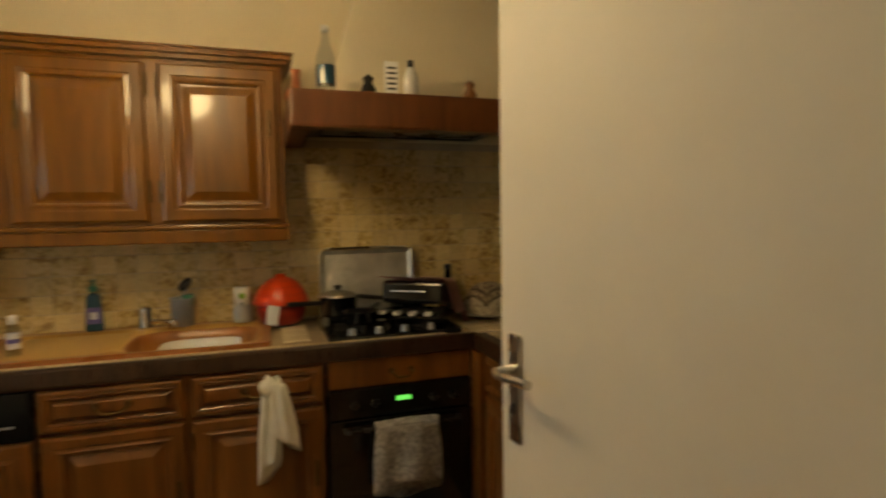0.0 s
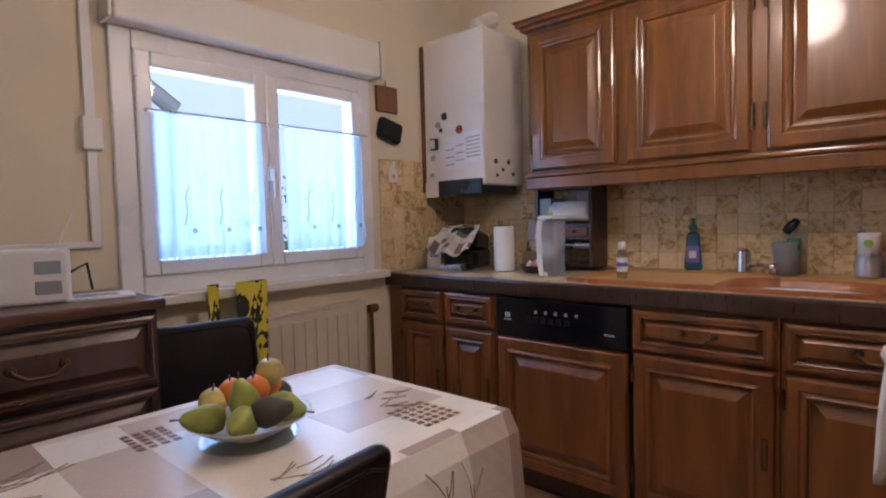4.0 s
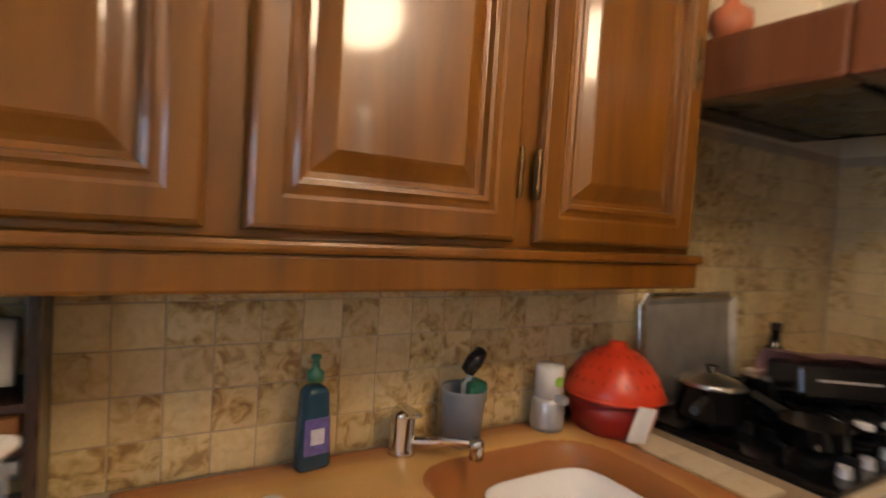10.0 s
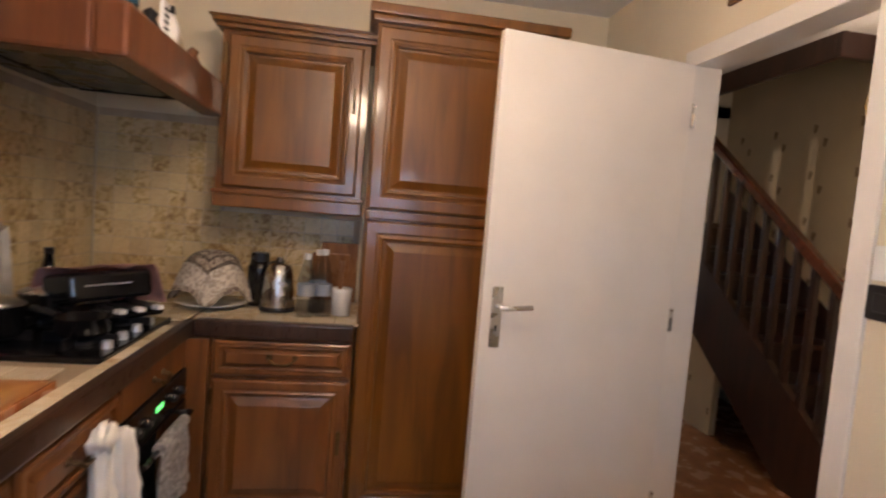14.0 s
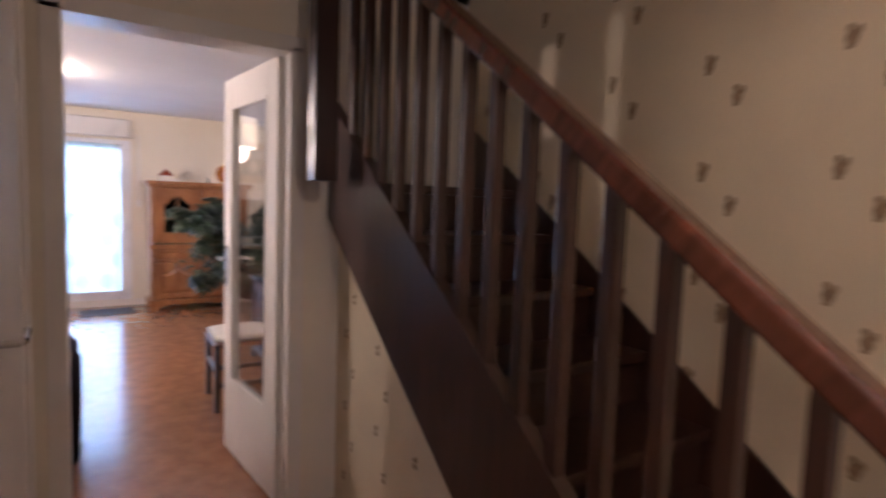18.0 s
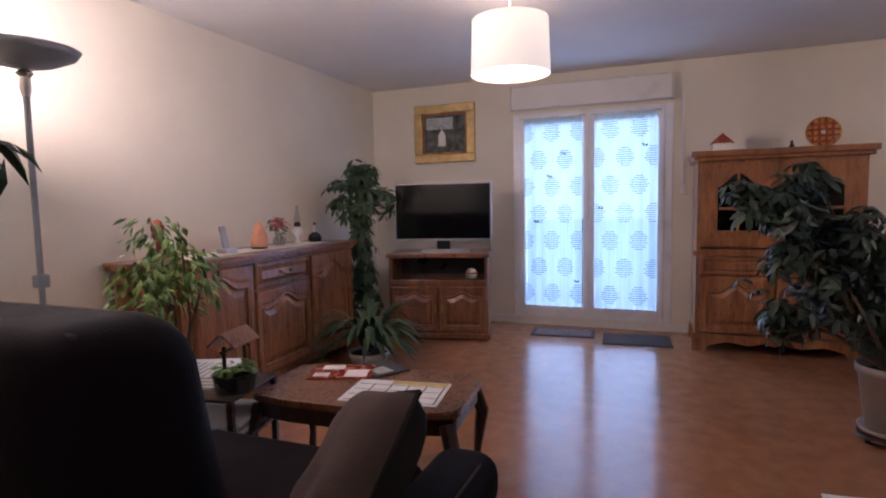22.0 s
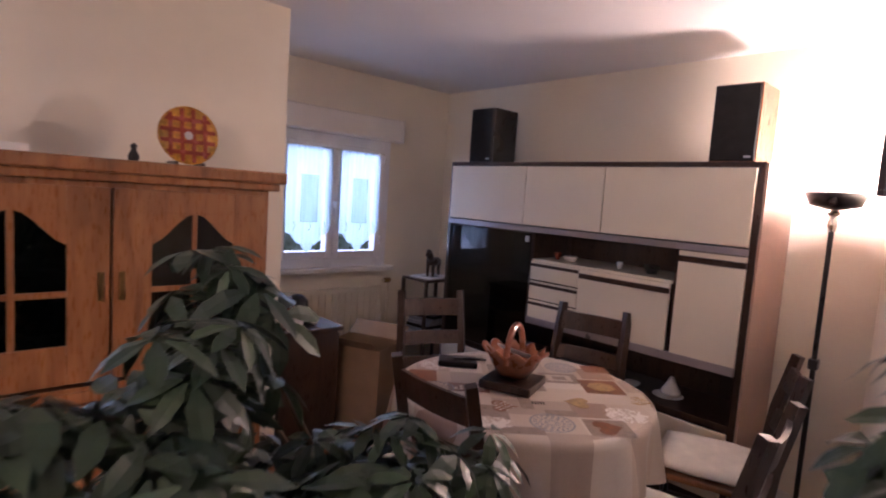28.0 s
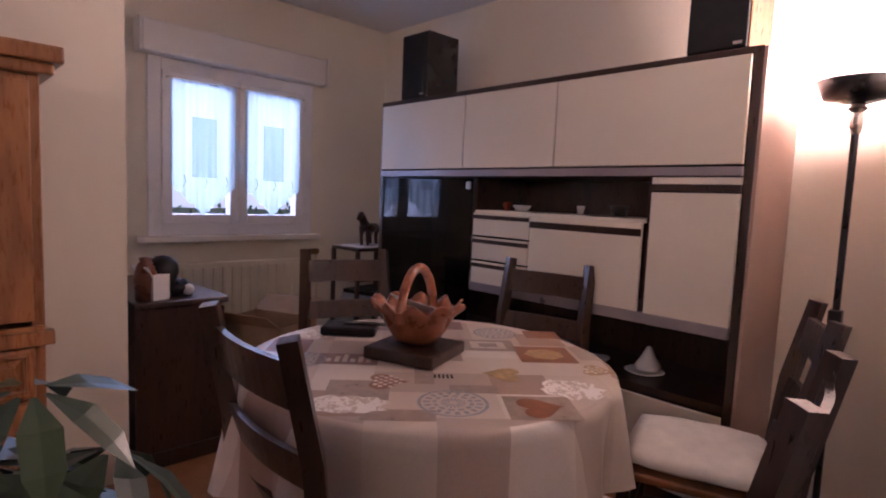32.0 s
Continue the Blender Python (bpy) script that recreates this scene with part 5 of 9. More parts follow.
part("cornice", boxes([(-0.02, -0.03, 2.14, 0.80, 0.555, 2.165), (-0.035, -0.05, 2.165, 0.80, 0.555, 2.205)], 0.006), oak_kitchen, tc, "moulded oak cornice")
part("cabinet_door", stand(panel(0.79, 0.74, 0.022, 0.08), Matrix.Translation((0.005, 0, 1.385))), oak_kitchen, tc)
part("cabinet_door", stand(panel(0.79, 1.24, 0.022, 0.08), Matrix.Translation((0.005, 0, 0.10))), oak_kitchen, tc)
escutcheon(tc, 0.05, 1.72)
part("middle_rail", box(0, -0.026, 1.345, 0.80, 0.002, 1.38, 0.006), oak_kitchen, tc)

# hood: wooden beam ledge round a plastered chimney
hd_ = thing("cooker_hood", 0.08, 1.37, 1.72, 0, "rustic cooker hood with a red-brown wooden beam and plaster chimney", "cooker hood")
part("beam", boxes([(0, 0, 0, 0.965, 0.085, 0.14), (0, 0.085, 0, 0.085, 0.655, 0.14)], 0.012), beam_wood, hd_, "rough red-brown wooden beam")
part("shelf", box(0.085, 0.085, 0.10, 0.965, 0.655, 0.135), beam_wood, hd_)
# Underside and filter plate are plain black.
part("underside", box(0.085, 0.085, 0.055, 0.965, 0.655, 0.075), black, hd_, "black underside")
flt = part("filter", box(0.15, 0.17, 0.045, 0.88, 0.52, 0.055, 0.003), black, hd_, "dark filter plate")
part("filter_rim", tube([(0.15, 0.17, 0.045), (0.88, 0.17, 0.045), (0.88, 0.52, 0.045), (0.15, 0.52, 0.045), (0.15, 0.17, 0.045)], 0.007, 6), iron, flt)
bm = bmesh.new()
lo = [bm.verts.new(p) for p in ((0.15, 0.20, 0.135), (1.33, 0.20, 0.135), (1.33, 0.655, 0.135), (0.15, 0.655, 0.135))]
hi = [bm.verts.new(p) for p in ((0.36, 0.42, 0.775), (1.33, 0.42, 0.775), (1.33, 0.655, 0.775), (0.36, 0.655, 0.775))]
bm.faces.new(hi)
bm.faces.new(lo[::-1])
for k in range(4):
    bm.faces.new((lo[k], lo[(k + 1) % 4], hi[(k + 1) % 4], hi[k]))
part("chimney", bm, wall_cream, hd_, "cream plastered sloping chimney")


def bottle(name, x, y, z, prof, mat_, cap_prof, cap_mat, label, category="bottle", n=20):
    e = thing(name, x, y, z, 0, label, category)
    part("body", lathe(prof, n), mat_, e, smooth=True)
    if cap_prof:
        part("cap", lathe(cap_prof, 14), cap_mat, e, smooth=True)
    return e


e = bottle("glass_bottle", 0.22, 1.44, 1.86, [(0.034, 0), (0.036, 0.01), (0.036, 0.13), (0.018, 0.18), (0.013, 0.23)], bottle_glass, [(0.015, 0.23), (0.015, 0.25), (0.0, 0.25)], white_plastic, "clear bottle with blue label on the hood ledge")
part("label", lathe([(0.0365, 0.03), (0.0365, 0.10)], 20), blue_liquid, e, "blue paper label")
bottle("small_bottle", 0.55, 1.43, 1.86, [(0.028, 0), (0.030, 0.07), (0.02, 0.10), (0.011, 0.115)], porcelain, [(0.013, 0.115), (0.013, 0.14), (0.0, 0.14)], black, "small pale bottle with dark stopper on the hood ledge")
bottle("terracotta_flask", 0.125, 1.72, 1.86, [(0.03, 0), (0.048, 0.03), (0.045, 0.06), (0.018, 0.08), (0.014, 0.13), (0.022, 0.15)], terracotta, None, None, "little round terracotta flask on the hood ledge", "ornament")
for x, lab in ((0.38, "small dark metal ornament on the hood ledge"), (0.80, "little brown figurine shape on the hood ledge")):
    e = thing("ornament", x, 1.43, 1.86, 20, lab, "ornament")
    part("figure", lathe([(0.028, 0), (0.03, 0.02), (0.016, 0.045), (0.022, 0.062), (0.0, 0.08)], 12), oak_lower if x > 0.5 else iron, e, smooth=True)
    part("foot", lathe([(0.032, 0), (0.032, 0.006), (0.0, 0.006)], 12), oak_lower, e)
e = thing("thermometer_board", 0.47, 1.415, 1.86, 0, "small white board with dark rows standing on the ledge", "ornament")
part("board", box(-0.028, 0, 0, 0.028, 0.012, 0.13, 0.002), white_plastic, e)
for k in range(5):
    part("row", box(-0.018, -0.002, 0.02 + k * 0.02, 0.018, 0, 0.028 + k * 0.02), ink, e)

# boiler with papers and magnets
bo = thing("wall_boiler", -2.025, 1.68, 1.33, 0, "white wall-hung gas boiler covered with notes and magnets", "boiler")
part("case", soft_box(0, 0, 0.0, 0.405, 0.345, 0.78, 0.012), white_paint, bo)
part("side_return", box(-0.018, -0.006, -0.02, 0.0, 0.345, 0.76, 0.003), oak_lower, bo)
part("control_strip", soft_box(0.10, -0.014, -0.045, 0.39, 0.30, 0.035, 0.008), black, bo, "dark control strip")
part("flap_left", box(0.0, -0.004, -0.05, 0.095, 0.0, 0.03, 0.002), white_paint, bo)
part("calendar", stand(box(0, -0.006, 0, 0.155, -0.002, 0.17), pose(0.15, -0.004, 0.085, 0, -3, 0)), paper, bo, "white printed calendar sheet")
part("note", stand(box(0, -0.012, 0, 0.12, -0.009, 0.16), pose(0.29, -0.004, 0.11, 0, -3, 0)), paper, bo, "white note overhanging the corner")
for k in range(6):
    part("print_line", stand(box(0, -0.0135, 0, 0.09, -0.0125, 0.006), pose(0.30, -0.004, 0.14 + k * 0.019, 0, -3, 0)), paper_grey, bo)
    part("print_line", stand(box(0, -0.0075, 0, 0.055, -0.0065, 0.006), pose(0.16 + 0.07 * (k % 2), -0.004, 0.11 + k * 0.019, 0, -3, 0)), paper_grey, bo)
for x, z, r, mt in ((0.10, 0.33, 0.018, paper_grey), (0.145, 0.37, 0.02, ink), (0.12, 0.30, 0.012, ink), (0.06, 0.16, 0.016, paper_grey), (0.05, 0.07, 0.014, paper_grey), (0.245, 0.29, 0.022, glaze_red)):
    part("magnet", lathe([(r, 0), (r * 0.9, 0.005), (0.0, 0.006)], 9), mt, bo, m=pose(x, -0.001, z, 90, 0, 0))
part("thermostat", soft_box(0.055, -0.022, 0.20, 0.10, 0.0, 0.26, 0.004), ink, bo, "small framed black timer")
part("thermostat_face", box(0.062, -0.024, 0.208, 0.093, -0.0215, 0.252), paper, bo)
for y, z, r in ((0.09, 0.12, 0.014), (0.15, 0.08, 0.011), (0.20, 0.12, 0.013), (0.24, 0.06, 0.011), (0.10, 0.05, 0.01)):
    part("magnet", lathe([(r, 0), (r * 0.9, 0.005), (0.0, 0.006)], 8), oak_lower, bo, m=pose(0.406, y, z, 0, 90, 0))
part("flue", tube([(0.22, 0.2, 0.78), (0.22, 0.2, 0.86), (0.22, 0.34, 0.93)], 0.045, 14), white_paint, bo)

# spice rack with paper roll
sr = thing("spice_rack", -1.45, 1.86, 0.92, 0, "dark wooden wall rack with paper roll, jars and small drawers", "wall rack")
part("side", box(0, 0, 0, 0.018, 0.16, 0.40, 0.003), dark_wood, sr)
part("side", box(0.29, 0, 0, 0.308, 0.16, 0.40, 0.003), dark_wood, sr)
for z in (0.0, 0.13, 0.19, 0.37):
    part("shelf", box(0.018, 0.005, z, 0.29, 0.16, z + 0.012), dark_wood, sr)
part("paper_roll", stand(lathe([(0.02, 0), (0.048, 0.001), (0.048, 0.20), (0.02, 0.201)], 24), pose(0.075, 0.05, 0.265, 0, 90, 0)), paper, sr, "white kitchen paper roll", True)
part("foil_roll", stand(lathe([(0.018, 0), (0.018, 0.26)], 14), pose(0.022, 0.05, 0.10, 0, 90, 0)), steel, sr)
for k in range(2):
    d = part("small_drawer", box(0.022 + k * 0.135, -0.006, 0.145, 0.15 + k * 0.135, 0.14, 0.188, 0.003), oak_lower, sr)
    part("knob", lathe([(0.008, 0), (0.004, 0.01), (0.009, 0.016), (0.0, 0.02)], 8), dark_wood, d, m=pose(0.085 + k * 0.135, -0.006, 0.167, 90, 0, 0))
part("box_insert", box(0.022, 0.01, 0.21, 0.085, 0.14, 0.33, 0.004), grey_plastic, sr)
for k in range(5):
    e = thing("spice_jar", -1.42 + k * 0.058, 1.93, 1.302 - 0.01, 0, "small glass spice jar with a pale lid on the rack", "jar", "spice jars")
    part("jar", lathe([(0.02, 0), (0.021, 0.045), (0.016, 0.05)], 14), bottle_glass, e, smooth=True)
    part("lid", lathe([(0.018, 0.05), (0.018, 0.065), (0.0, 0.066)], 14), white_plastic, e)

# ---- kitchen: loose things on the worktop ----
WZ = 0.904
e = thing("water_filter_jug", -1.20, 1.60, WZ, 70, "tall clear water filter jug with white handle and lime-green button", "jug")
bm = soft_box(-0.038, -0.048, 0, 0.045, 0.048, 0.245, 0.02)
for v in bm.verts:
    v.co.x, v.co.y = v.co.x * (0.88 + 0.55 * v.co.z), v.co.y * (0.88 + 0.4 * v.co.z)
    v.co.z -= 0.10 * max(0, -v.co.x) * (v.co.z > 0.2)
part("jug", bm, frosted, e, "cloudy clear plastic body", True)
part("water", soft_box(-0.028, -0.036, 0.006, 0.036, 0.036, 0.085, 0.012), bottle_glass, e, smooth=True)
part("funnel", lathe([(0.020, 0.075), (0.026, 0.08), (0.028, 0.12), (0.033, 0.125), (0.033, 0.14), (0, 0.14)], 24), white_plastic, e, smooth=True)
part("lid", soft_box(-0.045, -0.05, 0.246, 0.052, 0.05, 0.262, 0.008), white_plastic, e)
part("button", soft_box(-0.035, -0.014, 0.262, -0.005, 0.014, 0.276, 0.004), green_plastic, e, "lime-green button")
part("handle", tube([(-0.043, 0, 0.25), (-0.068, 0, 0.238), (-0.076, 0, 0.18), (-0.070, 0, 0.06), (-0.062, 0, 0.012), (-0.038, 0, 0.006)], 0.012, 10), white_plastic, e)
e = thing("fruit_tray", -1.335, 1.71, WZ, 8, "small wicker tray with a yellow apple and garlic", "tray")
part("tray", lathe([(0.075, 0), (0.092, 0.03), (0.095, 0.034), (0.088, 0.03), (0.07, 0.008), (0, 0.008)], 24), dark_wood, e)
part("apple", lathe([(0, 0.0), (0.02, 0.004), (0.034, 0.022), (0.036, 0.038), (0.028, 0.058), (0, 0.064)], 16, None, 0.035, -0.01), apple_skin, e, smooth=True, m=pose(0, 0, 0.01))
for k, (x, y) in enumerate(((-0.04, -0.02), (-0.01, -0.045), (-0.03, 0.03))):
    part("garlic", lathe([(0, 0.0), (0.016, 0.004), (0.022, 0.018), (0.012, 0.034), (0.003, 0.045), (0, 0.046)], 10, None, x, y), (porcelain, salmon, porcelain)[k], e, smooth=True, m=pose(0, 0, 0.01))
e = bottle("sanitizer_bottle", -0.89, 1.61, 0.905, [(0.019, 0), (0.021, 0.01), (0.021, 0.095), (0.012, 0.118)], bottle_glass, [(0.014, 0.118), (0.014, 0.148), (0.0, 0.149)], white_plastic, "small clear gel bottle with white cap on the drainer")
part("label", lathe([(0.0213, 0.03), (0.0213, 0.085)], 20), pale_label, e, "white and violet label")
part("label_band", lathe([(0.0216, 0.05), (0.0216, 0.066)], 20), label_violet, e)
e = thing("dish_soap_bottle", -0.725, 1.955, 0.915, 8, "flat blue dish soap bottle with green cap and violet label", "bottle")
bm = soft_box(-0.036, -0.02, 0, 0.036, 0.02, 0.165, 0.014)
for v in bm.verts:
    k = max(0.0, v.co.z - 0.115) / 0.05
    v.co.x *= 1 - 0.55 * k * k
part("body", bm, blue_liquid, e, "blue liquid in a clear body", True)
part("shoulder", lathe([(0.015, 0.158), (0.014, 0.175), (0, 0.175)], 14), bottle_glass, e, smooth=True)
part("cap", lathe([(0.017, 0.172), (0.017, 0.19), (0.008, 0.196), (0.007, 0.214), (0.011, 0.216), (0.009, 0.222), (0, 0.223)], 14), teal_plastic, e, "green flip cap", True)
part("label", soft_box(-0.026, -0.0215, 0.035, 0.026, -0.019, 0.105, 0.001), label_violet, e, "violet label")
part("label_spot", soft_box(-0.014, -0.0225, 0.055, 0.014, -0.021, 0.085, 0.001), pale_label, e)
e = thing("brush_holder", -0.38, 1.955, 0.915, 0, "grey cup holding a black washing-up brush and sponge", "holder")
part("cup", lathe([(0.042, 0), (0.05, 0.12), (0.054, 0.125), (0.047, 0.12), (0.04, 0.01), (0, 0.01)], 20), grey_plastic, e, smooth=True)
part("brush_handle", tube([(0.01, 0, 0.02), (0.0, 0, 0.13), (0.02, -0.01, 0.17)], 0.007, 8), silver, e, "grey handle")
part("brush_head", stand(lathe([(0.0, -0.035), (0.016, -0.03), (0.02, 0.0), (0.014, 0.03), (0.0, 0.035)], 12), pose(0.015, -0.012, 0.185, 0, 40, 0)), black, e, "black bristle head", True)
part("scourer", soft_box(0.0, -0.03, 0.09, 0.045, 0.02, 0.14, 0.008), teal_plastic, e)
e = thing("hand_soap_bottle", -0.13, 1.95, 0.915, 0, "white soap dispenser with grey base and green mark beside the sink", "soap dispenser")
part("base", lathe([(0.040, 0), (0.042, 0.01), (0.040, 0.065), (0.034, 0.08)], 22), silver, e, "grey plastic base", True)
part("body", lathe([(0.035, 0.075), (0.036, 0.145), (0.033, 0.158), (0, 0.160)], 22), porcelain, e, smooth=True)
part("mark", stand(lathe([(0.014, 0.0), (0.013, 0.002), (0, 0.002)], 14), pose(0, -0.0345, 0.122, 90, 0, 0)), green_plastic, e, "round green mark")
part("nozzle", soft_box(-0.012, -0.062, 0.072, 0.012, -0.030, 0.092, 0.005), silver, e)
e = thing("mixing_bowl", 0.04, 1.895, WZ, 0, "dark red plastic bowl under an upturned colander", "bowl")
part("bowl", lathe([(0.075, 0), (0.096, 0.012), (0.108, 0.05), (0.113, 0.094), (0.109, 0.094), (0.09, 0.02), (0, 0.012)], 32), dark_red, e, smooth=True)
part("rim", lathe([(0.113, 0.088), (0.119, 0.092), (0.113, 0.097)], 32), dark_red, e, smooth=True)
e = thing("colander", 0.04, 1.895, WZ + 0.097, 0, "orange-red plastic colander upturned on a bowl, with a white tag", "colander")
part("dome", lathe([(0.122, 0.0), (0.124, 0.006), (0.117, 0.028), (0.100, 0.062), (0.074, 0.092), (0.042, 0.112), (0.024, 0.118), (0.022, 0.130), (0.0, 0.132)], 40), red_plastic, e, smooth=True)
part("rim", lathe([(0.122, -0.002), (0.129, 0.002), (0.122, 0.008)], 40), red_plastic, e, smooth=True)
for ring_r, ring_z, lean_, count in ((0.1105, 0.043, 28, 26), (0.0895, 0.0745, 44, 22), (0.060, 0.103, 58, 16)):
    for k in range(count):
        a = 2 * math.pi * k / count
        part("slot", box(-0.0016, -0.0006, -0.006, 0.0016, 0.0006, 0.006), dark_red, e, m=pose(ring_r * math.cos(a), ring_r * math.sin(a), ring_z, 0, 0, math.degrees(a) + 90) @ pose(0, 0, 0, -lean_, 0, 0))
part("tag", stand(box(-0.026, -0.002, -0.085, 0.026, 0.002, 0.005, 0.001), pose(-0.035, -0.131, 0.0, 10, 10, -12)), paper, e, "white card tag")

# left end of the worktop
e = thing("coffee_machine", -1.80, 1.72, WZ, 15, "black capsule coffee machine half covered by a cloth", "coffee machine")
part("body", soft_box(-0.07, -0.12, 0, 0.10, 0.13, 0.10, 0.02), black_enamel, e)
part("head", stand(soft_box(-0.06, -0.10, 0, 0.09, 0.12, 0.11, 0.03), pose(0, 0.02, 0.09, -14, 0, 0)), black_enamel, e)
part("drip_tray", soft_box(-0.055, -0.19, 0, 0.065, -0.12, 0.03, 0.006), steel, e)
e = thing("tea_towel", -1.80, 1.70, WZ + 0.215, 15, "printed tea towel thrown over the coffee machine", "towel")
part("cloth", stand(cloth_strip(0.22, 0.24, 2, 0.012, seed=5), pose(0, 0.02, 0.01, -58, 0, 0)), check_cloth, e, smooth=True)
e = thing("recipe_card", -1.93, 1.62, WZ, 20, "white card leaning in the worktop corner", "card")
part("card", stand(box(-0.04, 0, 0, 0.04, 0.002, 0.17), pose(0, 0, 0, -12, 0, 0)), paper, e)
part("drawing", stand(box(-0.022, -0.002, 0.06, 0.022, -0.001, 0.13), pose(0, 0, 0, -12, 0, 0)), paper_grey, e)
e = thing("glass_jar", -1.62, 1.80, WZ, 0, "tall glass storage jar", "jar")
part("jar", lathe([(0.05, 0), (0.055, 0.02), (0.055, 0.17), (0.04, 0.19), (0.045, 0.205)], 20), bottle_glass, e, smooth=True)
part("contents", lathe([(0.045, 0.006), (0.048, 0.10), (0.0, 0.115)], 18), oak_honey, e)
part("lid", lathe([(0.046, 0.205), (0.046, 0.22), (0.012, 0.225), (0.014, 0.24), (0.0, 0.242)], 18), bottle_glass, e)
e = thing("paper_towel_roll", -1.53, 1.70, WZ, 0, "white kitchen paper roll standing on the worktop", "paper roll")
part("roll", lathe([(0.02, 0.0), (0.05, 0.0), (0.05, 0.215), (0.02, 0.215)], 24), paper, e, smooth=False)
part("core", lathe([(0.019, 0.001), (0.019, 0.214)], 14), cardboard, e)
e = thing("food_packet", -1.42, 1.83, WZ, 10, "crumpled food packets beside the rack", "food packet")
part("packet", stand(cushion(0.13, 0.15, 0.07, 8, 8, 0.5, 0.03), pose(0, 0, 0.075, 80, 0, 0)), check_cloth, e)
part("carton", box(-0.05, -0.075, 0, 0.06, -0.03, 0.09, 0.003), cardboard, e)
e = thing("cutting_sheet", -1.47, 1.985, WZ, 0, "pale board leaning against the wall tiles", "board")
part("board", stand(box(-0.12, 0, 0, 0.12, 0.008, 0.24, 0.003), pose(0, 0, 0, -7, 0, 0)), porcelain, e)
e = thing("socket_plug", -1.49, 2.028, 1.22, 0, "black plug in a round white wall socket", "socket")
part("socket", lathe([(0.04, 0), (0.038, 0.008), (0, 0.009)], 20), white_plastic, e, m=pose(0, 0, 0, 90, 0, 0))
part("plug", tube([(0, -0.008, 0), (0, -0.04, 0)], 0.016, 10), black, e)
part("cable", tube([(0, -0.04, 0), (-0.015, -0.05, -0.05), (-0.03, -0.03, -0.14), (-0.02, -0.02, -0.30)], 0.004, 6), black, e)
# right end: grill machine, dishes, bottles
e = thing("table_grill", 0.60, 1.61, 0.944, -35, "black table grill with white-capped pans standing on the hob", "grill")
part("base", soft_box(-0.15, -0.10, 0, 0.15, 0.12, 0.025, 0.010), black_enamel, e)
part("hood", stand(soft_box(-0.145, -0.05, 0, 0.145, 0.12, 0.10, 0.02), pose(0, 0, 0.055, -10, 0, 0)), black_enamel, e, "dark sloping heater hood")
part("front_trim", stand(box(-0.10, -0.054, 0.05, 0.06, -0.05, 0.056), pose(0, 0, 0.055, -10, 0, 0)), silver, e, "thin silver trim line")
for k in range(4):
    p = part("pan", box(-0.13 + k * 0.068, -0.11, 0.03, -0.074 + k * 0.068, 0.05, 0.038, 0.002), black, e)
    part("pan_grip", soft_box(-0.115 + k * 0.068, -0.145, 0.028, -0.089 + k * 0.068, -0.108, 0.044, 0.004), white_plastic, p, "white heatproof grip")
for sx in (-1, 1):
    part("side_post", box(sx * 0.135 - 0.01, 0.06, 0.02, sx * 0.135 + 0.01, 0.10, 0.07), black, e)
e = thing("pink_cloth", 0.615, 1.63, 1.10, -35, "faded pink cloth draped over the grill", "cloth")
bm = bmesh.new()
nx, ny = 24, 16
grid = []
for i in range(nx + 1):
    row = []
    for j in range(ny + 1):
        u, v = -0.16 + 0.40 * i / nx, -0.07 + 0.26 * j / ny
        fall = max(0.0, u - 0.145) * 1.5 + max(0.0, v - 0.10) * 1.4
        row.append(bm.verts.new((min(u, 0.155) + max(0, u - 0.155) * 0.5, min(v, 0.12) + max(0, v - 0.12) * 0.4, 0.012 - 0.10 * v - fall + 0.008 * noise.noise(Vector((u * 16, v * 16, 4))))))
    grid.append(row)
for i in range(nx):
    for j in range(ny):
        bm.faces.new((grid[i][j], grid[i + 1][j], grid[i + 1][j + 1], grid[i][j + 1]))
bmesh.ops.solidify(bm, geom=bm.faces[:], thickness=0.004)
part("cloth", bm, pink_cloth, e, smooth=True)
e = thing("dark_bottle", 0.86, 1.93, WZ, 0, "short dark glass bottle in the worktop corner", "bottle")
part("body", lathe([(0.045, 0), (0.047, 0.12), (0.018, 0.165), (0.015, 0.21)], 18), black_glass, e, smooth=True)
part("cap", lathe([(0.018, 0.21), (0.018, 0.235), (0, 0.235)], 12), black, e)
def draped(half, r, h, lo, hi, seed):
    """The part of a square towel between two distances from its middle (as shares of its half width), thrown over a dome."""
    bm = bmesh.new()
    n_ = 40
    made = {}

    def at(i, j):
        if (i, j) not in made:
            u, v = (2 * i / n_ - 1) * half, (2 * j / n_ - 1) * half
            d, a = math.hypot(u, v), math.atan2(v, u)
            over = max(0.0, d - r)
            flat = min(d, r) + over * (0.30 + 0.12 * math.sin(4 * a + seed))
            z = h - 0.22 * h * (min(d, r) / r) ** 3 - over * 1.0
            wob = 0.008 * noise.noise(Vector((u * 18, v * 18, seed)))
            made[i, j] = bm.verts.new((flat * math.cos(a), flat * math.sin(a), max(0.024 + 0.2 * wob, z + wob)))
        return made[i, j]

    for i in range(n_):
        for j in range(n_):
            edge = max(abs(2 * (i + 0.5) / n_ - 1), abs(2 * (j + 0.5) / n_ - 1))
            if lo <= edge < hi:
                bm.faces.new((at(i, j), at(i + 1, j), at(i + 1, j + 1), at(i, j + 1)))
    return bm


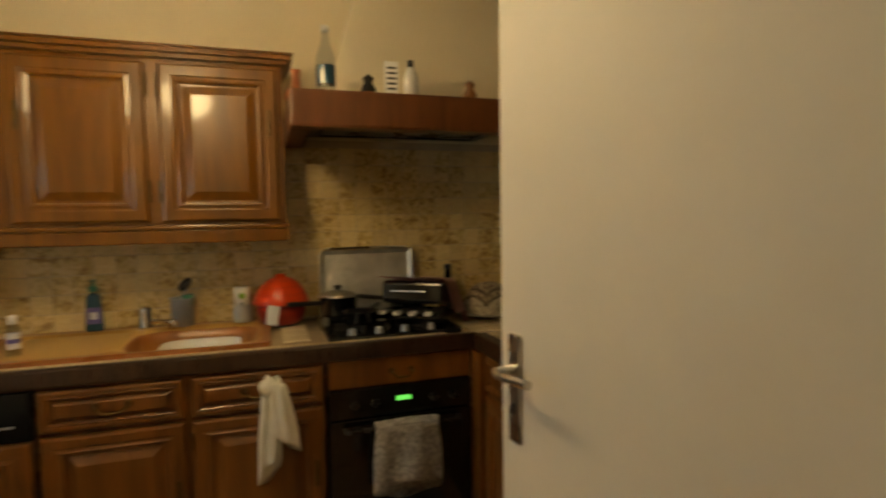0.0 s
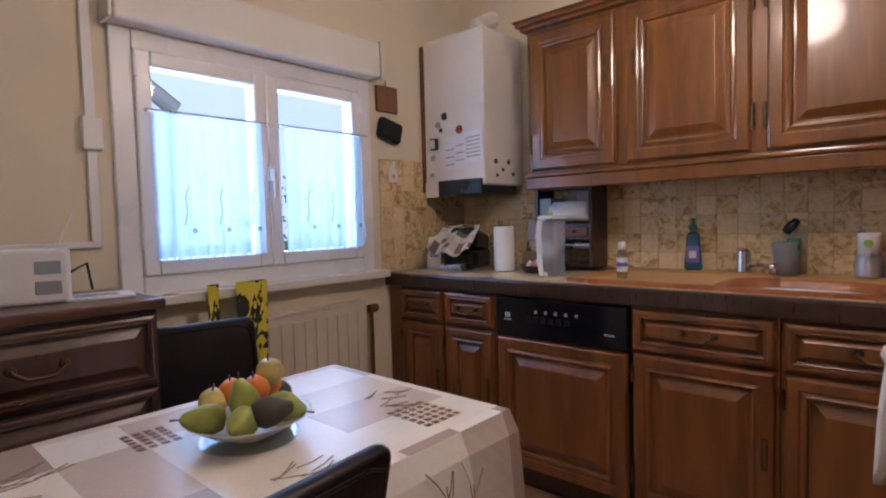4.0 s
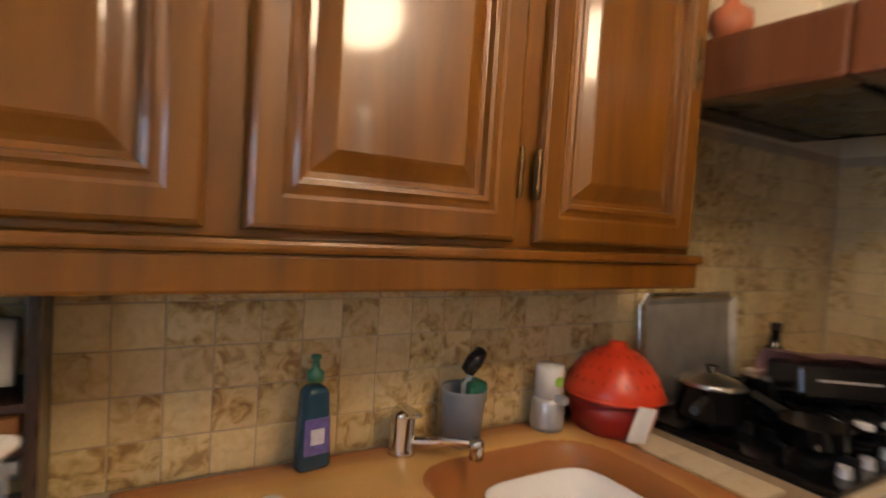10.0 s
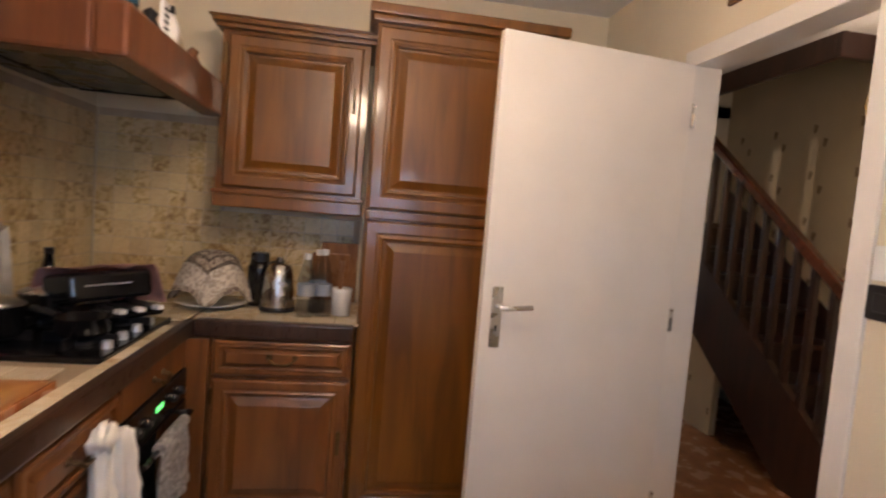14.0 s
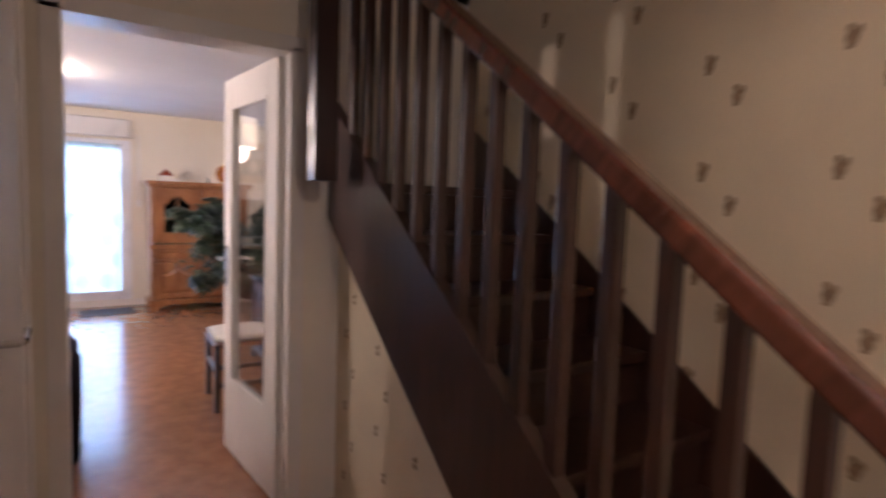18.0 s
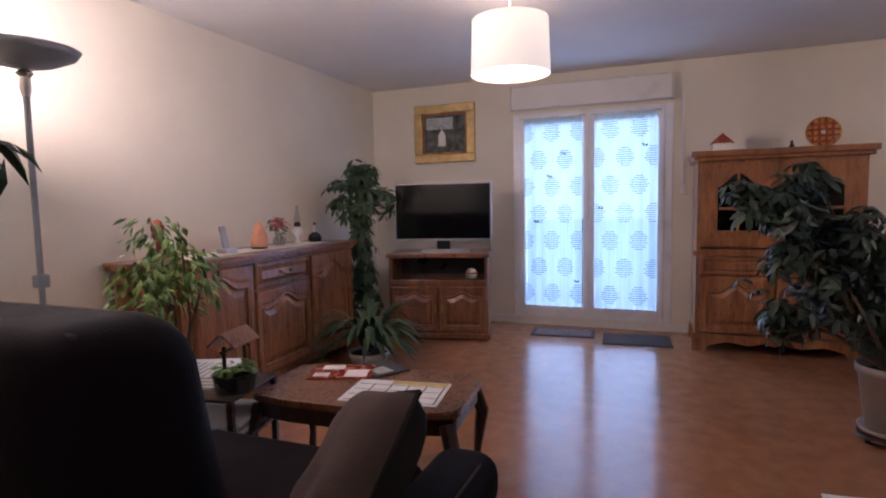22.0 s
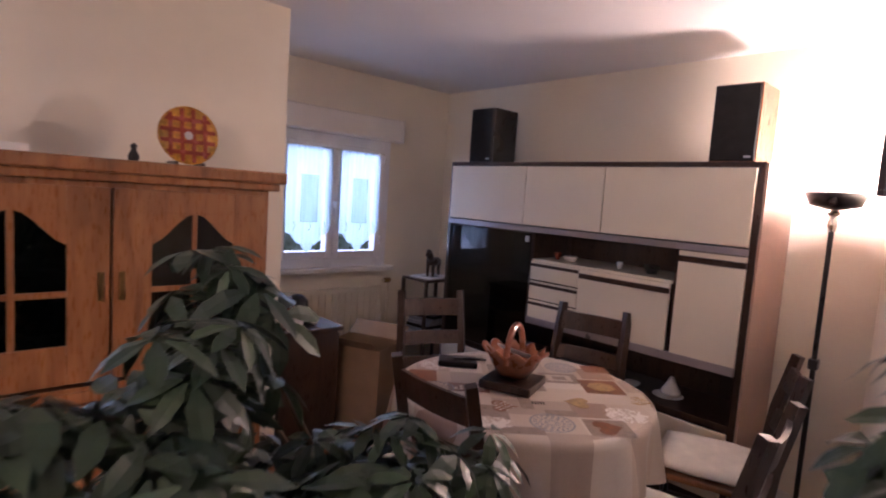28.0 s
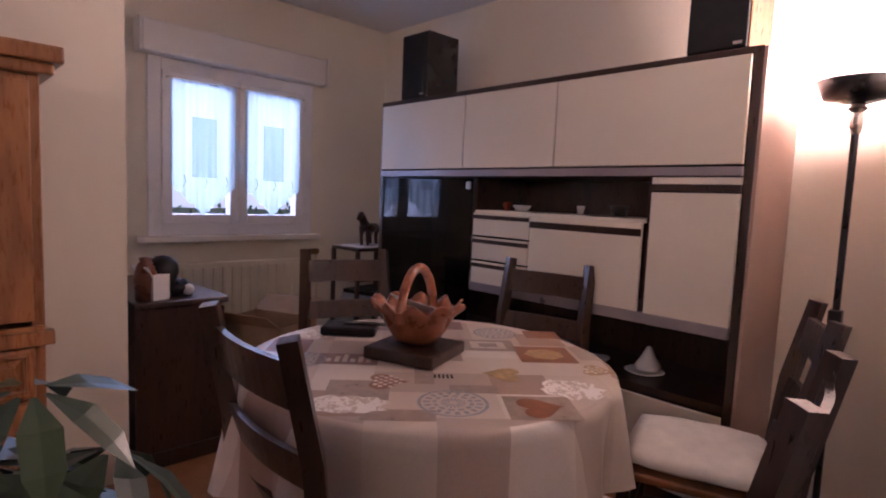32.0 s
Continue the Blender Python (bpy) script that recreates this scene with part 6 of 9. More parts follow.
for x, y, r, h, rz_, lab in ((0.985, 1.71, 0.085, 0.16, 20, "low basket covered by a patterned tea towel"), (1.08, 1.385, 0.115, 0.245, 50, "cake dome covered by a patterned tea towel")):
    e = thing("covered_dish", x, y, WZ, rz_, lab, "dish")
    part("plate", lathe([(0.08, 0), (0.145, 0.018), (0.15, 0.02), (0.08, 0.012), (0, 0.012)], 28), porcelain, e, "round pale plate", True)
    for k, (lo, hi, mt) in enumerate(((0.0, 0.28, towel_print), (0.28, 0.36, towel_dark), (0.36, 0.44, towel_print), (0.44, 0.52, towel_dark), (0.52, 0.90, towel_light), (0.90, 1.01, towel_print))):
        part("tea_towel" if k == 0 else "towel_band", draped(0.225, r, h, lo, hi, 3 if r > 0.09 else 5), mt, e, "brown and cream patterned tea towel" if k == 0 else "", True)
e = thing("kettle", 1.06, 1.10, WZ, 0, "brushed steel and black electric kettle", "kettle")
part("body", lathe([(0.07, 0), (0.072, 0.02), (0.06, 0.16), (0.05, 0.20), (0.0, 0.215)], 24), steel, e, smooth=True)
part("base", lathe([(0.078, 0), (0.078, 0.018), (0.07, 0.02)], 24), black, e)
part("handle", tube([(0.045, 0.03, 0.20), (0.09, 0.06, 0.19), (0.10, 0.065, 0.10), (0.066, 0.03, 0.04)], 0.014, 8), black, e)
part("lid_knob", lathe([(0.02, 0.212), (0.012, 0.235), (0, 0.236)], 12), black, e)
e = thing("thermos", 1.16, 1.20, WZ, 0, "black vacuum flask beside the kettle", "flask")
part("body", lathe([(0.05, 0), (0.052, 0.17), (0.04, 0.20)], 20), black_enamel, e, smooth=True)
part("cap", lathe([(0.042, 0.20), (0.04, 0.24), (0, 0.242)], 16), black, e)
for x, y, h in ((0.95, 0.97, 0.27), (0.98, 0.90, 0.29), (1.06, 0.93, 0.28)):
    e = thing("water_bottle", x, y, WZ, 0, "clear plastic water bottle with pale label", "bottle", "water bottles on the worktop")
    part("body", lathe([(0.036, 0), (0.038, 0.015), (0.036, 0.06), (0.038, 0.09), (0.036, 0.16), (0.02, h - 0.05), (0.013, h - 0.025)], 18), bottle_glass, e, smooth=True)
    part("cap", lathe([(0.015, h - 0.025), (0.015, h), (0, h)], 12), white_plastic, e)
    part("label", lathe([(0.0385, 0.09), (0.0385, 0.14)], 18), grey_plastic, e)
e = thing("utensil_crock", 1.02, 0.82, WZ, 0, "cream crock with wooden utensils", "utensil holder")
part("crock", lathe([(0.04, 0), (0.045, 0.10), (0.047, 0.12), (0.04, 0.12), (0.036, 0.01), (0, 0.01)], 18), porcelain, e, smooth=True)
for k in range(4):
    part("utensil", tube([(0.01 * (k - 1.5), 0.01, 0.02), (0.03 * (k - 1.5), 0.015 * (k % 2), 0.24)], 0.006, 6), oak_honey, e)
for y, h in ((0.80, 0.30), (0.84, 0.25)):
    e = thing("chopping_board", 1.365, y + 0.05, WZ, 90, "wooden chopping board leaning against the tiles", "chopping board", "chopping boards")
    part("board", stand(soft_box(-0.09, -0.008, 0, 0.09, 0.008, h, 0.004), pose(0, 0.0, 0, -6 if h > 0.27 else -12, 0, 0)), oak_honey, e)
    part("hole_rim", stand(lathe([(0.012, -0.009), (0.012, -0.0085), (0.0, -0.0085)], 10), pose(0, 0, h - 0.03, 90, 0, 0)), dark_wood, e)

# white cloth on the drawer handle
def bunched_cloth(w0, w1, drop, depth, slant, seed, n=26, rows=14):
    """A hanging end of a towel: gathered at the top, wide in the middle, falling to an oblique point."""
    bm = bmesh.new()
    prev = None
    for j in range(rows + 1):
        t = j / rows
        w_ = w0 + (w1 - w0) * math.sin(min(1, t * 1.5) * math.pi / 2)
        ring = []
        for k in range(n):
            a = 2 * math.pi * k / n
            fold = 1 + 0.45 * math.sin(5 * a + seed + 1.4 * t)
            x = 0.5 * w_ * math.cos(a) + slant * t
            y = 0.5 * depth * math.sin(a) * fold * (0.7 + 0.5 * t) + 0.008 * noise.noise(Vector((6 * math.cos(a), 5 * t, seed)))
            ring.append(bm.verts.new((x, y, -drop * t * (1 - 0.30 * t * (0.5 + 0.5 * math.cos(a + 0.4 + seed))))))
        if prev:
            for k in range(n):
                bm.faces.new((prev[k], prev[(k + 1) % n], ring[(k + 1) % n], ring[k]))
        else:
            bm.faces.new(ring[::-1])
        prev = ring
    bm.faces.new(prev)
    bmesh.ops.recalc_face_normals(bm, faces=bm.faces)
    return bm


e = thing("hanging_cloth", -0.02, 1.345, 0.775, 0, "white tea towel bunched through a drawer handle with two hanging ends", "towel")
part("long_end", bunched_cloth(0.06, 0.085, 0.37, 0.055, -0.012, 0.4), white_cloth, e, smooth=True)
part("short_end", bunched_cloth(0.05, 0.085, 0.26, 0.055, 0.03, 2.2), white_cloth, e, smooth=True, m=pose(0.028, -0.03, 0.012))
part("knot", cushion(0.085, 0.06, 0.055, 10, 10, 0.5, 0.04), white_cloth, e, smooth=True)

tw = thing("oven_towel", 0.485, FY - 0.065, 0.575, 0, "grey and white knitted tea towel over the oven handle", "towel")
part("front_fall", bunched_cloth(0.25, 0.28, 0.30, 0.045, 0.0, 1.1, 40, 12), grey_cloth, tw, "grey and white knit", True, m=pose(0, -0.012, 0))
part("fold", tube([(-0.125, 0.0, -0.002), (0.0, 0.0, 0.003), (0.125, 0.0, -0.002)], 0.021, 10), grey_cloth, tw)

# ---- kitchen: window side ----
rd = thing("radiator", -2.04, 0.12, 0.14, 90, "cream steel panel radiator under the kitchen window", "radiator")
part("panel", soft_box(0, -0.055, 0, 1.08, -0.03, 0.63, 0.006), rad_paint, rd)
for k in range(18):
    part("flute", soft_box(0.03 + k * 0.058, -0.062, 0.03, 0.06 + k * 0.058, -0.054, 0.60, 0.003), rad_paint, rd)
part("top_grille", box(0, -0.055, 0.632, 1.08, 0.0, 0.645, 0.002), rad_paint, rd)
part("bracket", box(0.2, -0.03, 0.1, 0.24, 0.0, 0.5), rad_paint, rd)
part("pipe", tube([(1.13, -0.03, -0.14), (1.13, -0.03, 0.60), (1.07, -0.04, 0.60)], 0.010, 8), brass, rd)
part("valve", stand(lathe([(0.02, 0), (0.022, 0.04), (0.016, 0.055), (0, 0.056)], 12), pose(1.10, -0.045, 0.60, 0, 90, 0)), brass, rd, "brown radiator valve")
for y, w_, d_, sd_ in ((0.585, 0.12, 0.35, 1), (0.43, 0.045, 0.30, 4)):
    e = thing("radiator_towel", -1.935, y, 0.945, 90, "yellow tea towel with black printed figures hanging on the radiator", "towel")
    part("cloth", cloth_strip(w_, d_, 1.0, 0.004, seed=sd_), yellow_cloth, e, smooth=True)
cv = thing("cable_cover", -2.05, 0.08, 0, 90, "white plastic cable trunking with a junction box", "cable trunking")
part("upright", box(0, -0.018, 1.12, 0.03, 0, 2.05, 0.003), white_plastic, cv)
part("lower_run", box(-0.42, -0.018, 1.10, 0.03, 0, 1.12, 0.003), white_plastic, cv)
part("junction_box", soft_box(-0.015, -0.035, 1.42, 0.045, 0, 1.53, 0.005), white_plastic, cv)
wbz = thing("wall_brush_set", -2.048, 1.42, 1.62, 90, "brown wooden crumb brush hanging from a carved board", "wall brush")
part("board", soft_box(-0.07, -0.02, 0.09, 0.07, 0, 0.22, 0.006), oak_lower, wbz)
part("brush", stand(soft_box(-0.075, -0.05, -0.055, 0.075, -0.005, 0.05, 0.02), pose(0, 0, 0, 0, 14, 0)), black_fabric, wbz, "dark bristles")
part("cord", tube([(0, -0.005, 0.22), (0, -0.005, 0.25)], 0.003, 6), ink, wbz)
og = thing("goose_ornament", -2.046, 1.45, 1.36, 90, "white painted wooden goose shape hanging on the wall", "ornament")
part("figure", stand(slab([(-0.03, 0), (0.03, 0), (0.038, 0.03), (0.026, 0.06), (0.016, 0.07), (0.018, 0.10), (0.006, 0.115), (-0.006, 0.10), (-0.018, 0.07), (-0.034, 0.045)], 0, 0.01, 0.002), pose(0, 0, 0, 90, 0, 0)), white_paint, og)
part("mark", stand(lathe([(0.012, 0), (0, 0.002)], 8), pose(0, -0.011, 0.03, 90, 0, 0)), salmon, og)

chest_wood = wood("chest_wood", (0.045, 0.018, 0.010), (0.10, 0.042, 0.022), 0.34, coat=0.35)
ch = thing("chest_of_drawers", -1.62, -0.455, 0, 90, "dark brown wooden chest of drawers with shaped fronts", "chest of drawers")
part("body", box(0.0, 0.0, 0.08, 0.57, 0.42, 0.93, 0.005), dark_wood, ch)
part("top", box(-0.015, -0.02, 0.93, 0.59, 0.425, 0.96, 0.008), chest_wood, ch, "brown overhanging top")
part("plinth", box(0.01, 0.01, 0.0, 0.56, 0.41, 0.08), dark_wood, ch)
for k in range(4):
    d = part("drawer_front", stand(panel(0.55, 0.195, 0.02, 0.025, gap=0.006), Matrix.Translation((0.01, 0, 0.10 + k * 0.207))), chest_wood, ch)
    bail(d, 0.28, 0.205 + k * 0.207, 0.11).location.y = -0.02
e = thing("white_radio", -1.83, -0.13, 0.96, 75, "white table radio with two dark dials on the chest", "radio")
part("case", soft_box(-0.09, -0.06, 0, 0.09, 0.06, 0.15, 0.012), white_plastic, e)
for z in (0.045, 0.10):
    part("dial", box(0.01, -0.063, z - 0.018, 0.07, -0.059, z + 0.018, 0.002), grey_plastic, e)
part("aerial", tube([(0.06, 0.03, 0.15), (0.10, 0.05, 0.25)], 0.003, 6), white_plastic, e)
part("cord", tube([(0.09, 0.02, 0.08), (0.13, 0.05, 0.10), (0.14, 0.06, 0.02)], 0.004, 6), black, e)
e = thing("newspaper", -1.80, 0.04, 0.96, 80, "folded white papers on the chest", "papers")
part("sheet", box(-0.10, -0.07, 0, 0.07, 0.06, 0.008, 0.001), paper, e)
part("print", box(-0.08, -0.05, 0.008, 0.03, 0.03, 0.0088), paper_grey, e)


def leather_chair(x, y, rz, label, top=0.86):
    """Dining chair with a tall upholstered back; it faces local -y."""
    e = thing("kitchen_chair", x, y, 0, rz, label, "chair", "kitchen chairs")
    part("seat", soft_box(-0.21, -0.40, 0.42, 0.21, 0.02, 0.49, 0.025), leather, e, smooth=True)
    bm = soft_box(-0.19, 0.0, 0.40, 0.19, 0.05, top, 0.024)
    for v in bm.verts:
        v.co.y += 0.10 * ((v.co.z - 0.4) / 0.47) ** 1.5 - 0.03 * (v.co.x / 0.21) ** 2 * 0
    b = part("backrest", bm, leather, e, smooth=True)
    rim = [(-0.172, 0.55), (-0.172, top - 0.06), (-0.16, top - 0.03), (-0.13, top - 0.018), (0.13, top - 0.018), (0.16, top - 0.03), (0.172, top - 0.06), (0.172, 0.55)]
    for off in (0.0, 0.05):
        part("seam", tube([(x_, off + 0.10 * ((z_ - 0.4) / 0.47) ** 1.5, z_) for x_, z_ in rim], 0.0035, 6), leather, b, "stitched rim")
    for sx in (-1, 1):
        part("leg", tube([(sx * 0.18, -0.37, 0.0), (sx * 0.18, -0.36, 0.43)], 0.02, 8), black, e)
        part("leg", tube([(sx * 0.18, 0.05, 0.0), (sx * 0.18, 0.02, 0.43)], 0.02, 8), black, e)
    return e


leather_chair(-0.66, -0.16, 275, "dark brown leather chair with a tall curved back at the table", 0.836)
leather_chair(-1.56, 0.21, 78, "dark brown leather chair between the table and the window")

# table with its oilcloth
tb = thing("kitchen_table", -0.955, 0.01, 0, 0, "wooden kitchen table hidden under an oilcloth", "table")
part("tabletop", box(-0.30, -0.43, 0.715, 0.30, 0.45, 0.742, 0.004), oak_lower, tb)
part("apron", boxes([(-0.28, -0.40, 0.63, 0.28, -0.38, 0.715), (-0.28, 0.40, 0.63, 0.28, 0.42, 0.715), (-0.28, -0.38, 0.63, -0.26, 0.40, 0.715), (0.26, -0.38, 0.63, 0.28, 0.40, 0.715)]), oak_lower, tb)
for sx in (-1, 1):
    for sy in (-1, 1):
        part("leg", box(sx * 0.27 - 0.03, 0.01 + sy * 0.385 - 0.03, 0, sx * 0.27 + 0.03, 0.01 + sy * 0.385 + 0.03, 0.715, 0.005), dark_wood, tb)


def tablecloth(hx, hy, drop, wave, n=18):
    """A cloth over a rectangular top: flat top, skirts with folds and pointed corners."""
    bm = bmesh.new()
    out, pts = [], []
    steps = [(-hx + 2 * hx * i / n, -hy) for i in range(n)] + [(hx, -hy + 2 * hy * i / n) for i in range(n)] + [(hx - 2 * hx * i / n, hy) for i in range(n)] + [(-hx, hy - 2 * hy * i / n) for i in range(n)]
    top = [bm.verts.new((x, y, 0)) for x, y in steps]
    bm.faces.new(top)
    prev = top
    rows = 6
    for j in range(1, rows + 1):
        t = j / rows
        ring = []
        for k, (x, y) in enumerate(steps):
            near = max(0, 1 - min(math.hypot(abs(x) - hx, abs(y) - hy), 0.16) / 0.16)
            nx_, ny_ = (math.copysign(1, x) if abs(abs(x) - hx) < 1e-6 else 0), (math.copysign(1, y) if abs(abs(y) - hy) < 1e-6 else 0)
            f = 0.012 + (0.05 * t + wave * t * (0.5 + 0.5 * math.sin(k * 0.9))) * (1 - 0.75 * near)
            ring.append(bm.verts.new((x + nx_ * f, y + ny_ * f, -drop * t * (1 + 0.18 * near) - 0.004 * (t > 0))))
        for k in range(len(steps)):
            bm.faces.new((prev[k], ring[k], ring[(k + 1) % len(steps)], prev[(k + 1) % len(steps)]))
        prev = ring
    bmesh.ops.recalc_face_normals(bm, faces=bm.faces)
    return bm


e = thing("oilcloth", -0.955, 0.02, 0.7465, 0, "patchwork-printed oilcloth in white, grey and brown on the kitchen table", "tablecloth")
part("cloth", tablecloth(0.31, 0.445, 0.23, 0.012), kitchen_cloth, e)
for i in range(6):
    for j in range(5):
        part("printed_check", box(0.12 + i * 0.022, 0.26 + j * 0.022, 0.0005, 0.134 + i * 0.022, 0.274 + j * 0.022, 0.0012), oak_lower, e)
for i in range(5):
    for j in range(4):
        part("printed_check", box(-0.20 + i * 0.022, -0.16 + j * 0.022, 0.0005, -0.186 + i * 0.022, -0.146 + j * 0.022, 0.0012), oak_lower, e)
rng = random.Random(77)
for cx, cy in ((-0.12, -0.33), (0.20, -0.02), (-0.20, 0.12), (0.05, 0.33)):
    for k in range(9):
        a, x, y = rng.uniform(0.9, 2.3), cx + rng.uniform(-0.05, 0.05), cy + rng.uniform(-0.05, 0.03)
        dx, dy = math.cos(a), math.sin(a)
        part("printed_twig", tube([(x, y, 0.001), (x + 0.03 * dx + 0.004 * dy, y + 0.03 * dy, 0.001), (x + 0.06 * dx, y + 0.06 * dy - 0.004 * dx, 0.001)], 0.0012, 4), cardboard, e)
for y0, high in ((-0.27, 0.15), (-0.21, 0.17), (-0.02, 0.12), (0.19, 0.15), (0.26, 0.13)):
    for k in range(8):
        y1, z1 = y0 + 0.01 * rng.uniform(-1, 1), -0.20 + high * (0 if k < 2 else k / 9)
        y2, z2 = y1 + rng.uniform(-0.045, 0.045), z1 + rng.uniform(0.03, 0.07 if k else high)
        part("printed_twig", tube([(0.327 - 0.225 * zz, yy, zz) for yy, zz in ((y1, z1), ((y1 + y2) / 2 + 0.004, (z1 + z2) / 2), (y2, z2))], 0.0013, 4), cardboard, e)

# fruit bowl
fb = thing("fruit_bowl", -0.955, 0.03, 0.748, 0, "shallow pale bowl heaped with pears, oranges and apples", "fruit bowl")
part("bowl", lathe([(0.037, 0), (0.04, 0.006), (0.082, 0.022), (0.116, 0.043), (0.118, 0.045), (0.112, 0.043), (0.075, 0.026), (0, 0.013)], 36), porcelain, fb, smooth=True)
part("doily", lathe([(0.095, 0.0), (0.095, 0.002), (0, 0.002)], 30), bottle_glass, fb)


def fruit(name, x, y, z, prof, mat_, rx, rz, label):
    x, y, z = x * 0.74, y * 0.74, z * 0.74
    prof = [(a * 0.76, b * 0.76) for a, b in prof]
    e = thing(name, -0.955 + x, 0.03 + y, 0.748 + z, 0, label, "fruit", "fruit in the bowl")
    e.matrix_basis = pose(-0.955 + x, 0.03 + y, 0.748 + z, rx, 0, rz)
    part("flesh", lathe(prof, 18), mat_, e, smooth=True)
    part("stalk", tube([(0, 0, prof[-1][1] - 0.004), (0.004, 0, prof[-1][1] + 0.014)], 0.002, 5), oak_lower, e)


PEAR = [(0, -0.05), (0.026, -0.044), (0.038, -0.02), (0.036, 0.005), (0.024, 0.03), (0.015, 0.05), (0, 0.06)]
BALL = [(0, -0.036), (0.02, -0.031), (0.034, -0.014), (0.037, 0.002), (0.03, 0.022), (0.014, 0.034), (0, 0.032)]
for x, y, z, rx, rz in ((0.09, -0.07, 0.075, 85, 40), (-0.02, -0.11, 0.072, 80, -20), (0.03, -0.03, 0.115, 20, 30), (0.10, 0.05, 0.085, 95, 110)):
    fruit("pear", x, y, z, PEAR, pear_green, rx, rz, "green pear in the fruit bowl")
for x, y, z in ((0.0, 0.02, 0.12), (-0.04, 0.08, 0.115), (-0.09, 0.0, 0.10)):
    fruit("orange", x, y, z, BALL, orange_skin, 10, 0, "small orange in the fruit bowl")
fruit("apple", -0.01, 0.07, 0.155, BALL, apple_skin, 8, 0, "yellow apple on top of the fruit bowl")
fruit("apple", -0.10, -0.05, 0.085, BALL, apple_skin, 12, 60, "yellow apple in the fruit bowl")
fruit("avocado", 0.11, 0.0, 0.09, PEAR, avocado, 88, 160, "dark ripe avocado in the fruit bowl")
fruit("avocado", -0.06, 0.11, 0.075, PEAR, avocado, 80, 20, "dark ripe avocado in the fruit bowl")

# ceiling lamp and the frame over the door
kl = thing("kitchen_pendant", -0.40, 0.81, 1.945, 0, "round lit opal glass pendant lamp on a cord", "ceiling lamp")
part("globe", lathe([(0.0, 0.0), (0.05, 0.006), (0.095, 0.03), (0.12, 0.07), (0.125, 0.11), (0.11, 0.16), (0.07, 0.20), (0.045, 0.215)], 32), lamp_globe, kl, "glowing opal glass", True)
part("ring", lathe([(0.05, 0.21), (0.052, 0.235), (0.02, 0.255)], 24), brass, kl)
part("cord", tube([(0, 0, 0.25), (0, 0, 0.535)], 0.004, 6), white_plastic, kl)
part("ceiling_rose", lathe([(0.0, 0.505), (0.045, 0.52), (0.05, 0.554)], 20), white_plastic, kl)
e = thing("framed_sign", 0.27, -0.474, 2.20, 180, "small framed picture above the kitchen door", "picture")
part("frame", boxes([(-0.12, -0.015, 0, 0.12, 0, 0.018), (-0.12, -0.015, 0.142, 0.12, 0, 0.16), (-0.12, -0.015, 0.018, -0.102, 0, 0.142), (0.102, -0.015, 0.018, 0.12, 0, 0.142)], 0.003), oak_lower, e)
part("sheet", box(-0.102, -0.006, 0.018, 0.102, -0.001, 0.142), paint_sky, e)
e = thing("floor_mat", 0.45, 1.10, 0.0, 0, "flat blue-grey kitchen floor mat", "mat")
part("mat", soft_box(-0.30, -0.22, 0.0, 0.33, 0.22, 0.009, 0.003), grey_plastic, e)

# ---- living room ----


def plant_pot(parent, r, h, mat_):
    part("pot", lathe([(r * 0.72, 0), (r * 0.75, 0.01), (r * 0.95, h - 0.03), (r, h - 0.028), (r, h), (r * 0.92, h), (r * 0.9, h - 0.04)], 28), mat_, parent, smooth=True)
    part("soil", lathe([(r * 0.92, h - 0.05), (r * 0.5, h - 0.04), (0, h - 0.035)], 20), soil, parent)


def stems(tips, base, radius=0.012, seed=0):
    rng_ = random.Random(seed)
    bm = bmesh.new()
    for t in tips:
        b, t = Vector(base) + Vector((rng_.uniform(-0.04, 0.04), rng_.uniform(-0.04, 0.04), 0)), Vector(t)
        mid = b.lerp(t, 0.5) + Vector((rng_.uniform(-0.05, 0.05), rng_.uniform(-0.05, 0.05), 0.04))
        tube([b, b.lerp(mid, 0.5), mid, mid.lerp(t, 0.6), t], radius, 6, bm, [radius, radius * 0.9, radius * 0.7, radius * 0.5, radius * 0.25])
    return bm


# the big ficus near the dining opening
fx = thing("umbrella_plant", 6.47, -2.15, 0, 0, "large bushy umbrella plant with fingered dark leaves in a cream pot", "plant")
part("dolly", lathe([(0.140, 0.03), (0.136, 0.035), (0.136, 0.05), (0, 0.05)], 24), dark_wood, fx, "round plant dolly")
for a in (0.5, 2.0, 3.6, 5.2):
    part("castor", lathe([(0.0, 0.0), (0.015, 0.005), (0.015, 0.028), (0.0, 0.03)], 10, None, 0.11 * math.cos(a), 0.11 * math.sin(a)), black, fx)
part("saucer", lathe([(0.10, 0.05), (0.128, 0.055), (0.136, 0.078), (0.130, 0.078), (0.115, 0.06), (0, 0.058)], 28), pot_cream, fx, smooth=True)
part("pot", lathe([(0.096, 0.06), (0.102, 0.065), (0.140, 0.345), (0.151, 0.347), (0.153, 0.385), (0.141, 0.385), (0.135, 0.345)], 32), pot_cream, fx, smooth=True)
part("soil", lathe([(0.137, 0.345), (0.07, 0.355), (0, 0.36)], 20), soil, fx)


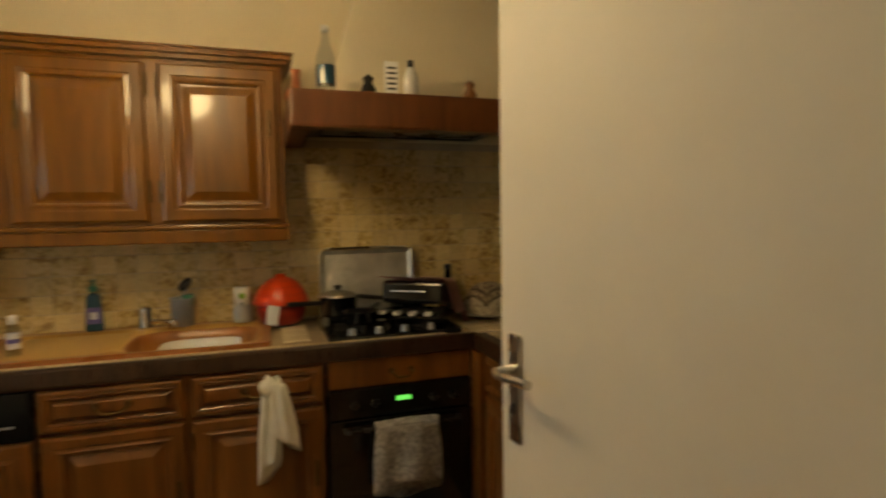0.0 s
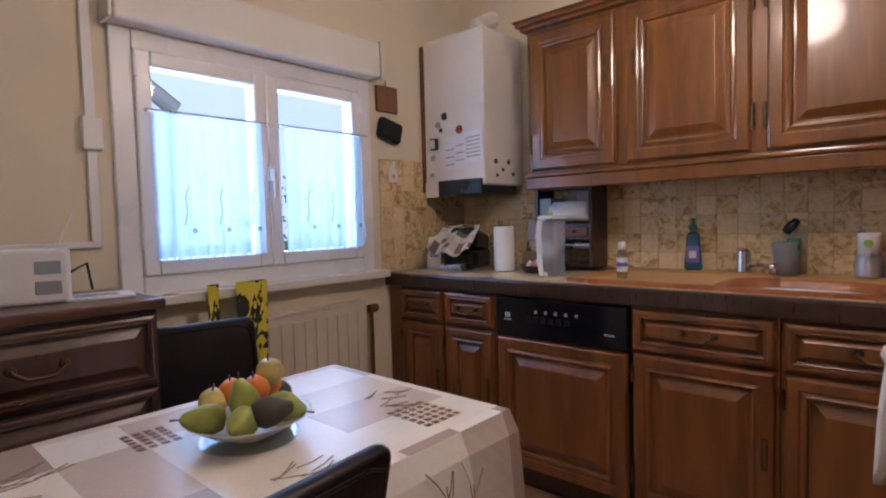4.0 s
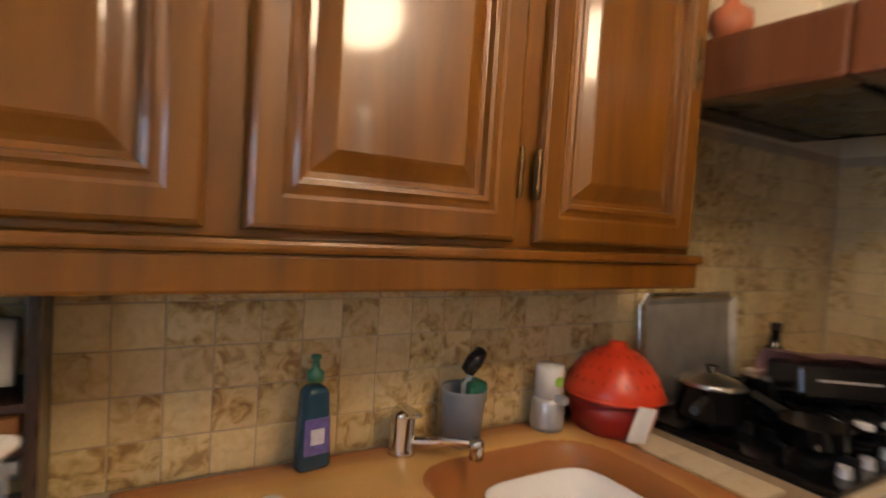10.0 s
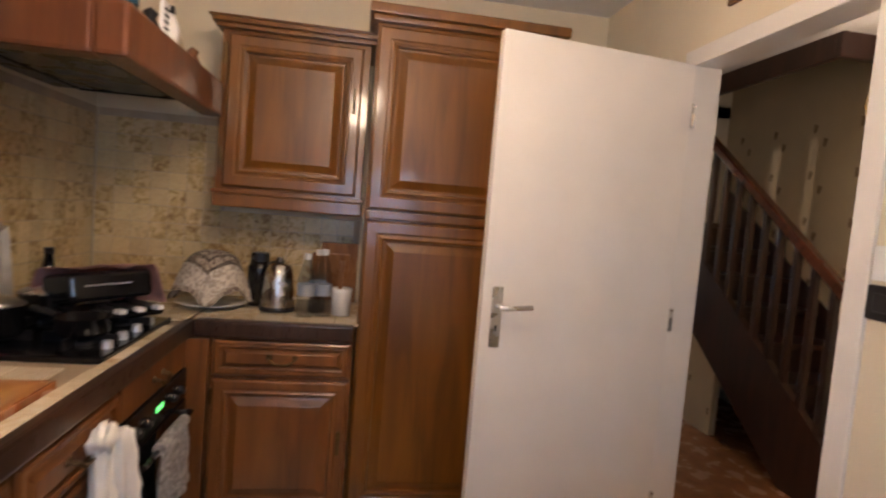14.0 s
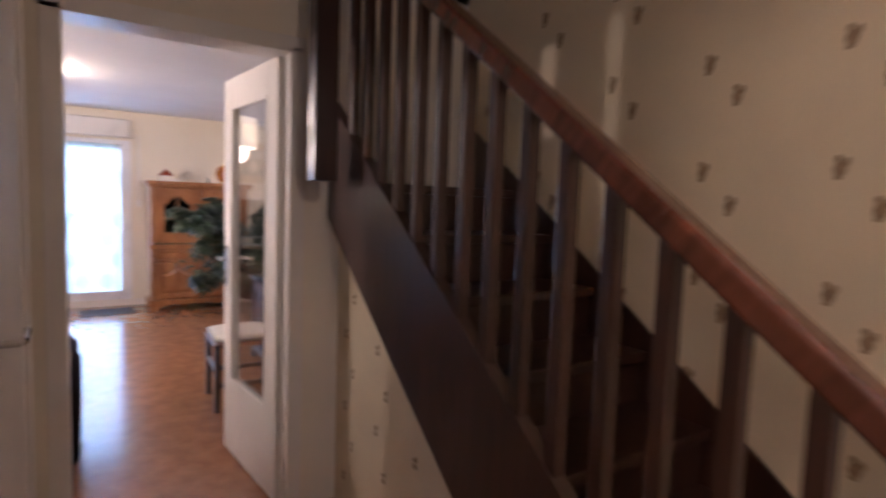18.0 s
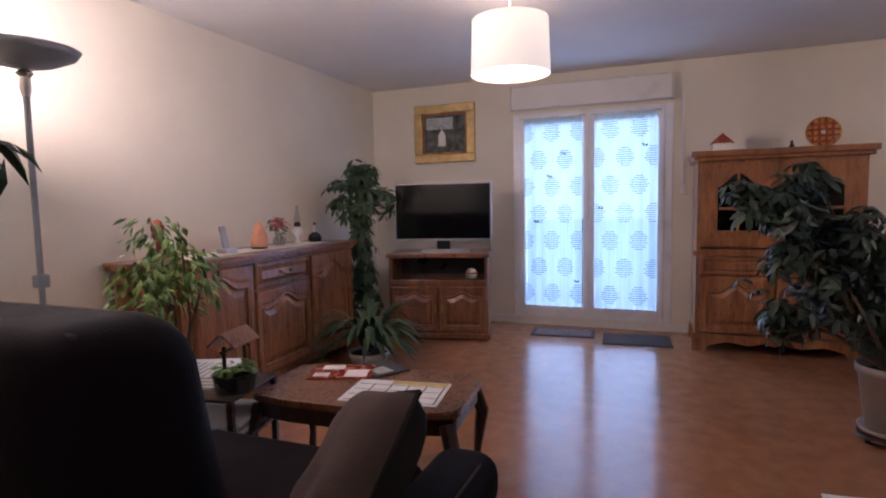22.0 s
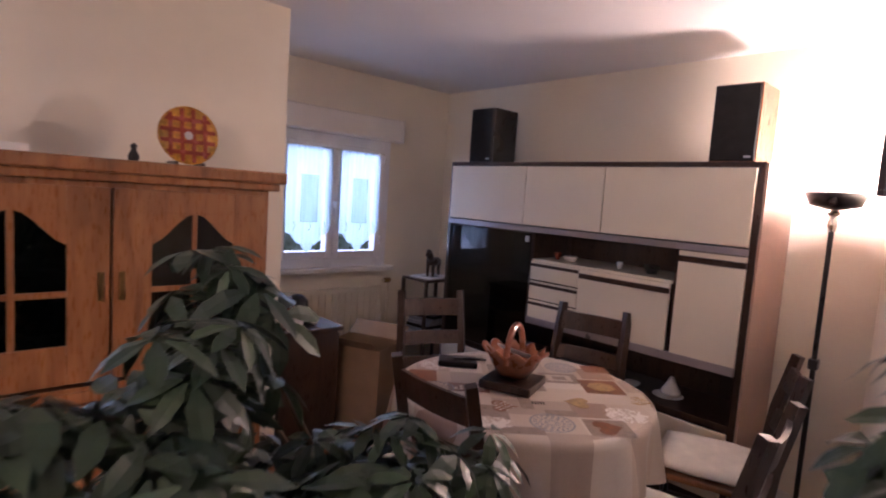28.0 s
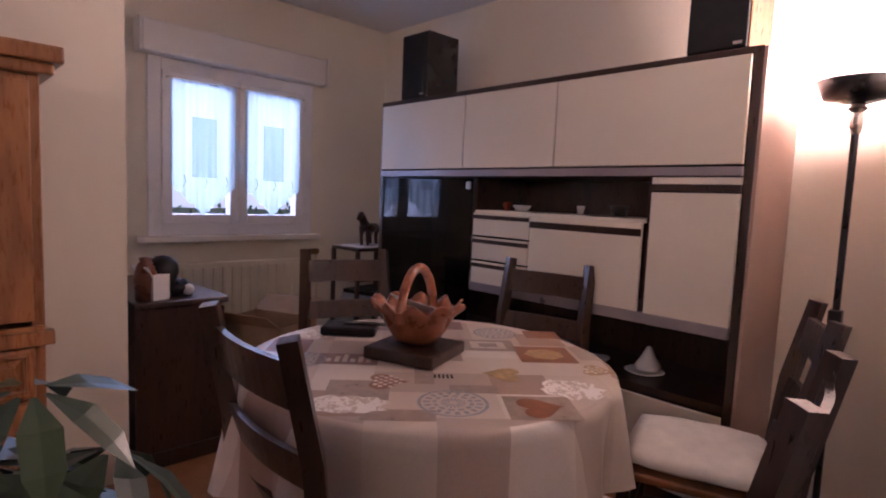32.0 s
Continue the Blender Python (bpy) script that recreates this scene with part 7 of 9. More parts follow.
def fingered_leaves(centres, count, size, seed, keep):
    """Whorls of drooping narrow leaflets on short stalks, scattered about the given centres."""
    rng_ = random.Random(seed)
    bm = bmesh.new()
    made = 0
    while made < count:
        (cx, cy, cz), r = centres[rng_.randrange(len(centres))]
        d = Vector((rng_.gauss(0, 1), rng_.gauss(0, 1), rng_.gauss(0, 0.9)))
        d = d.normalized() * r * rng_.random() ** 0.45
        hub = Vector((cx, cy, cz)) + d
        if not keep(hub):
            continue
        made += 1
        up = (Vector((0, 0, 0.9)) + d.normalized() * 0.7 + Vector((rng_.uniform(-0.3, 0.3), rng_.uniform(-0.3, 0.3), 0))).normalized()
        q = up.to_track_quat("Z", "Y")
        s_ = size * rng_.uniform(0.7, 1.2)
        fingers = rng_.choice((6, 7, 8))
        a0 = rng_.uniform(0, 6.28)
        for k in range(fingers):
            a = a0 + 2 * math.pi * k / fingers + rng_.uniform(-0.15, 0.15)
            l_ = s_ * rng_.uniform(0.75, 1.1)
            fall = rng_.uniform(0.25, 0.75)
            rows_ = []
            for u, w_ in ((0.12, 0.02), (0.45, 0.15), (0.75, 0.14), (1.0, 0.0)):
                z = -fall * l_ * u * u
                x, w2 = l_ * u * (1 - 0.2 * u * fall), l_ * w_
                p, t_ = Vector((x * math.cos(a), x * math.sin(a), z)), Vector((-math.sin(a), math.cos(a), 0)) * w2
                rows_.append([hub + q @ (p + t_), hub + q @ (p + Vector((0, 0, -0.12 * w2))), hub + q @ (p - t_)])
            vs = [[bm.verts.new(c) for c in row] for row in rows_[:3]] + [[bm.verts.new(rows_[3][1])]]
            for r0, r1 in ((vs[0], vs[1]), (vs[1], vs[2])):
                bm.faces.new((r0[0], r0[1], r1[1], r1[0]))
                bm.faces.new((r0[1], r0[2], r1[2], r1[1]))
            bm.faces.new((vs[2][0], vs[2][1], vs[3][0]))
            bm.faces.new((vs[2][1], vs[2][2], vs[3][0]))
    return bm


tips = [(0.36, -0.06, 0.78), (-0.04, 0.26, 0.86), (0.20, -0.12, 0.80), (0.06, 0.44, 0.92), (0.10, 0.00, 0.86), (0.36, 0.30, 1.05), (0.20, 0.42, 1.26), (0.05, 0.46, 1.14), (0.42, 0.26, 1.32), (-0.02, 0.46, 0.60), (0.42, 0.20, 0.62), (0.48, -0.16, 0.76), (0.08, 0.62, 1.22), (0.55, 0.22, 1.18)]
west = [(-0.53, 0.06, 1.05), (-0.58, 0.02, 1.22), (-0.53, -0.10, 1.30), (-0.60, 0.06, 0.86), (-0.56, -0.10, 0.90)]
for k, tip in enumerate(tips):
    part("stem", stems([tip], (0, 0, 0.34), 0.012, 2 + k), bark, fx, "thin brown stem")
for k, (x, y, z) in enumerate(west):
    part("stem", tube([(-0.03, -0.03 + 0.015 * k, 0.35), (-0.12, -0.16, 0.50), (-0.30, -0.33, 0.62 + 0.02 * k), (0.8 * x, y - 0.13, 0.5 * z + 0.28), (x, y, z)], 0.010, 6, None, [0.011, 0.010, 0.009, 0.007, 0.003]), bark, fx, "thin brown stem")


def crown_room(p):
    """The crown parts round the walkway and slopes down beside it."""
    if p.x < -0.3:
        return p.z > 0.62 and p.x < -0.47 and p.y < 0.16
    if p.z < 0.46 or p.x < -0.08 or p.y < -0.34:
        return False
    if p.y > -0.15 - 0.10 * p.x and p.z < 1.17 - 0.36 * (p.x - p.y):
        return True
    return p.z < 0.98 - 0.36 * (p.x - p.y) or (p.y > 0.27 - 0.10 * p.x and p.x > 0.02)


crown = [(t_, 0.13) for t_ in tips + west] * 2 + [((0.14, -0.05, 0.74), 0.28), ((0.05, 0.20, 0.76), 0.28), ((0.10, 0.05, 0.62), 0.22), ((0.26, -0.12, 0.66), 0.26), ((0.08, -0.16, 0.66), 0.18), ((0.14, -0.06, 0.98), 0.15), ((0.10, 0.16, 1.04), 0.16), ((0.30, 0.14, 0.96), 0.18)] * 3 + [((0.05, 0.30, 0.72), 0.30), ((0.30, 0.05, 0.62), 0.24), ((0.42, -0.18, 0.72), 0.22), ((0.02, 0.50, 0.78), 0.24), ((0.24, 0.45, 1.12), 0.20)]
part("crown", fingered_leaves(crown, 820, 0.100, 11, crown_room), leaf_dark, fx, "loose whorls of drooping narrow leaves")

# sideboard along the north wall
sb = thing("sideboard", 5.42, 1.345, 0, 0, "long honey-oak sideboard with carved doors and drawers", "sideboard")
W = 1.90
part("body", box(0.02, 0.0, 0.09, W - 0.02, 0.44, 0.87, 0.004), oak_honey, sb)
part("top", boxes([(-0.02, -0.03, 0.87, W + 0.02, 0.45, 0.895), (-0.03, -0.04, 0.895, W + 0.03, 0.45, 0.915)], 0.006), oak_honey, sb, "moulded oak top")
part("base", boxes([(0.0, -0.012, 0.05, W, 0.44, 0.09), (0.02, -0.012, 0.0, 0.16, 0.1, 0.05), (W - 0.16, -0.012, 0.0, W - 0.02, 0.1, 0.05), (0.02, 0.34, 0.0, 0.16, 0.44, 0.05), (W - 0.16, 0.34, 0.0, W - 0.02, 0.44, 0.05)], 0.008), oak_honey, sb)
third = (W - 0.08) / 3
for k in range(3):
    x0 = 0.04 + k * third
    if k == 1:
        d = part("drawer_front", stand(panel(third - 0.02, 0.17, 0.022, 0.03, gap=0.006), Matrix.Translation((x0 + 0.01, 0, 0.68))), oak_honey, sb)
        bail(d, x0 + third / 2, 0.77, 0.11).location.y = -0.022
        dd = part("cabinet_door", stand(panel(third - 0.02, 0.56, 0.022, 0.06, 0.07), Matrix.Translation((x0 + 0.01, 0, 0.105))), oak_honey, sb)
    else:
        dd = part("cabinet_door", stand(panel(third - 0.02, 0.745, 0.022, 0.065, 0.08), Matrix.Translation((x0 + 0.01, 0, 0.105))), oak_honey, sb)
    kx = x0 + (third - 0.05 if k < 2 else 0.05)
    part("key_plate", soft_box(kx - 0.009, -0.028, 0.42, kx + 0.009, -0.022, 0.53, 0.003), brass, dd, "brass key plate")
e = thing("lace_runner", 6.35, 1.54, 0.9155, 0, "white lace runner on the sideboard", "runner")
part("lace", slab([(-0.72 + 1.44 * k / 24, -0.13 + 0.012 * (k % 2)) for k in range(25)] + [(0.72 - 1.44 * k / 24, 0.13) for k in range(25)], 0, 0.002), white_cloth, e)
SZ = 0.918
e = thing("owl_lamp_figure", 5.55, 1.55, SZ, 0, "dark patterned standing figure ornament", "ornament")
part("figure", lathe([(0.05, 0), (0.055, 0.01), (0.02, 0.03), (0.012, 0.10), (0.03, 0.14), (0.038, 0.19), (0.02, 0.225), (0, 0.235)], 14), glaze_red, e, smooth=True)
part("foot", lathe([(0.065, 0), (0.06, 0.012), (0, 0.013)], 16), dark_wood, e)
e = thing("cordless_phone", 6.05, 1.52, SZ, 0, "silver cordless phone standing in its base", "telephone")
part("base", soft_box(-0.05, -0.04, 0, 0.05, 0.05, 0.03, 0.008), silver, e)
part("handset", stand(soft_box(-0.024, -0.012, 0, 0.024, 0.012, 0.155, 0.008), pose(0, 0.01, 0.02, -12, 0, 0)), grey_plastic, e)
part("screen", stand(box(-0.016, -0.0135, 0.09, 0.016, -0.0125, 0.13), pose(0, 0.01, 0.02, -12, 0, 0)), paper_grey, e)
e = thing("salt_lamp", 6.38, 1.54, SZ, 0, "rough salmon-pink salt stone", "ornament")
bm = lathe([(0.05, 0.012), (0.062, 0.04), (0.055, 0.09), (0.04, 0.14), (0.018, 0.18), (0, 0.185)], 12)
for v in bm.verts:
    v.co += Vector(v.co.to_tuple()) * 0.12 * noise.noise(v.co * 14)
part("stone", bm, salmon, e)
part("foot", lathe([(0.055, 0), (0.055, 0.014), (0, 0.014)], 16), dark_wood, e)
e = thing("flower_vase", 6.63, 1.56, SZ, 0, "small glass vase with red and pink flowers", "vase")
part("vase", lathe([(0.035, 0), (0.05, 0.03), (0.045, 0.06), (0.02, 0.08), (0.03, 0.10)], 18), bottle_glass, e, smooth=True)
part("petals", leaves([((-0.03, 0, 0.17), 0.04), ((0.05, 0.01, 0.16), 0.045), ((0.01, 0, 0.20), 0.03)], 0.035, 70, 1.0, 0.1, 5, 0.8), flower_red, e)
part("foliage", leaves([((-0.06, 0, 0.17), 0.05), ((0.02, 0, 0.13), 0.05)], 0.04, 40, 1.0, 0.3, 6, 0.4), leaf_mid, e)
part("stems", stems([(-0.03, 0, 0.16), (0.05, 0, 0.15), (0, 0, 0.19)], (0, 0, 0.03), 0.003, 3), leaf_mid, e)
e = thing("oil_lamp", 6.84, 1.55, SZ, 0, "white porcelain oil lamp with glass chimney", "oil lamp")
part("font", lathe([(0.04, 0), (0.042, 0.01), (0.018, 0.03), (0.016, 0.06), (0.045, 0.09), (0.048, 0.115), (0.02, 0.135)], 20), porcelain, e, smooth=True)
part("burner", lathe([(0.022, 0.135), (0.028, 0.15), (0.02, 0.17), (0, 0.17)], 14), iron, e)
part("chimney", lathe([(0.022, 0.165), (0.026, 0.20), (0.014, 0.24), (0.012, 0.30)], 16), bottle_glass, e, smooth=True)
e = thing("bottle_figure", 7.07, 1.55, SZ, 0, "short dark bottle ornament with pale neck", "ornament")
part("body", lathe([(0.05, 0), (0.056, 0.03), (0.045, 0.06), (0.016, 0.08)], 18), black_glass, e, smooth=True)
part("neck", lathe([(0.014, 0.078), (0.012, 0.13), (0.016, 0.135), (0, 0.138)], 12), porcelain, e)
part("stopper", lathe([(0.01, 0.136), (0.012, 0.155), (0, 0.158)], 10), black, e)

# floor lamp with upward shade


def floor_lamp(x, y, h, r, metal_m, watts, label, lean=0.0):
    e = thing("floor_lamp", x, y, 0, 0, label, "floor lamp")
    e.matrix_basis = pose(x, y, 0, 0, lean, 0)
    part("base", lathe([(0.14, 0), (0.145, 0.012), (0.13, 0.022), (0.02, 0.03)], 30), metal_m, e, smooth=True)
    part("pole", tube([(0, 0, 0.02), (0, 0, h - 0.06)], 0.011, 12), metal_m, e)
    part("collar", lathe([(0.014, h - 0.13), (0.02, h - 0.10), (0.016, h - 0.06), (0.03, h - 0.045), (0.012, h - 0.03)], 16), steel, e)
    part("shade", lathe([(0.03, h - 0.03), (0.10, h - 0.012), (r * 0.9, h + 0.02), (r, h + 0.045), (r - 0.006, h + 0.045), (r * 0.86, h + 0.026), (0.09, h - 0.002), (0.0, h - 0.008)], 36), metal_m, e, "shallow upturned bowl shade", True)
    part("bulb", lathe([(0.05, h - 0.001), (0.05, h + 0.012), (0, h + 0.014)], 14), lamp_bulb, e)
    part("switch_box", soft_box(-0.02, -0.024, h * 0.52, 0.02, 0.024, h * 0.52 + 0.05, 0.006), metal_m, e)
    point_lamp("floor_lamp_light", (x, y, h + 0.125), watts, (1.0, 0.80, 0.55), 0.06)
    return e


floor_lamp(4.635, 1.115, 1.765, 0.185, grey_plastic, 88, "grey metal uplighter floor lamp, lit, behind the sofa")

# wilting tall plant left of the sofa
dp_ = thing("drooping_plant", 4.25, 0.95, 0, 0, "tall thin plant with long drooping dark leaves", "plant")
plant_pot(dp_, 0.12, 0.24, terracotta)
dtips = [(-0.05, -0.05, 1.55), (0.1, 0.02, 1.45), (-0.12, 0.05, 1.3)]
part("stem", stems(dtips, (0, 0, 0.2), 0.011, 4), bark, dp_)
part("foliage", leaves([((x, y, z), 0.14) for x, y, z in dtips], 0.20, 46, 1.0, 1.4, 9, 0.22), leaf_dark, dp_)

# bright bushy plant before the sideboard
bp = thing("bushy_plant", 5.10, 1.02, 0, 0, "bright green bushy weeping fig in a dark pot", "plant")
plant_pot(bp, 0.14, 0.25, glaze_red)
btips = [(0.1, 0.05, 1.0), (-0.12, 0.02, 0.98), (0.02, -0.1, 1.08), (0.2, -0.06, 0.92), (-0.2, -0.08, 0.88), (0.04, 0.1, 1.16)]
part("stem", stems(btips, (0, 0, 0.22), 0.010, 5), bark, bp)
part("foliage", leaves([((x * 0.8, y * 0.8, z - 0.06), 0.13) for x, y, z in btips] + [((0.05, -0.02, 0.85), 0.18)], 0.065, 460, 1.0, 0.7, 21, 0.36), leaf_bright, bp)

# tall plant in the corner, and the broad-leaved one before it
tpn = thing("corner_plant", 7.62, 1.42, 0, 0, "tall climbing plant with glossy leaves in the room corner", "plant")
plant_pot(tpn, 0.15, 0.26, black)
part("moss_pole", tube([(0, 0, 0.2), (-0.05, 0, 1.35)], 0.03, 10), bark, tpn, "brown moss pole")
part("foliage", fingered_leaves([((-0.05, 0, 1.36), 0.26), ((-0.20, 0.05, 1.28), 0.20), ((0.12, -0.12, 1.30), 0.22), ((0.0, -0.02, 1.50), 0.14), ((-0.03, 0, 1.08), 0.12), ((-0.02, 0, 0.85), 0.12), ((0, 0, 0.62), 0.14), ((0, -0.02, 0.44), 0.16)], 170, 0.125, 31, lambda p: p.x < 0.75), leaf_mid, tpn, "glossy fingered leaves")
pln = thing("peace_lily", 6.80, 0.92, 0, 0, "broad-leaved green plant in a white bowl pot", "plant")
part("pot", lathe([(0.10, 0), (0.12, 0.02), (0.155, 0.10), (0.16, 0.125), (0.148, 0.125), (0.14, 0.10)], 28), porcelain, pln, smooth=True)
part("soil", lathe([(0.145, 0.105), (0, 0.115)], 18), soil, pln)
rng = random.Random(41)
bm = bmesh.new()
for k in range(70):
    a, l_, rise = rng.uniform(0, 6.28), rng.uniform(0.34, 0.52), rng.uniform(0.75, 1.5)
    wide = l_ * rng.uniform(0.055, 0.085)
    prev = None
    for i in range(7):
        u = i / 6
        x = 0.02 + l_ * u * (0.95 - 0.25 * rise * (1 - u))
        z = 0.11 + l_ * (1.5 * rise * u - (0.6 + 0.75 * rise) * u * u)
        w_ = wide * (0.35 + 1.3 * u) * (1 - u) ** 0.6 + 0.001
        c, t_ = Vector((x * math.cos(a), x * math.sin(a), max(0.12, z))), Vector((-math.sin(a), math.cos(a), 0)) * w_
        row = [bm.verts.new(c + t_), bm.verts.new(c - Vector((0, 0, 0.25 * w_))), bm.verts.new(c - t_)]
        if prev:
            bm.faces.new((prev[0], prev[1], row[1], row[0]))
            bm.faces.new((prev[1], prev[2], row[2], row[1]))
        prev = row
part("foliage", bm, leaf_mid, pln, "long arching strap-shaped leaves")

# TV stand and TV
tv = thing("tv_stand", 7.60, 1.17, 0, -90 + 13, "brown oak TV cabinet with open shelf and two panelled doors", "tv stand")
boards("body_board", [(0.02, 0.0, 0.06, 0.90, 0.46, 0.50), (0.02, 0.44, 0.50, 0.90, 0.46, 0.735), (0.02, 0.0, 0.50, 0.05, 0.44, 0.735), (0.87, 0.0, 0.50, 0.90, 0.44, 0.735)], oak_brown, tv)
part("top", box(0.0, -0.02, 0.735, 0.92, 0.47, 0.775, 0.008), oak_brown, tv)
part("base", boxes([(0.0, -0.015, 0.02, 0.92, 0.46, 0.06), (0.02, 0.0, 0, 0.10, 0.08, 0.02), (0.82, 0.0, 0, 0.90, 0.08, 0.02), (0.02, 0.36, 0, 0.10, 0.44, 0.02), (0.82, 0.36, 0, 0.90, 0.44, 0.02)], 0.004), oak_brown, tv)
for k in range(2):
    d = part("cabinet_door", stand(panel(0.42, 0.40, 0.022, 0.055, 0.04), Matrix.Translation((0.035 + k * 0.43, 0, 0.08))), oak_brown, tv)
    part("key_plate", soft_box(0.43 + k * 0.06, -0.028, 0.25, 0.444 + k * 0.06, -0.022, 0.32, 0.003), brass, d)
part("rail", box(0.02, -0.012, 0.50, 0.90, 0.01, 0.54, 0.005), oak_brown, tv)
part("shelf_back", box(0.05, 0.40, 0.541, 0.87, 0.438, 0.734), black, tv)
e = thing("television", 7.72, 1.145, 0.777, -90 + 13, "flat black television with a silver rim on a low stand", "television")
part("foot", soft_box(0.25, -0.02, 0, 0.63, 0.18, 0.02, 0.006), silver, e)
part("neck", box(0.38, 0.06, 0.02, 0.50, 0.09, 0.12, 0.004), black, e)
part("frame", boxes([(0, 0.03, 0.10, 0.88, 0.085, 0.62)], 0.008), silver, e, "thin silver rim")
part("screen", box(0.014, 0.024, 0.118, 0.866, 0.031, 0.608, 0.002), black_glass, e, "dark glossy screen")
e = thing("soundbar", 7.74, 0.98, 0.777, -90 + 13, "small silver box under the television", "media box")
part("case", soft_box(0.12, -0.06, 0, 0.52, -0.025, 0.03, 0.004), silver, e)
part("feet", boxes([(0.14, -0.055, 0.0, 0.16, -0.03, 0.001), (0.48, -0.055, 0.0, 0.50, -0.03, 0.001)]), black, e)
e = thing("round_clock", 7.86, 0.46, 0.541, 0, "small round white ornament in the TV shelf", "ornament")
part("body", lathe([(0.03, 0), (0.05, 0.02), (0.055, 0.05), (0.03, 0.085), (0, 0.09)], 18), porcelain, e, smooth=True)
part("band", lathe([(0.0555, 0.045), (0.0565, 0.052), (0.0545, 0.058)], 18), glaze_red, e)

# painting
pt = thing("painting", 8.598, 1.30, 1.63, -90, "gilt-framed landscape painting with a white building among trees", "painting")
part("frame", boxes([(0, -0.04, 0, 0.66, 0, 0.085), (0, -0.04, 0.505, 0.66, 0, 0.59), (0, -0.04, 0.085, 0.085, 0, 0.505), (0.575, -0.04, 0.085, 0.66, 0, 0.505)], 0.012), gold, pt, "wide gilt frame")
part("slip", boxes([(0.085, -0.022, 0.085, 0.575, -0.004, 0.11), (0.085, -0.022, 0.48, 0.575, -0.004, 0.505), (0.085, -0.022, 0.11, 0.11, -0.004, 0.48), (0.55, -0.022, 0.11, 0.575, -0.004, 0.48)], 0.003), oak_honey, pt)
part("canvas", box(0.11, -0.012, 0.11, 0.55, -0.004, 0.48), paint_scene, pt, "dark green and brown painted trees")
part("painted_sky", box(0.13, -0.0135, 0.34, 0.42, -0.0122, 0.46), paint_sky, pt)
part("painted_house", stand(slab([(0.26, 0.17), (0.34, 0.17), (0.34, 0.28), (0.30, 0.34), (0.26, 0.28)], 0, 0.001), pose(0, -0.0145, 0, 90, 0, 0)), porcelain, pt)

# armoire
ar = thing("buffet_cupboard", 8.0, -1.345, 0, -90, "honey-oak cupboard with arched glazed upper doors and carved lower doors", "cupboard")
AW = 1.15
boards("body_board", [(0.02, 0.02, 0.12, AW - 0.02, 0.55, 0.80), (0.02, 0.53, 0.80, AW - 0.02, 0.55, 1.50), (0.02, 0.02, 0.80, 0.05, 0.53, 1.50), (AW - 0.05, 0.02, 0.80, AW - 0.02, 0.53, 1.50), (0.05, 0.02, 1.47, AW - 0.05, 0.53, 1.50), (AW / 2 - 0.01, 0.02, 0.80, AW / 2 + 0.01, 0.53, 1.47)], oak_honey, ar)
part("cornice", boxes([(-0.01, -0.02, 1.50, AW + 0.01, 0.56, 1.53), (-0.03, -0.04, 1.53, AW + 0.03, 0.56, 1.575)], 0.008), oak_honey, ar, "moulded cornice")
part("middle_rail", boxes([(0.0, -0.005, 0.76, AW, 0.03, 0.80), (0.02, 0.0, 0.80, AW - 0.02, 0.022, 0.815)], 0.004), oak_honey, ar)
out = [(0.0, 0.14), (0.0, 0.0), (0.09, 0.0), (0.12, 0.05), (0.25, 0.085), (0.40, 0.06), (0.50, 0.085), (AW / 2, 0.065), (AW - 0.50, 0.085), (AW - 0.40, 0.06), (AW - 0.25, 0.085), (AW - 0.12, 0.05), (AW - 0.09, 0.0), (AW, 0.0), (AW, 0.14)]
part("apron", stand(slab(out, 0, 0.025), Matrix.Translation((0, 0.02, 0)) @ pose(0, 0, 0, 90, 0, 0)), oak_honey, ar, "scalloped base apron")
part("side_foot", boxes([(0.0, 0.45, 0.0, 0.06, 0.55, 0.12), (AW - 0.06, 0.45, 0.0, AW, 0.55, 0.12)], 0.004), oak_honey, ar)
half = (AW - 0.08) / 2
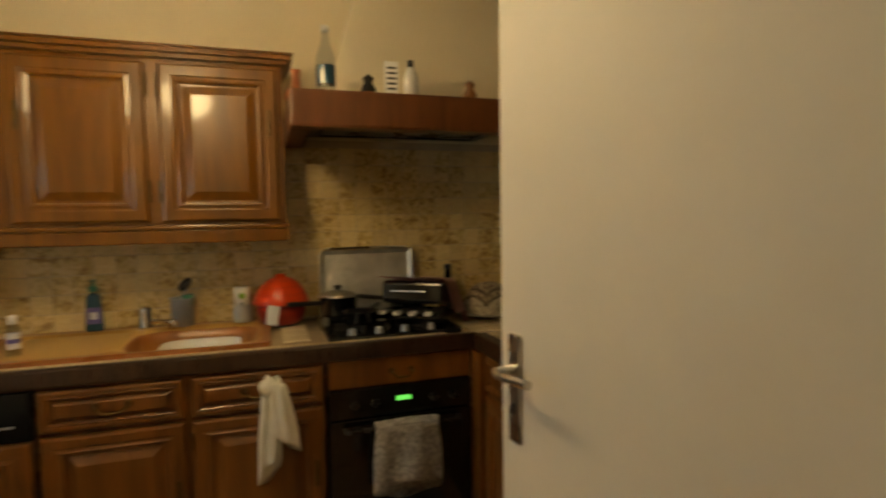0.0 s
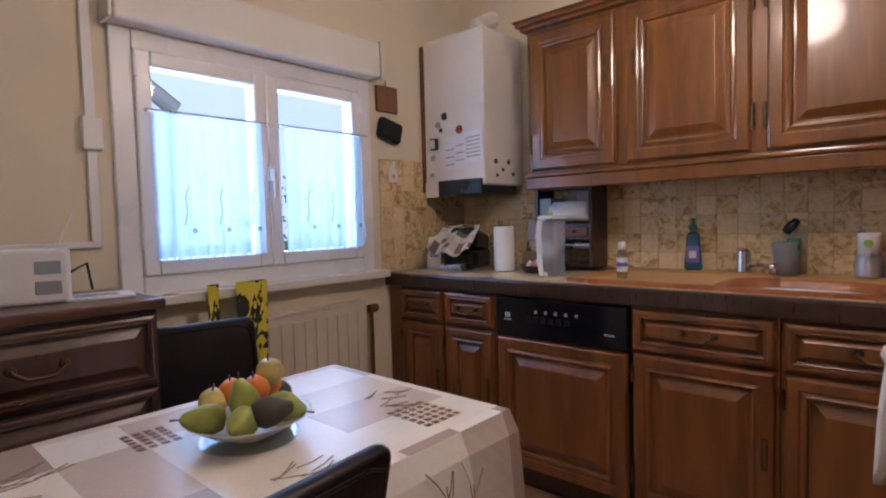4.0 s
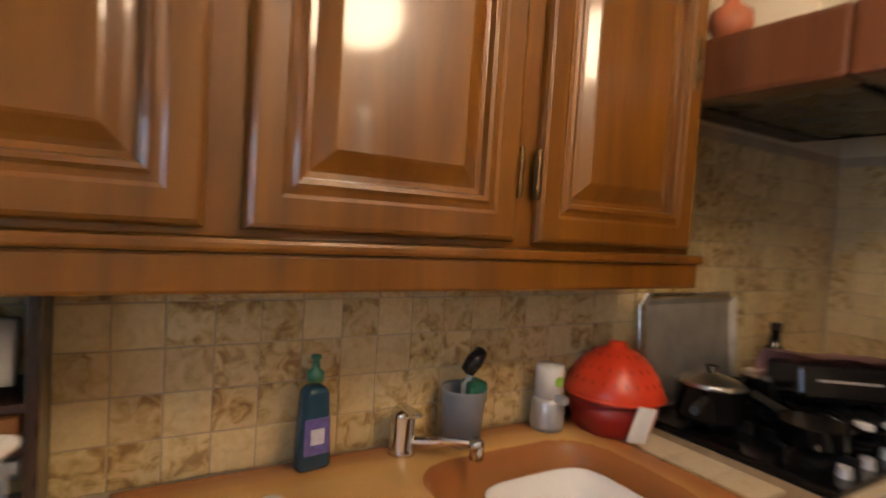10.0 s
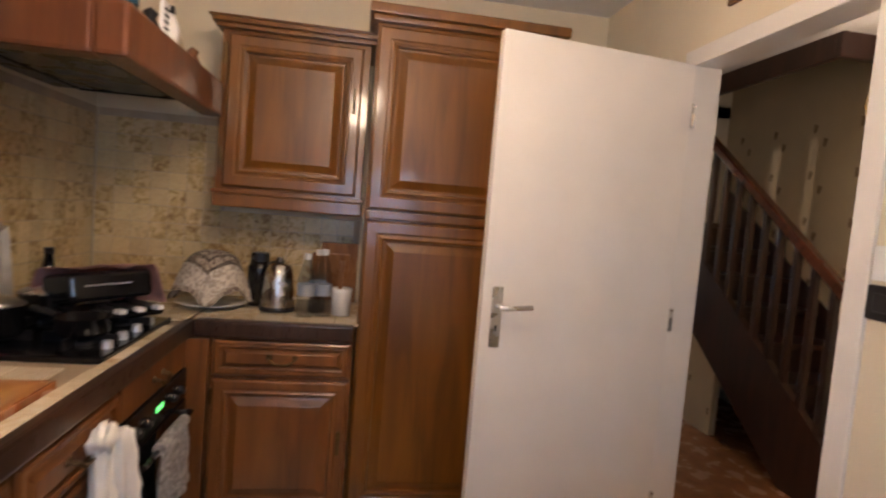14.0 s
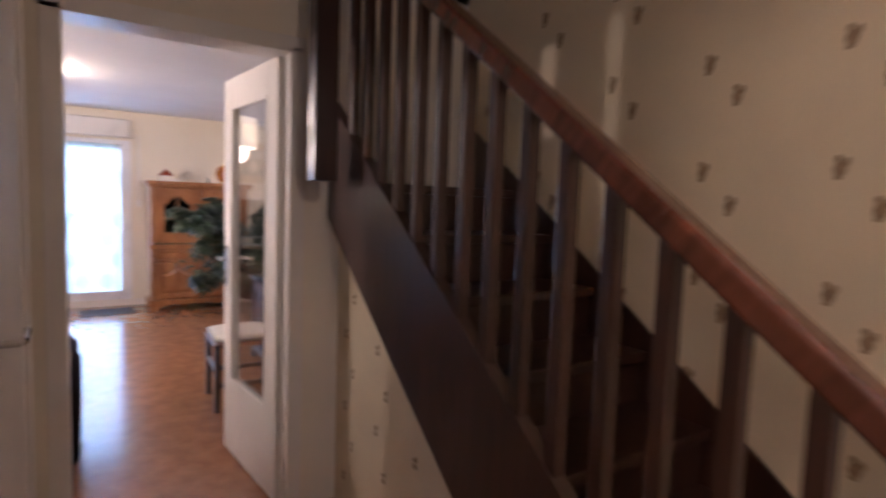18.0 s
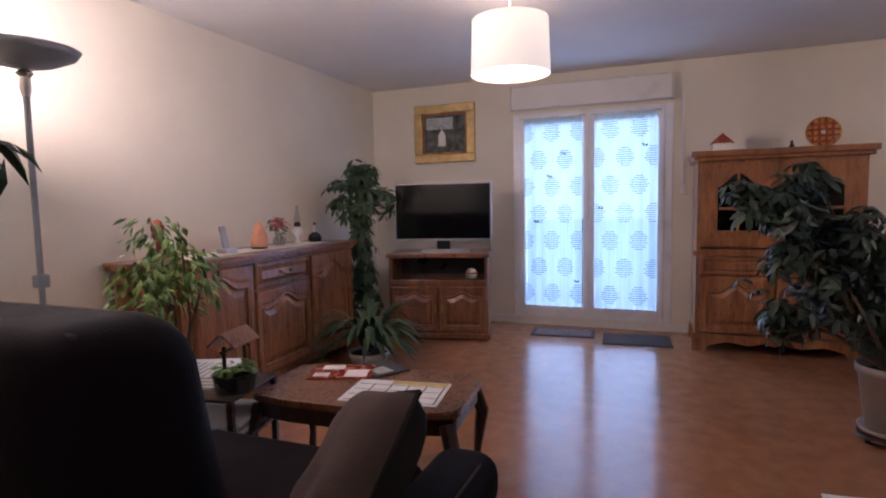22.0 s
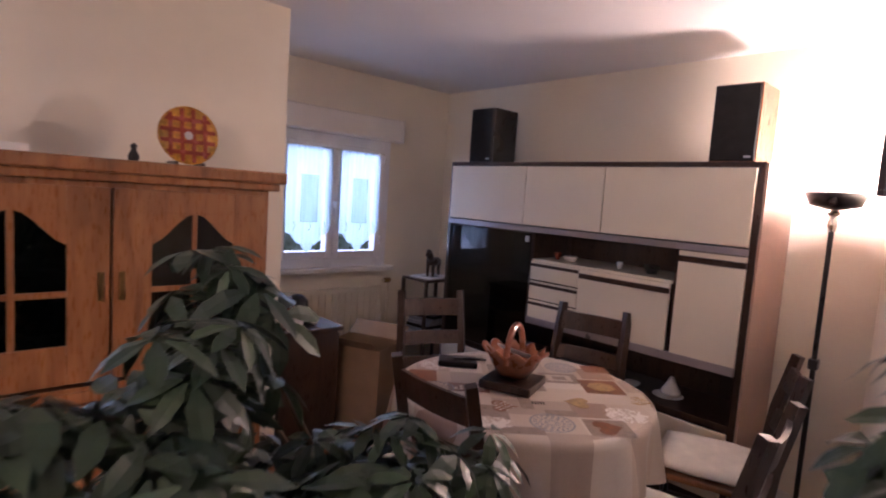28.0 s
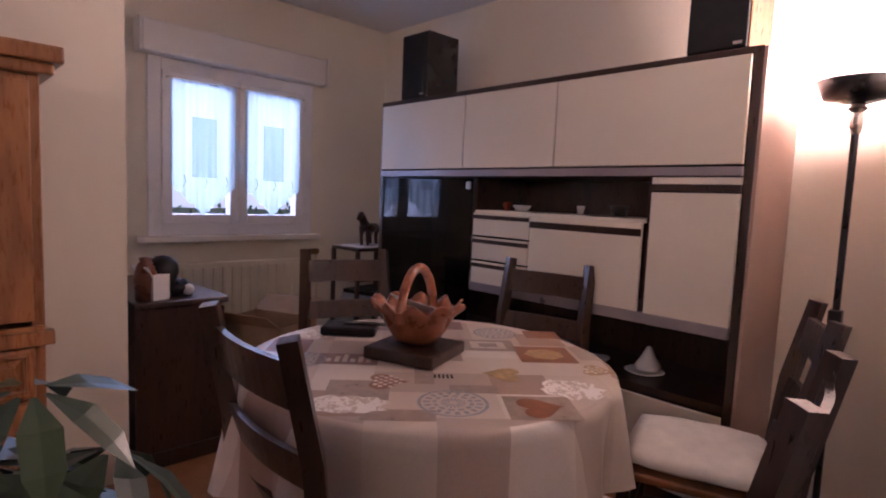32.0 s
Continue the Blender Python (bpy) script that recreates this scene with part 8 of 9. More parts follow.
for k in range(2):
    x0 = 0.04 + k * half
    d = part("lower_door", stand(panel(half - 0.01, 0.45, 0.022, 0.06, 0.07), Matrix.Translation((x0 + 0.005, 0.02, 0.15))), oak_honey, ar, "carved panelled door")
    part("key_plate", soft_box(AW / 2 + (-0.04 if k == 0 else 0.022), -0.008, 0.36, AW / 2 + (-0.022 if k == 0 else 0.04), -0.002, 0.46, 0.003), brass, d)
    d = part("drawer_front", stand(panel(half - 0.01, 0.145, 0.02, 0.025, gap=0.005), Matrix.Translation((x0 + 0.005, 0.02, 0.61))), oak_honey, ar)
    # glazed door with arched light
    bm = bmesh.new()
    z0, z1, w_ = 0.83, 1.48, half - 0.01
    for r in ((x0 + 0.005, 0, z0, x0 + 0.125, 0.02, z1), (x0 + w_ - 0.115, 0, z0, x0 + w_ + 0.005, 0.02, z1), (x0 + 0.125, 0, z0, x0 + w_ - 0.115, 0.02, z0 + 0.13), (x0 + 0.125, 0, z1 - 0.08, x0 + w_ - 0.115, 0.02, z1)):
        add_box(bm, *r, 0.003)
    n_ = 10
    for i in range(n_):
        ua, ub = i / n_, (i + 1) / n_
        xa, xb = x0 + 0.125 + (w_ - 0.24) * ua, x0 + 0.125 + (w_ - 0.24) * ub
        za, zb = (z1 - 0.19 + 0.08 * math.sin(u * math.pi) ** 2 + 0.03 * math.sin(u * math.pi) for u in (ua, ub))
        vs = [bm.verts.new(c) for c in ((xa, 0.001, za), (xb, 0.001, zb), (xb, 0.001, z1 - 0.078), (xa, 0.001, z1 - 0.078))]
        bm.faces.new(vs)
        bm.faces.new([bm.verts.new(c) for c in ((xa, 0.001, za), (xa, 0.02, za), (xb, 0.02, zb), (xb, 0.001, zb))])
    d = part("glazed_door", bm, oak_honey, ar, "oak door with arched four-light window")
    xm = x0 + w_ / 2 + 0.005
    part("glazing_bar", boxes([(xm - 0.009, 0.004, z0 + 0.13, xm + 0.009, 0.018, z1 - 0.08), (x0 + 0.125, 0.004, z0 + 0.29, x0 + w_ - 0.115, 0.018, z0 + 0.31)], 0.002), oak_honey, d)
    part("pane", box(x0 + 0.125, 0.011, z0 + 0.13, x0 + w_ - 0.115, 0.013, z1 - 0.08), dim_glass, d)
    part("key_plate", soft_box(AW / 2 + (-0.04 if k == 0 else 0.022), -0.008, 1.10, AW / 2 + (-0.022 if k == 0 else 0.04), -0.002, 1.20, 0.003), brass, d)
part("inner_shelf", box(0.05, 0.04, 1.12, AW - 0.05, 0.52, 1.14), dark_wood, ar)
part("back_lining", box(0.05, 0.52, 0.80, AW - 0.05, 0.529, 1.47), dark_wood, ar)
e = thing("house_ornament", 8.22, -1.55, 1.576, -90, "little white cottage ornament with a dark roof", "ornament")
part("cottage", box(-0.07, -0.05, 0, 0.07, 0.05, 0.07, 0.003), porcelain, e)
part("roof", stand(slab([(-0.085, 0.0), (0.085, 0.0), (0.0, 0.08)], -0.06, 0.06), Matrix.Translation((0, 0, 0.07)) @ pose(0, 0, 0, 90, 0, 0)), glaze_red, e, "dark red roof")
part("garden", slab([(0.07, -0.05), (0.17, -0.05), (0.18, 0.04), (0.07, 0.05)], 0, 0.03, 0.004), porcelain, e)
e = thing("decorative_plate", 8.34, -2.26, 1.576, -90, "amber and red checked glazed plate standing on edge", "plate")
lean = pose(0, 0.0, 0.125, 82, 0, 0)
part("plate", stand(lathe([(0.0, 0.0), (0.068, 0.004), (0.118, 0.018), (0.12, 0.022), (0.068, 0.011), (0, 0.007)], 36), lean), amber, e, smooth=True)
for k in (-0.07, -0.025, 0.02, 0.065):
    h_ = math.sqrt(0.112 ** 2 - k * k)
    part("check_band", stand(box(-h_, k - 0.008, 0.0185, h_, k + 0.008, 0.020), lean), glaze_red, e)
    part("check_band", stand(box(k - 0.008, -h_, 0.0205, k + 0.008, h_, 0.022), lean), glaze_red, e)
part("centre_flower", stand(lathe([(0.018, 0.0225), (0.014, 0.0245), (0, 0.025)], 9), lean), porcelain, e, "pale flower at the centre")
part("stand", boxes([(-0.06, -0.05, 0, -0.045, 0.06, 0.02), (0.045, -0.05, 0, 0.06, 0.06, 0.02)], 0.003), dark_wood, e)
e = thing("small_bird", 8.2, -2.03, 1.576, 0, "tiny dark bird ornament on the cupboard", "ornament")
part("bird", lathe([(0.015, 0), (0.02, 0.02), (0.008, 0.045), (0.012, 0.06), (0, 0.07)], 10), iron, e, smooth=True)
part("foot", lathe([(0.02, 0), (0.02, 0.004), (0, 0.004)], 10), dark_wood, e)

# pipes and socket by the French window
e = thing("heating_pipe", 8.585, 0.50, 0.08, 0, "thin grey pipe with tap running down the wall", "pipe")
part("pipe", tube([(0, 0, 0.10), (0, 0, 0.80), (0, 0.08, 0.82)], 0.008, 8), steel, e)
part("tap", soft_box(-0.02, -0.05, 0.79, 0.01, 0.09, 0.83, 0.006), rad_paint, e)
part("lower_tap", soft_box(-0.02, -0.03, 0.08, 0.01, 0.06, 0.14, 0.006), rad_paint, e)
e = thing("window_latch_box", 8.585, -1.28, 1.25, -90, "small white box with cord beside the French window", "shutter control")
part("box", soft_box(-0.025, -0.025, 0, 0.025, 0.014, 0.09, 0.005), white_plastic, e)
part("cord_tube", box(-0.008, -0.012, 0.09, 0.008, 0.012, 0.90, 0.003), white_plastic, e)

# mats
for x0, x1, y0, y1, mt, lab in ((8.13, 8.44, -0.56, 0.0, mat_print, "patterned doormat with dark border before the French window"), (8.0, 8.38, -1.20, -0.64, mat_grey, "dark grey doormat before the French window")):
    e = thing("doormat", (x0 + x1) / 2, (y0 + y1) / 2, 0.0, 4, lab, "doormat", "mats at the French window")
    hx, hy = (x1 - x0) / 2, (y1 - y0) / 2
    part("border", boxes([(-hx, -hy, 0, hx, -hy + 0.03, 0.01), (-hx, hy - 0.03, 0, hx, hy, 0.01), (-hx, -hy + 0.03, 0, -hx + 0.03, hy - 0.03, 0.01), (hx - 0.03, -hy + 0.03, 0, hx, hy - 0.03, 0.01)], 0.003), mat_grey, e)
    part("carpet_face", box(-hx + 0.03, -hy + 0.03, 0, hx - 0.03, hy - 0.03, 0.011), mt, e)

# pendant lamp
lp = thing("drum_pendant", 6.24, -0.32, 1.90, 0, "white fabric drum pendant lamp, lit", "ceiling lamp")
bm = bmesh.new()
n_ = 40
rings = [[bm.verts.new((r * math.cos(2 * math.pi * k / n_), r * math.sin(2 * math.pi * k / n_), z)) for k in range(n_)] for r, z in ((0.215, 0.0), (0.205, 0.29), (0.201, 0.29), (0.211, 0.0))]
for a, b in zip(rings, rings[1:] + rings[:1]):
    for k in range(n_):
        bm.faces.new((a[k], a[(k + 1) % n_], b[(k + 1) % n_], b[k]))
part("shade", bm, lamp_shade_m, lp, "pale fabric drum shade", True)
part("diffuser", lathe([(0.209, 0.006), (0.209, 0.010), (0, 0.010)], 40), lamp_white, lp)
part("cord", tube([(0, 0, 0.27), (0, 0, 0.50)], 0.004, 6), white_plastic, lp)
part("ceiling_rose", lathe([(0.0, 0.47), (0.045, 0.49), (0.05, 0.519)], 20), steel, lp)
part("spider", boxes([(-0.20, -0.004, 0.268, 0.20, 0.004, 0.274), (-0.004, -0.20, 0.275, 0.004, 0.20, 0.281)]), steel, lp)
point_lamp("pendant_light_up", (6.24, -0.32, 2.20), 15, WARM, 0.05)
point_lamp("pendant_light_down", (6.24, -0.32, 1.86), 7, WARM, 0.12)

# sofa
so = thing("sofa", 3.72, -0.47, 0, 0, "dark brown leather reclining sofa with padded back and arms", "sofa")
part("base", soft_box(0.05, 0.02, 0.06, 0.90, 1.60, 0.36, 0.03), sofa_dark, so, smooth=True)
part("seat_cushion", soft_box(0.24, 0.0, 0.34, 0.94, 0.80, 0.48, 0.05), sofa_dark, so, smooth=True)
part("seat_cushion", soft_box(0.24, 0.80, 0.34, 0.94, 1.60, 0.48, 0.05), sofa_dark, so, smooth=True)
for y0 in (0.0, 0.80):
    bm = soft_box(0.0, y0, 0.30, 0.28, y0 + 0.80, 1.055, 0.085)
    for v in bm.verts:
        v.co.x -= 0.10 * max(0, v.co.z - 0.4)
        v.co.y += (0.11 if y0 == 0.0 else -0.11) * max(0, v.co.z - 0.45) * (1 if abs(v.co.y - (0.0 if y0 == 0.0 else 1.6)) < 0.2 else 0)
    b = part("back_cushion", bm, sofa_dark, so, smooth=True)
    part("seam", tube([(0.02, y0 + 0.10, 1.045), (0.05, y0 + 0.4, 1.05), (0.02, y0 + 0.70, 1.045)], 0.004, 6), black_fabric, b)
for y0 in (-0.26, 1.60):
    a = part("arm", soft_box(0.10, y0 + 0.02, 0.05, 0.88, y0 + 0.24, 0.47, 0.05), sofa_dark, so, smooth=True)
    bm = soft_box(0.12, y0 + 0.035, 0.42, 0.92, y0 + 0.215, 0.575, 0.06)
    for v in bm.verts:
        v.co.z -= 0.05 * max(0, v.co.x - 0.5)
    p = part("arm_pad", bm, sofa_dark, a, smooth=True)
    part("stitching", tube([(0.2 + 0.06 * k, y0 + 0.06, 0.5725 - 0.05 * max(0, 0.06 * k - 0.3)) for k in range(11)], 0.003, 5), brown_velvet, p)
for x in (0.12, 0.82):
    for y in (0.0, 1.55):
        part("foot", lathe([(0.025, 0), (0.03, 0.06)], 10, None, x, y), black, so)
e = thing("throw_cushion", 4.30, -0.46, 0.62, 0, "brown velvet cushion with a black back leaning on the sofa arm", "cushion")
front = Vector((-0.46, 0.70, 0.55)).normalized()
side = front.cross(Vector((0, 0, 1))).normalized()
turn = Matrix((side, front.cross(side), front)).transposed().to_4x4()
e.matrix_basis = Matrix.Translation((4.31, -0.44, 0.605)) @ turn @ pose(0, 0, 0, 0, 0, 24)
for nm, mt, sign in (("front_cover", brown_velvet, 1), ("back_cover", black_fabric, -1)):
    bm = cushion(0.38, 0.38, 0.18, 14, 14, 0.45, 0.02)
    bmesh.ops.delete(bm, geom=[f for f in bm.faces if f.calc_center_median().z * sign < 0], context="FACES")
    part(nm, bm, mt, e, smooth=True)
part("piping", tube([(0.184 * sx, 0.184 * sy, 0) for sx, sy in ((-1, -1), (0, -1.02), (1, -1), (1.02, 0), (1, 1), (0, 1.02), (-1, 1), (-1.02, 0), (-1, -1))], 0.007, 6), black_fabric, e, "black corded edge")

# coffee table
ct = thing("coffee_table", 5.25, 0.05, 0, 4, "brown wooden coffee table with carved edge and curved legs", "coffee table")
out = []
for k in range(40):
    a = 2 * math.pi * k / 40
    out.append((0.25 * math.copysign(abs(math.cos(a)) ** 0.35, math.cos(a)) * (1 + 0.02 * math.cos(6 * a)), 0.45 * math.copysign(abs(math.sin(a)) ** 0.35, math.sin(a)) * (1 + 0.015 * math.cos(6 * a))))
part("tabletop", slab(out, 0.425, 0.452, 0.006), oak_brown, ct)
part("edge_carving", slab([(x * 0.96, y * 0.96) for x, y in out], 0.36, 0.425), dark_wood, ct, "carved dark apron")
for sx in (-1, 1):
    for sy in (-1, 1):
        x, y = sx * 0.20, sy * 0.40
        part("leg", tube([(x, y, 0.40), (x + sx * 0.03, y + sy * 0.03, 0.30), (x + sx * 0.01, y + sy * 0.01, 0.12), (x + sx * 0.03, y + sy * 0.03, 0.0)], 0.02, 8, None, [0.032, 0.03, 0.016, 0.02]), dark_wood, ct, "curved cabriole leg")
e = thing("magazine", 5.36, 0.25, 0.453, 20, "glossy red and dark magazine on the coffee table", "magazine")
part("cover", box(-0.10, -0.14, 0, 0.10, 0.14, 0.006, 0.001), glaze_red, e)
part("cover_print", boxes([(-0.08, -0.12, 0.006, 0.02, -0.02, 0.0068), (0.03, 0.0, 0.006, 0.09, 0.10, 0.0068), (-0.07, 0.05, 0.006, -0.02, 0.12, 0.0068)]), paper, e)
e = thing("magazine", 5.47, 0.12, 0.453, -30, "dark folded magazine on the coffee table", "magazine")
part("cover", box(-0.09, -0.12, 0, 0.09, 0.12, 0.005, 0.001), ink, e)
part("cover_print", box(-0.06, -0.09, 0.005, 0.02, 0.0, 0.0058), paper_grey, e)
e = thing("printed_sheet", 5.20, -0.10, 0.453, 8, "white printed grid sheet with blocks of text on the coffee table", "paper sheet")
part("sheet", box(-0.13, -0.20, 0, 0.13, 0.20, 0.003), paper, e)
part("grid_print", boxes([(-0.115 + i * 0.062, -0.18 + j * 0.075, 0.003, -0.112 + i * 0.062, -0.115 + j * 0.075, 0.0036) for i in range(4) for j in range(5)] + [(-0.115, -0.185 + j * 0.075, 0.003, 0.08, -0.18 + j * 0.075, 0.0036) for j in range(5)]), ink, e)
part("yellow_block", box(0.085, -0.19, 0.003, 0.125, 0.05, 0.0036), apple_skin, e)

# magazine rack with papers and the little well planter
mr = thing("magazine_rack", 4.95, 0.62, 0, 10, "black wire and board magazine rack full of papers", "magazine rack")
for z in (0.10, 0.30, 0.48):
    part("tray", box(-0.17, -0.20, z, 0.17, 0.20, z + 0.012, 0.003), dark_wood, mr)
for x in (-0.16, 0.16):
    for y in (-0.19, 0.19):
        part("post", box(x - 0.012, y - 0.012, 0, x + 0.012, y + 0.012, 0.48, 0.003), dark_wood, mr)
for k in range(6):
    part("magazine", stand(box(-0.13, -0.17, 0, 0.13, 0.17, 0.02), pose(0.01 * (k % 3), 0, (0.112 if k < 3 else 0.312) + 0.022 * (k % 3), 0, 0, 5 * (k % 3) - 5)), paper if k % 2 else paper_grey, mr)
e = thing("newspaper_stack", 4.99, 0.70, 0.493, 14, "stack of folded newspapers", "newspapers")
for k in range(4):
    part("newspaper", stand(box(-0.13, -0.12, 0, 0.14, 0.12, 0.010, 0.002), pose(0.006 * k, 0.004 * k, 0.0105 * k, 0, 0, 3 * k)), paper, e)
part("print", boxes([(-0.10, -0.09 + j * 0.03, 0.043, 0.09, -0.082 + j * 0.03, 0.0436) for j in range(6)]), paper_grey, e)
e = thing("well_planter", 4.93, 0.47, 0.493, 10, "miniature wishing-well basket with wooden roof and green plant", "planter")
part("bucket", lathe([(0.075, 0), (0.085, 0.05), (0.09, 0.07), (0.08, 0.07), (0.07, 0.01), (0, 0.01)], 20), black, e)
part("post", tube([(-0.07, 0, 0.05), (-0.07, 0, 0.19)], 0.008, 8), dark_wood, e)
part("post", tube([(0.07, 0, 0.05), (0.07, 0, 0.19)], 0.008, 8), dark_wood, e)
part("roof", stand(box(-0.09, -0.075, 0, 0.09, 0.0, 0.008, 0.002), pose(0, 0.0, 0.235, 42, 0, 0)), oak_brown, e)
part("roof", stand(box(-0.09, 0.0, 0, 0.09, 0.075, 0.008, 0.002), pose(0, 0.0, 0.235, -42, 0, 0)), oak_brown, e)
part("crank", tube([(-0.09, 0, 0.17), (0.09, 0, 0.17), (0.10, 0, 0.15)], 0.006, 6), dark_wood, e)
part("foliage", leaves([((0, 0, 0.09), 0.05)], 0.06, 40, 1.0, 0.2, 8, 0.4), leaf_bright, e)


def ladder_chair(x, y, rz, label, cane=False):
    """Dark country chair: turned-square posts, two back rails, rush seat and cushion; it faces local -y."""
    e = thing("dining_chair", x, y, 0, rz, label, "chair", "dark dining chairs")
    for sx in (-1, 1):
        bm = tube([(sx * 0.20, 0.20, 0.0), (sx * 0.20, 0.19, 0.45), (sx * 0.195, 0.215, 0.70), (sx * 0.19, 0.27, 0.95)], 0.02, 4, None, [0.026, 0.029, 0.029, 0.027])
        part("back_post", bm, dark_wood, e)
        part("front_leg", box(sx * 0.20 - 0.018, -0.22, 0.0, sx * 0.20 + 0.018, -0.184, 0.45, 0.004), dark_wood, e)
        part("side_stretcher", box(sx * 0.20 - 0.01, -0.19, 0.16, sx * 0.20 + 0.01, 0.19, 0.19, 0.003), dark_wood, e)
    part("front_stretcher", box(-0.19, -0.212, 0.25, 0.19, -0.192, 0.28, 0.003), dark_wood, e)
    for z0, z1 in ((0.80, 0.90), (0.63, 0.71), (0.49, 0.56)):
        bm = bmesh.new()
        n_ = 10
        cuts = []
        for i in range(n_ + 1):
            x_ = -0.185 + 0.37 * i / n_
            y_ = 0.205 + 0.02 * math.cos(x_ / 0.185 * math.pi / 2) + (z0 - 0.7) * 0.2
            cuts.append([bm.verts.new(c) for c in ((x_, y_, z0), (x_, y_ + 0.016, z0), (x_, y_ + 0.036, z1), (x_, y_ + 0.02, z1))])
        for a, b in zip(cuts, cuts[1:]):
            for k in range(4):
                bm.faces.new((a[k], a[(k + 1) % 4], b[(k + 1) % 4], b[k]))
        bm.faces.new(cuts[0][::-1])
        bm.faces.new(cuts[-1])
        part("back_rail", bm, dark_wood, e)
    part("seat", soft_box(-0.215, -0.225, 0.43, 0.215, 0.20, 0.455, 0.008), oak_lower, e, "rush seat")
    part("seat_cushion", stand(cushion(0.42, 0.41, 0.06, 10, 10, 0.35, 0.01), pose(0, -0.015, 0.482)), white_cloth, e, "cream tied seat cushion", True)
    return e


ladder_chair(4.59, -1.66, 178, "dark wooden chair with cream cushion before the low dark cabinet")

# low dark cabinet behind the chair
lc = thing("low_cabinet", 5.13, -2.38, 0, 0, "low dark wooden cabinet with panelled front and slate-dark top", "cabinet")
part("body", box(0.0, 0.0, 0.05, 0.52, 0.40, 0.70, 0.004), dark_wood, lc)
part("top", box(-0.02, -0.01, 0.70, 0.545, 0.43, 0.735, 0.008), black, lc, "dark slate-coloured top")
for x in (0.0, 0.47):
    part("corner_post", box(x, 0.385, 0.0, x + 0.05, 0.418, 0.70, 0.005), dark_wood, lc)
d = part("cabinet_door", stand(panel(0.42, 0.60, 0.018, 0.06), Matrix.Translation((0.05, 0.40, 0.07)) @ pose(0.42, 0, 0, 0, 0, 180)), chest_wood, lc, "brown panelled door")
part("knob", lathe([(0.014, 0), (0.008, 0.012), (0.016, 0.022), (0, 0.028)], 12), iron, d, m=pose(0.12, 0.418, 0.58, -90, 0, 0))
part("rail", box(0.05, 0.39, 0.055, 0.47, 0.405, 0.075, 0.003), dark_wood, lc)
e = thing("photo_frame", 5.20, -2.16, 0.736, 150, "small black photo frame standing on the low cabinet", "photo frame")
part("frame", stand(boxes([(-0.07, -0.008, 0, -0.055, 0.008, 0.20), (0.055, -0.008, 0, 0.07, 0.008, 0.20), (-0.055, -0.008, 0, 0.055, 0.008, 0.015), (-0.055, -0.008, 0.185, 0.055, 0.008, 0.20)], 0.002), pose(0, 0, 0, -8, 0, 0)), black, e)
part("photo", stand(box(-0.055, -0.004, 0.015, 0.055, 0.002, 0.185), pose(0, 0, 0, -8, 0, 0)), paper_grey, e)
part("prop", stand(box(-0.012, 0, 0, 0.012, 0.004, 0.15), pose(0, 0.06, 0, 22, 0, 0)), black, e)
e = thing("key_dish", 5.33, -2.12, 0.736, 0, "small pale dish with dark odds and ends on the low cabinet", "dish")
part("dish", lathe([(0.05, 0), (0.085, 0.014), (0.087, 0.016), (0.05, 0.006), (0, 0.005)], 24), porcelain, e, smooth=True)
part("purse", stand(cushion(0.10, 0.07, 0.04, 8, 6, 0.5, 0.02), pose(0, 0, 0.026, 0, 0, 30)), leather, e, smooth=True)

# ---- dining room ----
un = thing("wall_unit", 8.925, -4.34, 0, 180, "large wall unit with cream laminate doors, dark frame and open niches", "wall unit")
U = 2.13
boards("carcass_board", [(0, 0, 0, 0.03, 0.45, 1.79), (U - 0.03, 0, 0, U, 0.45, 1.79), (0.03, 0, 1.765, U - 0.03, 0.45, 1.79), (0.03, 0.43, 0.1, U - 0.03, 0.45, 1.765), (0.03, 0.0, 0.0, U - 0.03, 0.43, 0.09),
                       (0.03, 0, 1.335, U - 0.03, 0.43, 1.36), (0.03, 0.0, 0.46, U - 0.03, 0.43, 0.49), (0.03, 0.0, 0.745, U - 0.03, 0.43, 0.765), (0.80, 0.01, 0.765, 0.82, 0.43, 1.335), (1.75, 0.01, 0.765, 1.77, 0.43, 1.335)], dark_wood, un, 0.003, "dark veneered board")
part("end_board", box(U, 0.004, 0, U + 0.012, 0.45, 1.785, 0.002), veneer_pink, un, "dull pinkish veneered end board")
for x0, x1 in ((0.032, 0.725), (0.73, 1.30), (1.305, U - 0.032)):
    part("upper_door", soft_box(x0, -0.02, 1.38, x1, 0.0, 1.76, 0.004), laminate, un, "cream laminate flap door")
part("metal_trim", boxes([(0.03, -0.024, 1.338, U - 0.03, 0.0, 1.372), (0.82, -0.024, 0.745, U - 0.03, 0.0, 0.79)], 0.003), lilac_trim, un, "satin metal trim")
g = part("glass_door", box(0.06, -0.012, 0.50, 0.80, -0.004, 1.325, 0.002), dim_glass, un, "smoked glass door")
part("glass_door_handle", box(0.765, -0.026, 1.27, 0.795, -0.012, 1.31, 0.003), steel, g)
part("glass_shelf", box(0.035, 0.02, 0.98, 0.80, 0.42, 0.995), dark_wood, un)
for k in range(3):
    z = 1.135 - k * 0.125
    d = part("drawer_front", soft_box(0.825, -0.02, z - 0.10, 1.185, 0.0, z + 0.015, 0.003), laminate, un)
    part("grip_strip", box(0.825, -0.022, z - 0.015, 1.185, -0.018, z + 0.005, 0.001), dark_wood, d)
part("flap_door", soft_box(1.19, -0.02, 0.79, 1.745, 0.0, 1.15, 0.004), laminate, un)
part("flap_grip", box(1.19, -0.023, 1.095, 1.745, -0.019, 1.125, 0.001), dark_wood, un)
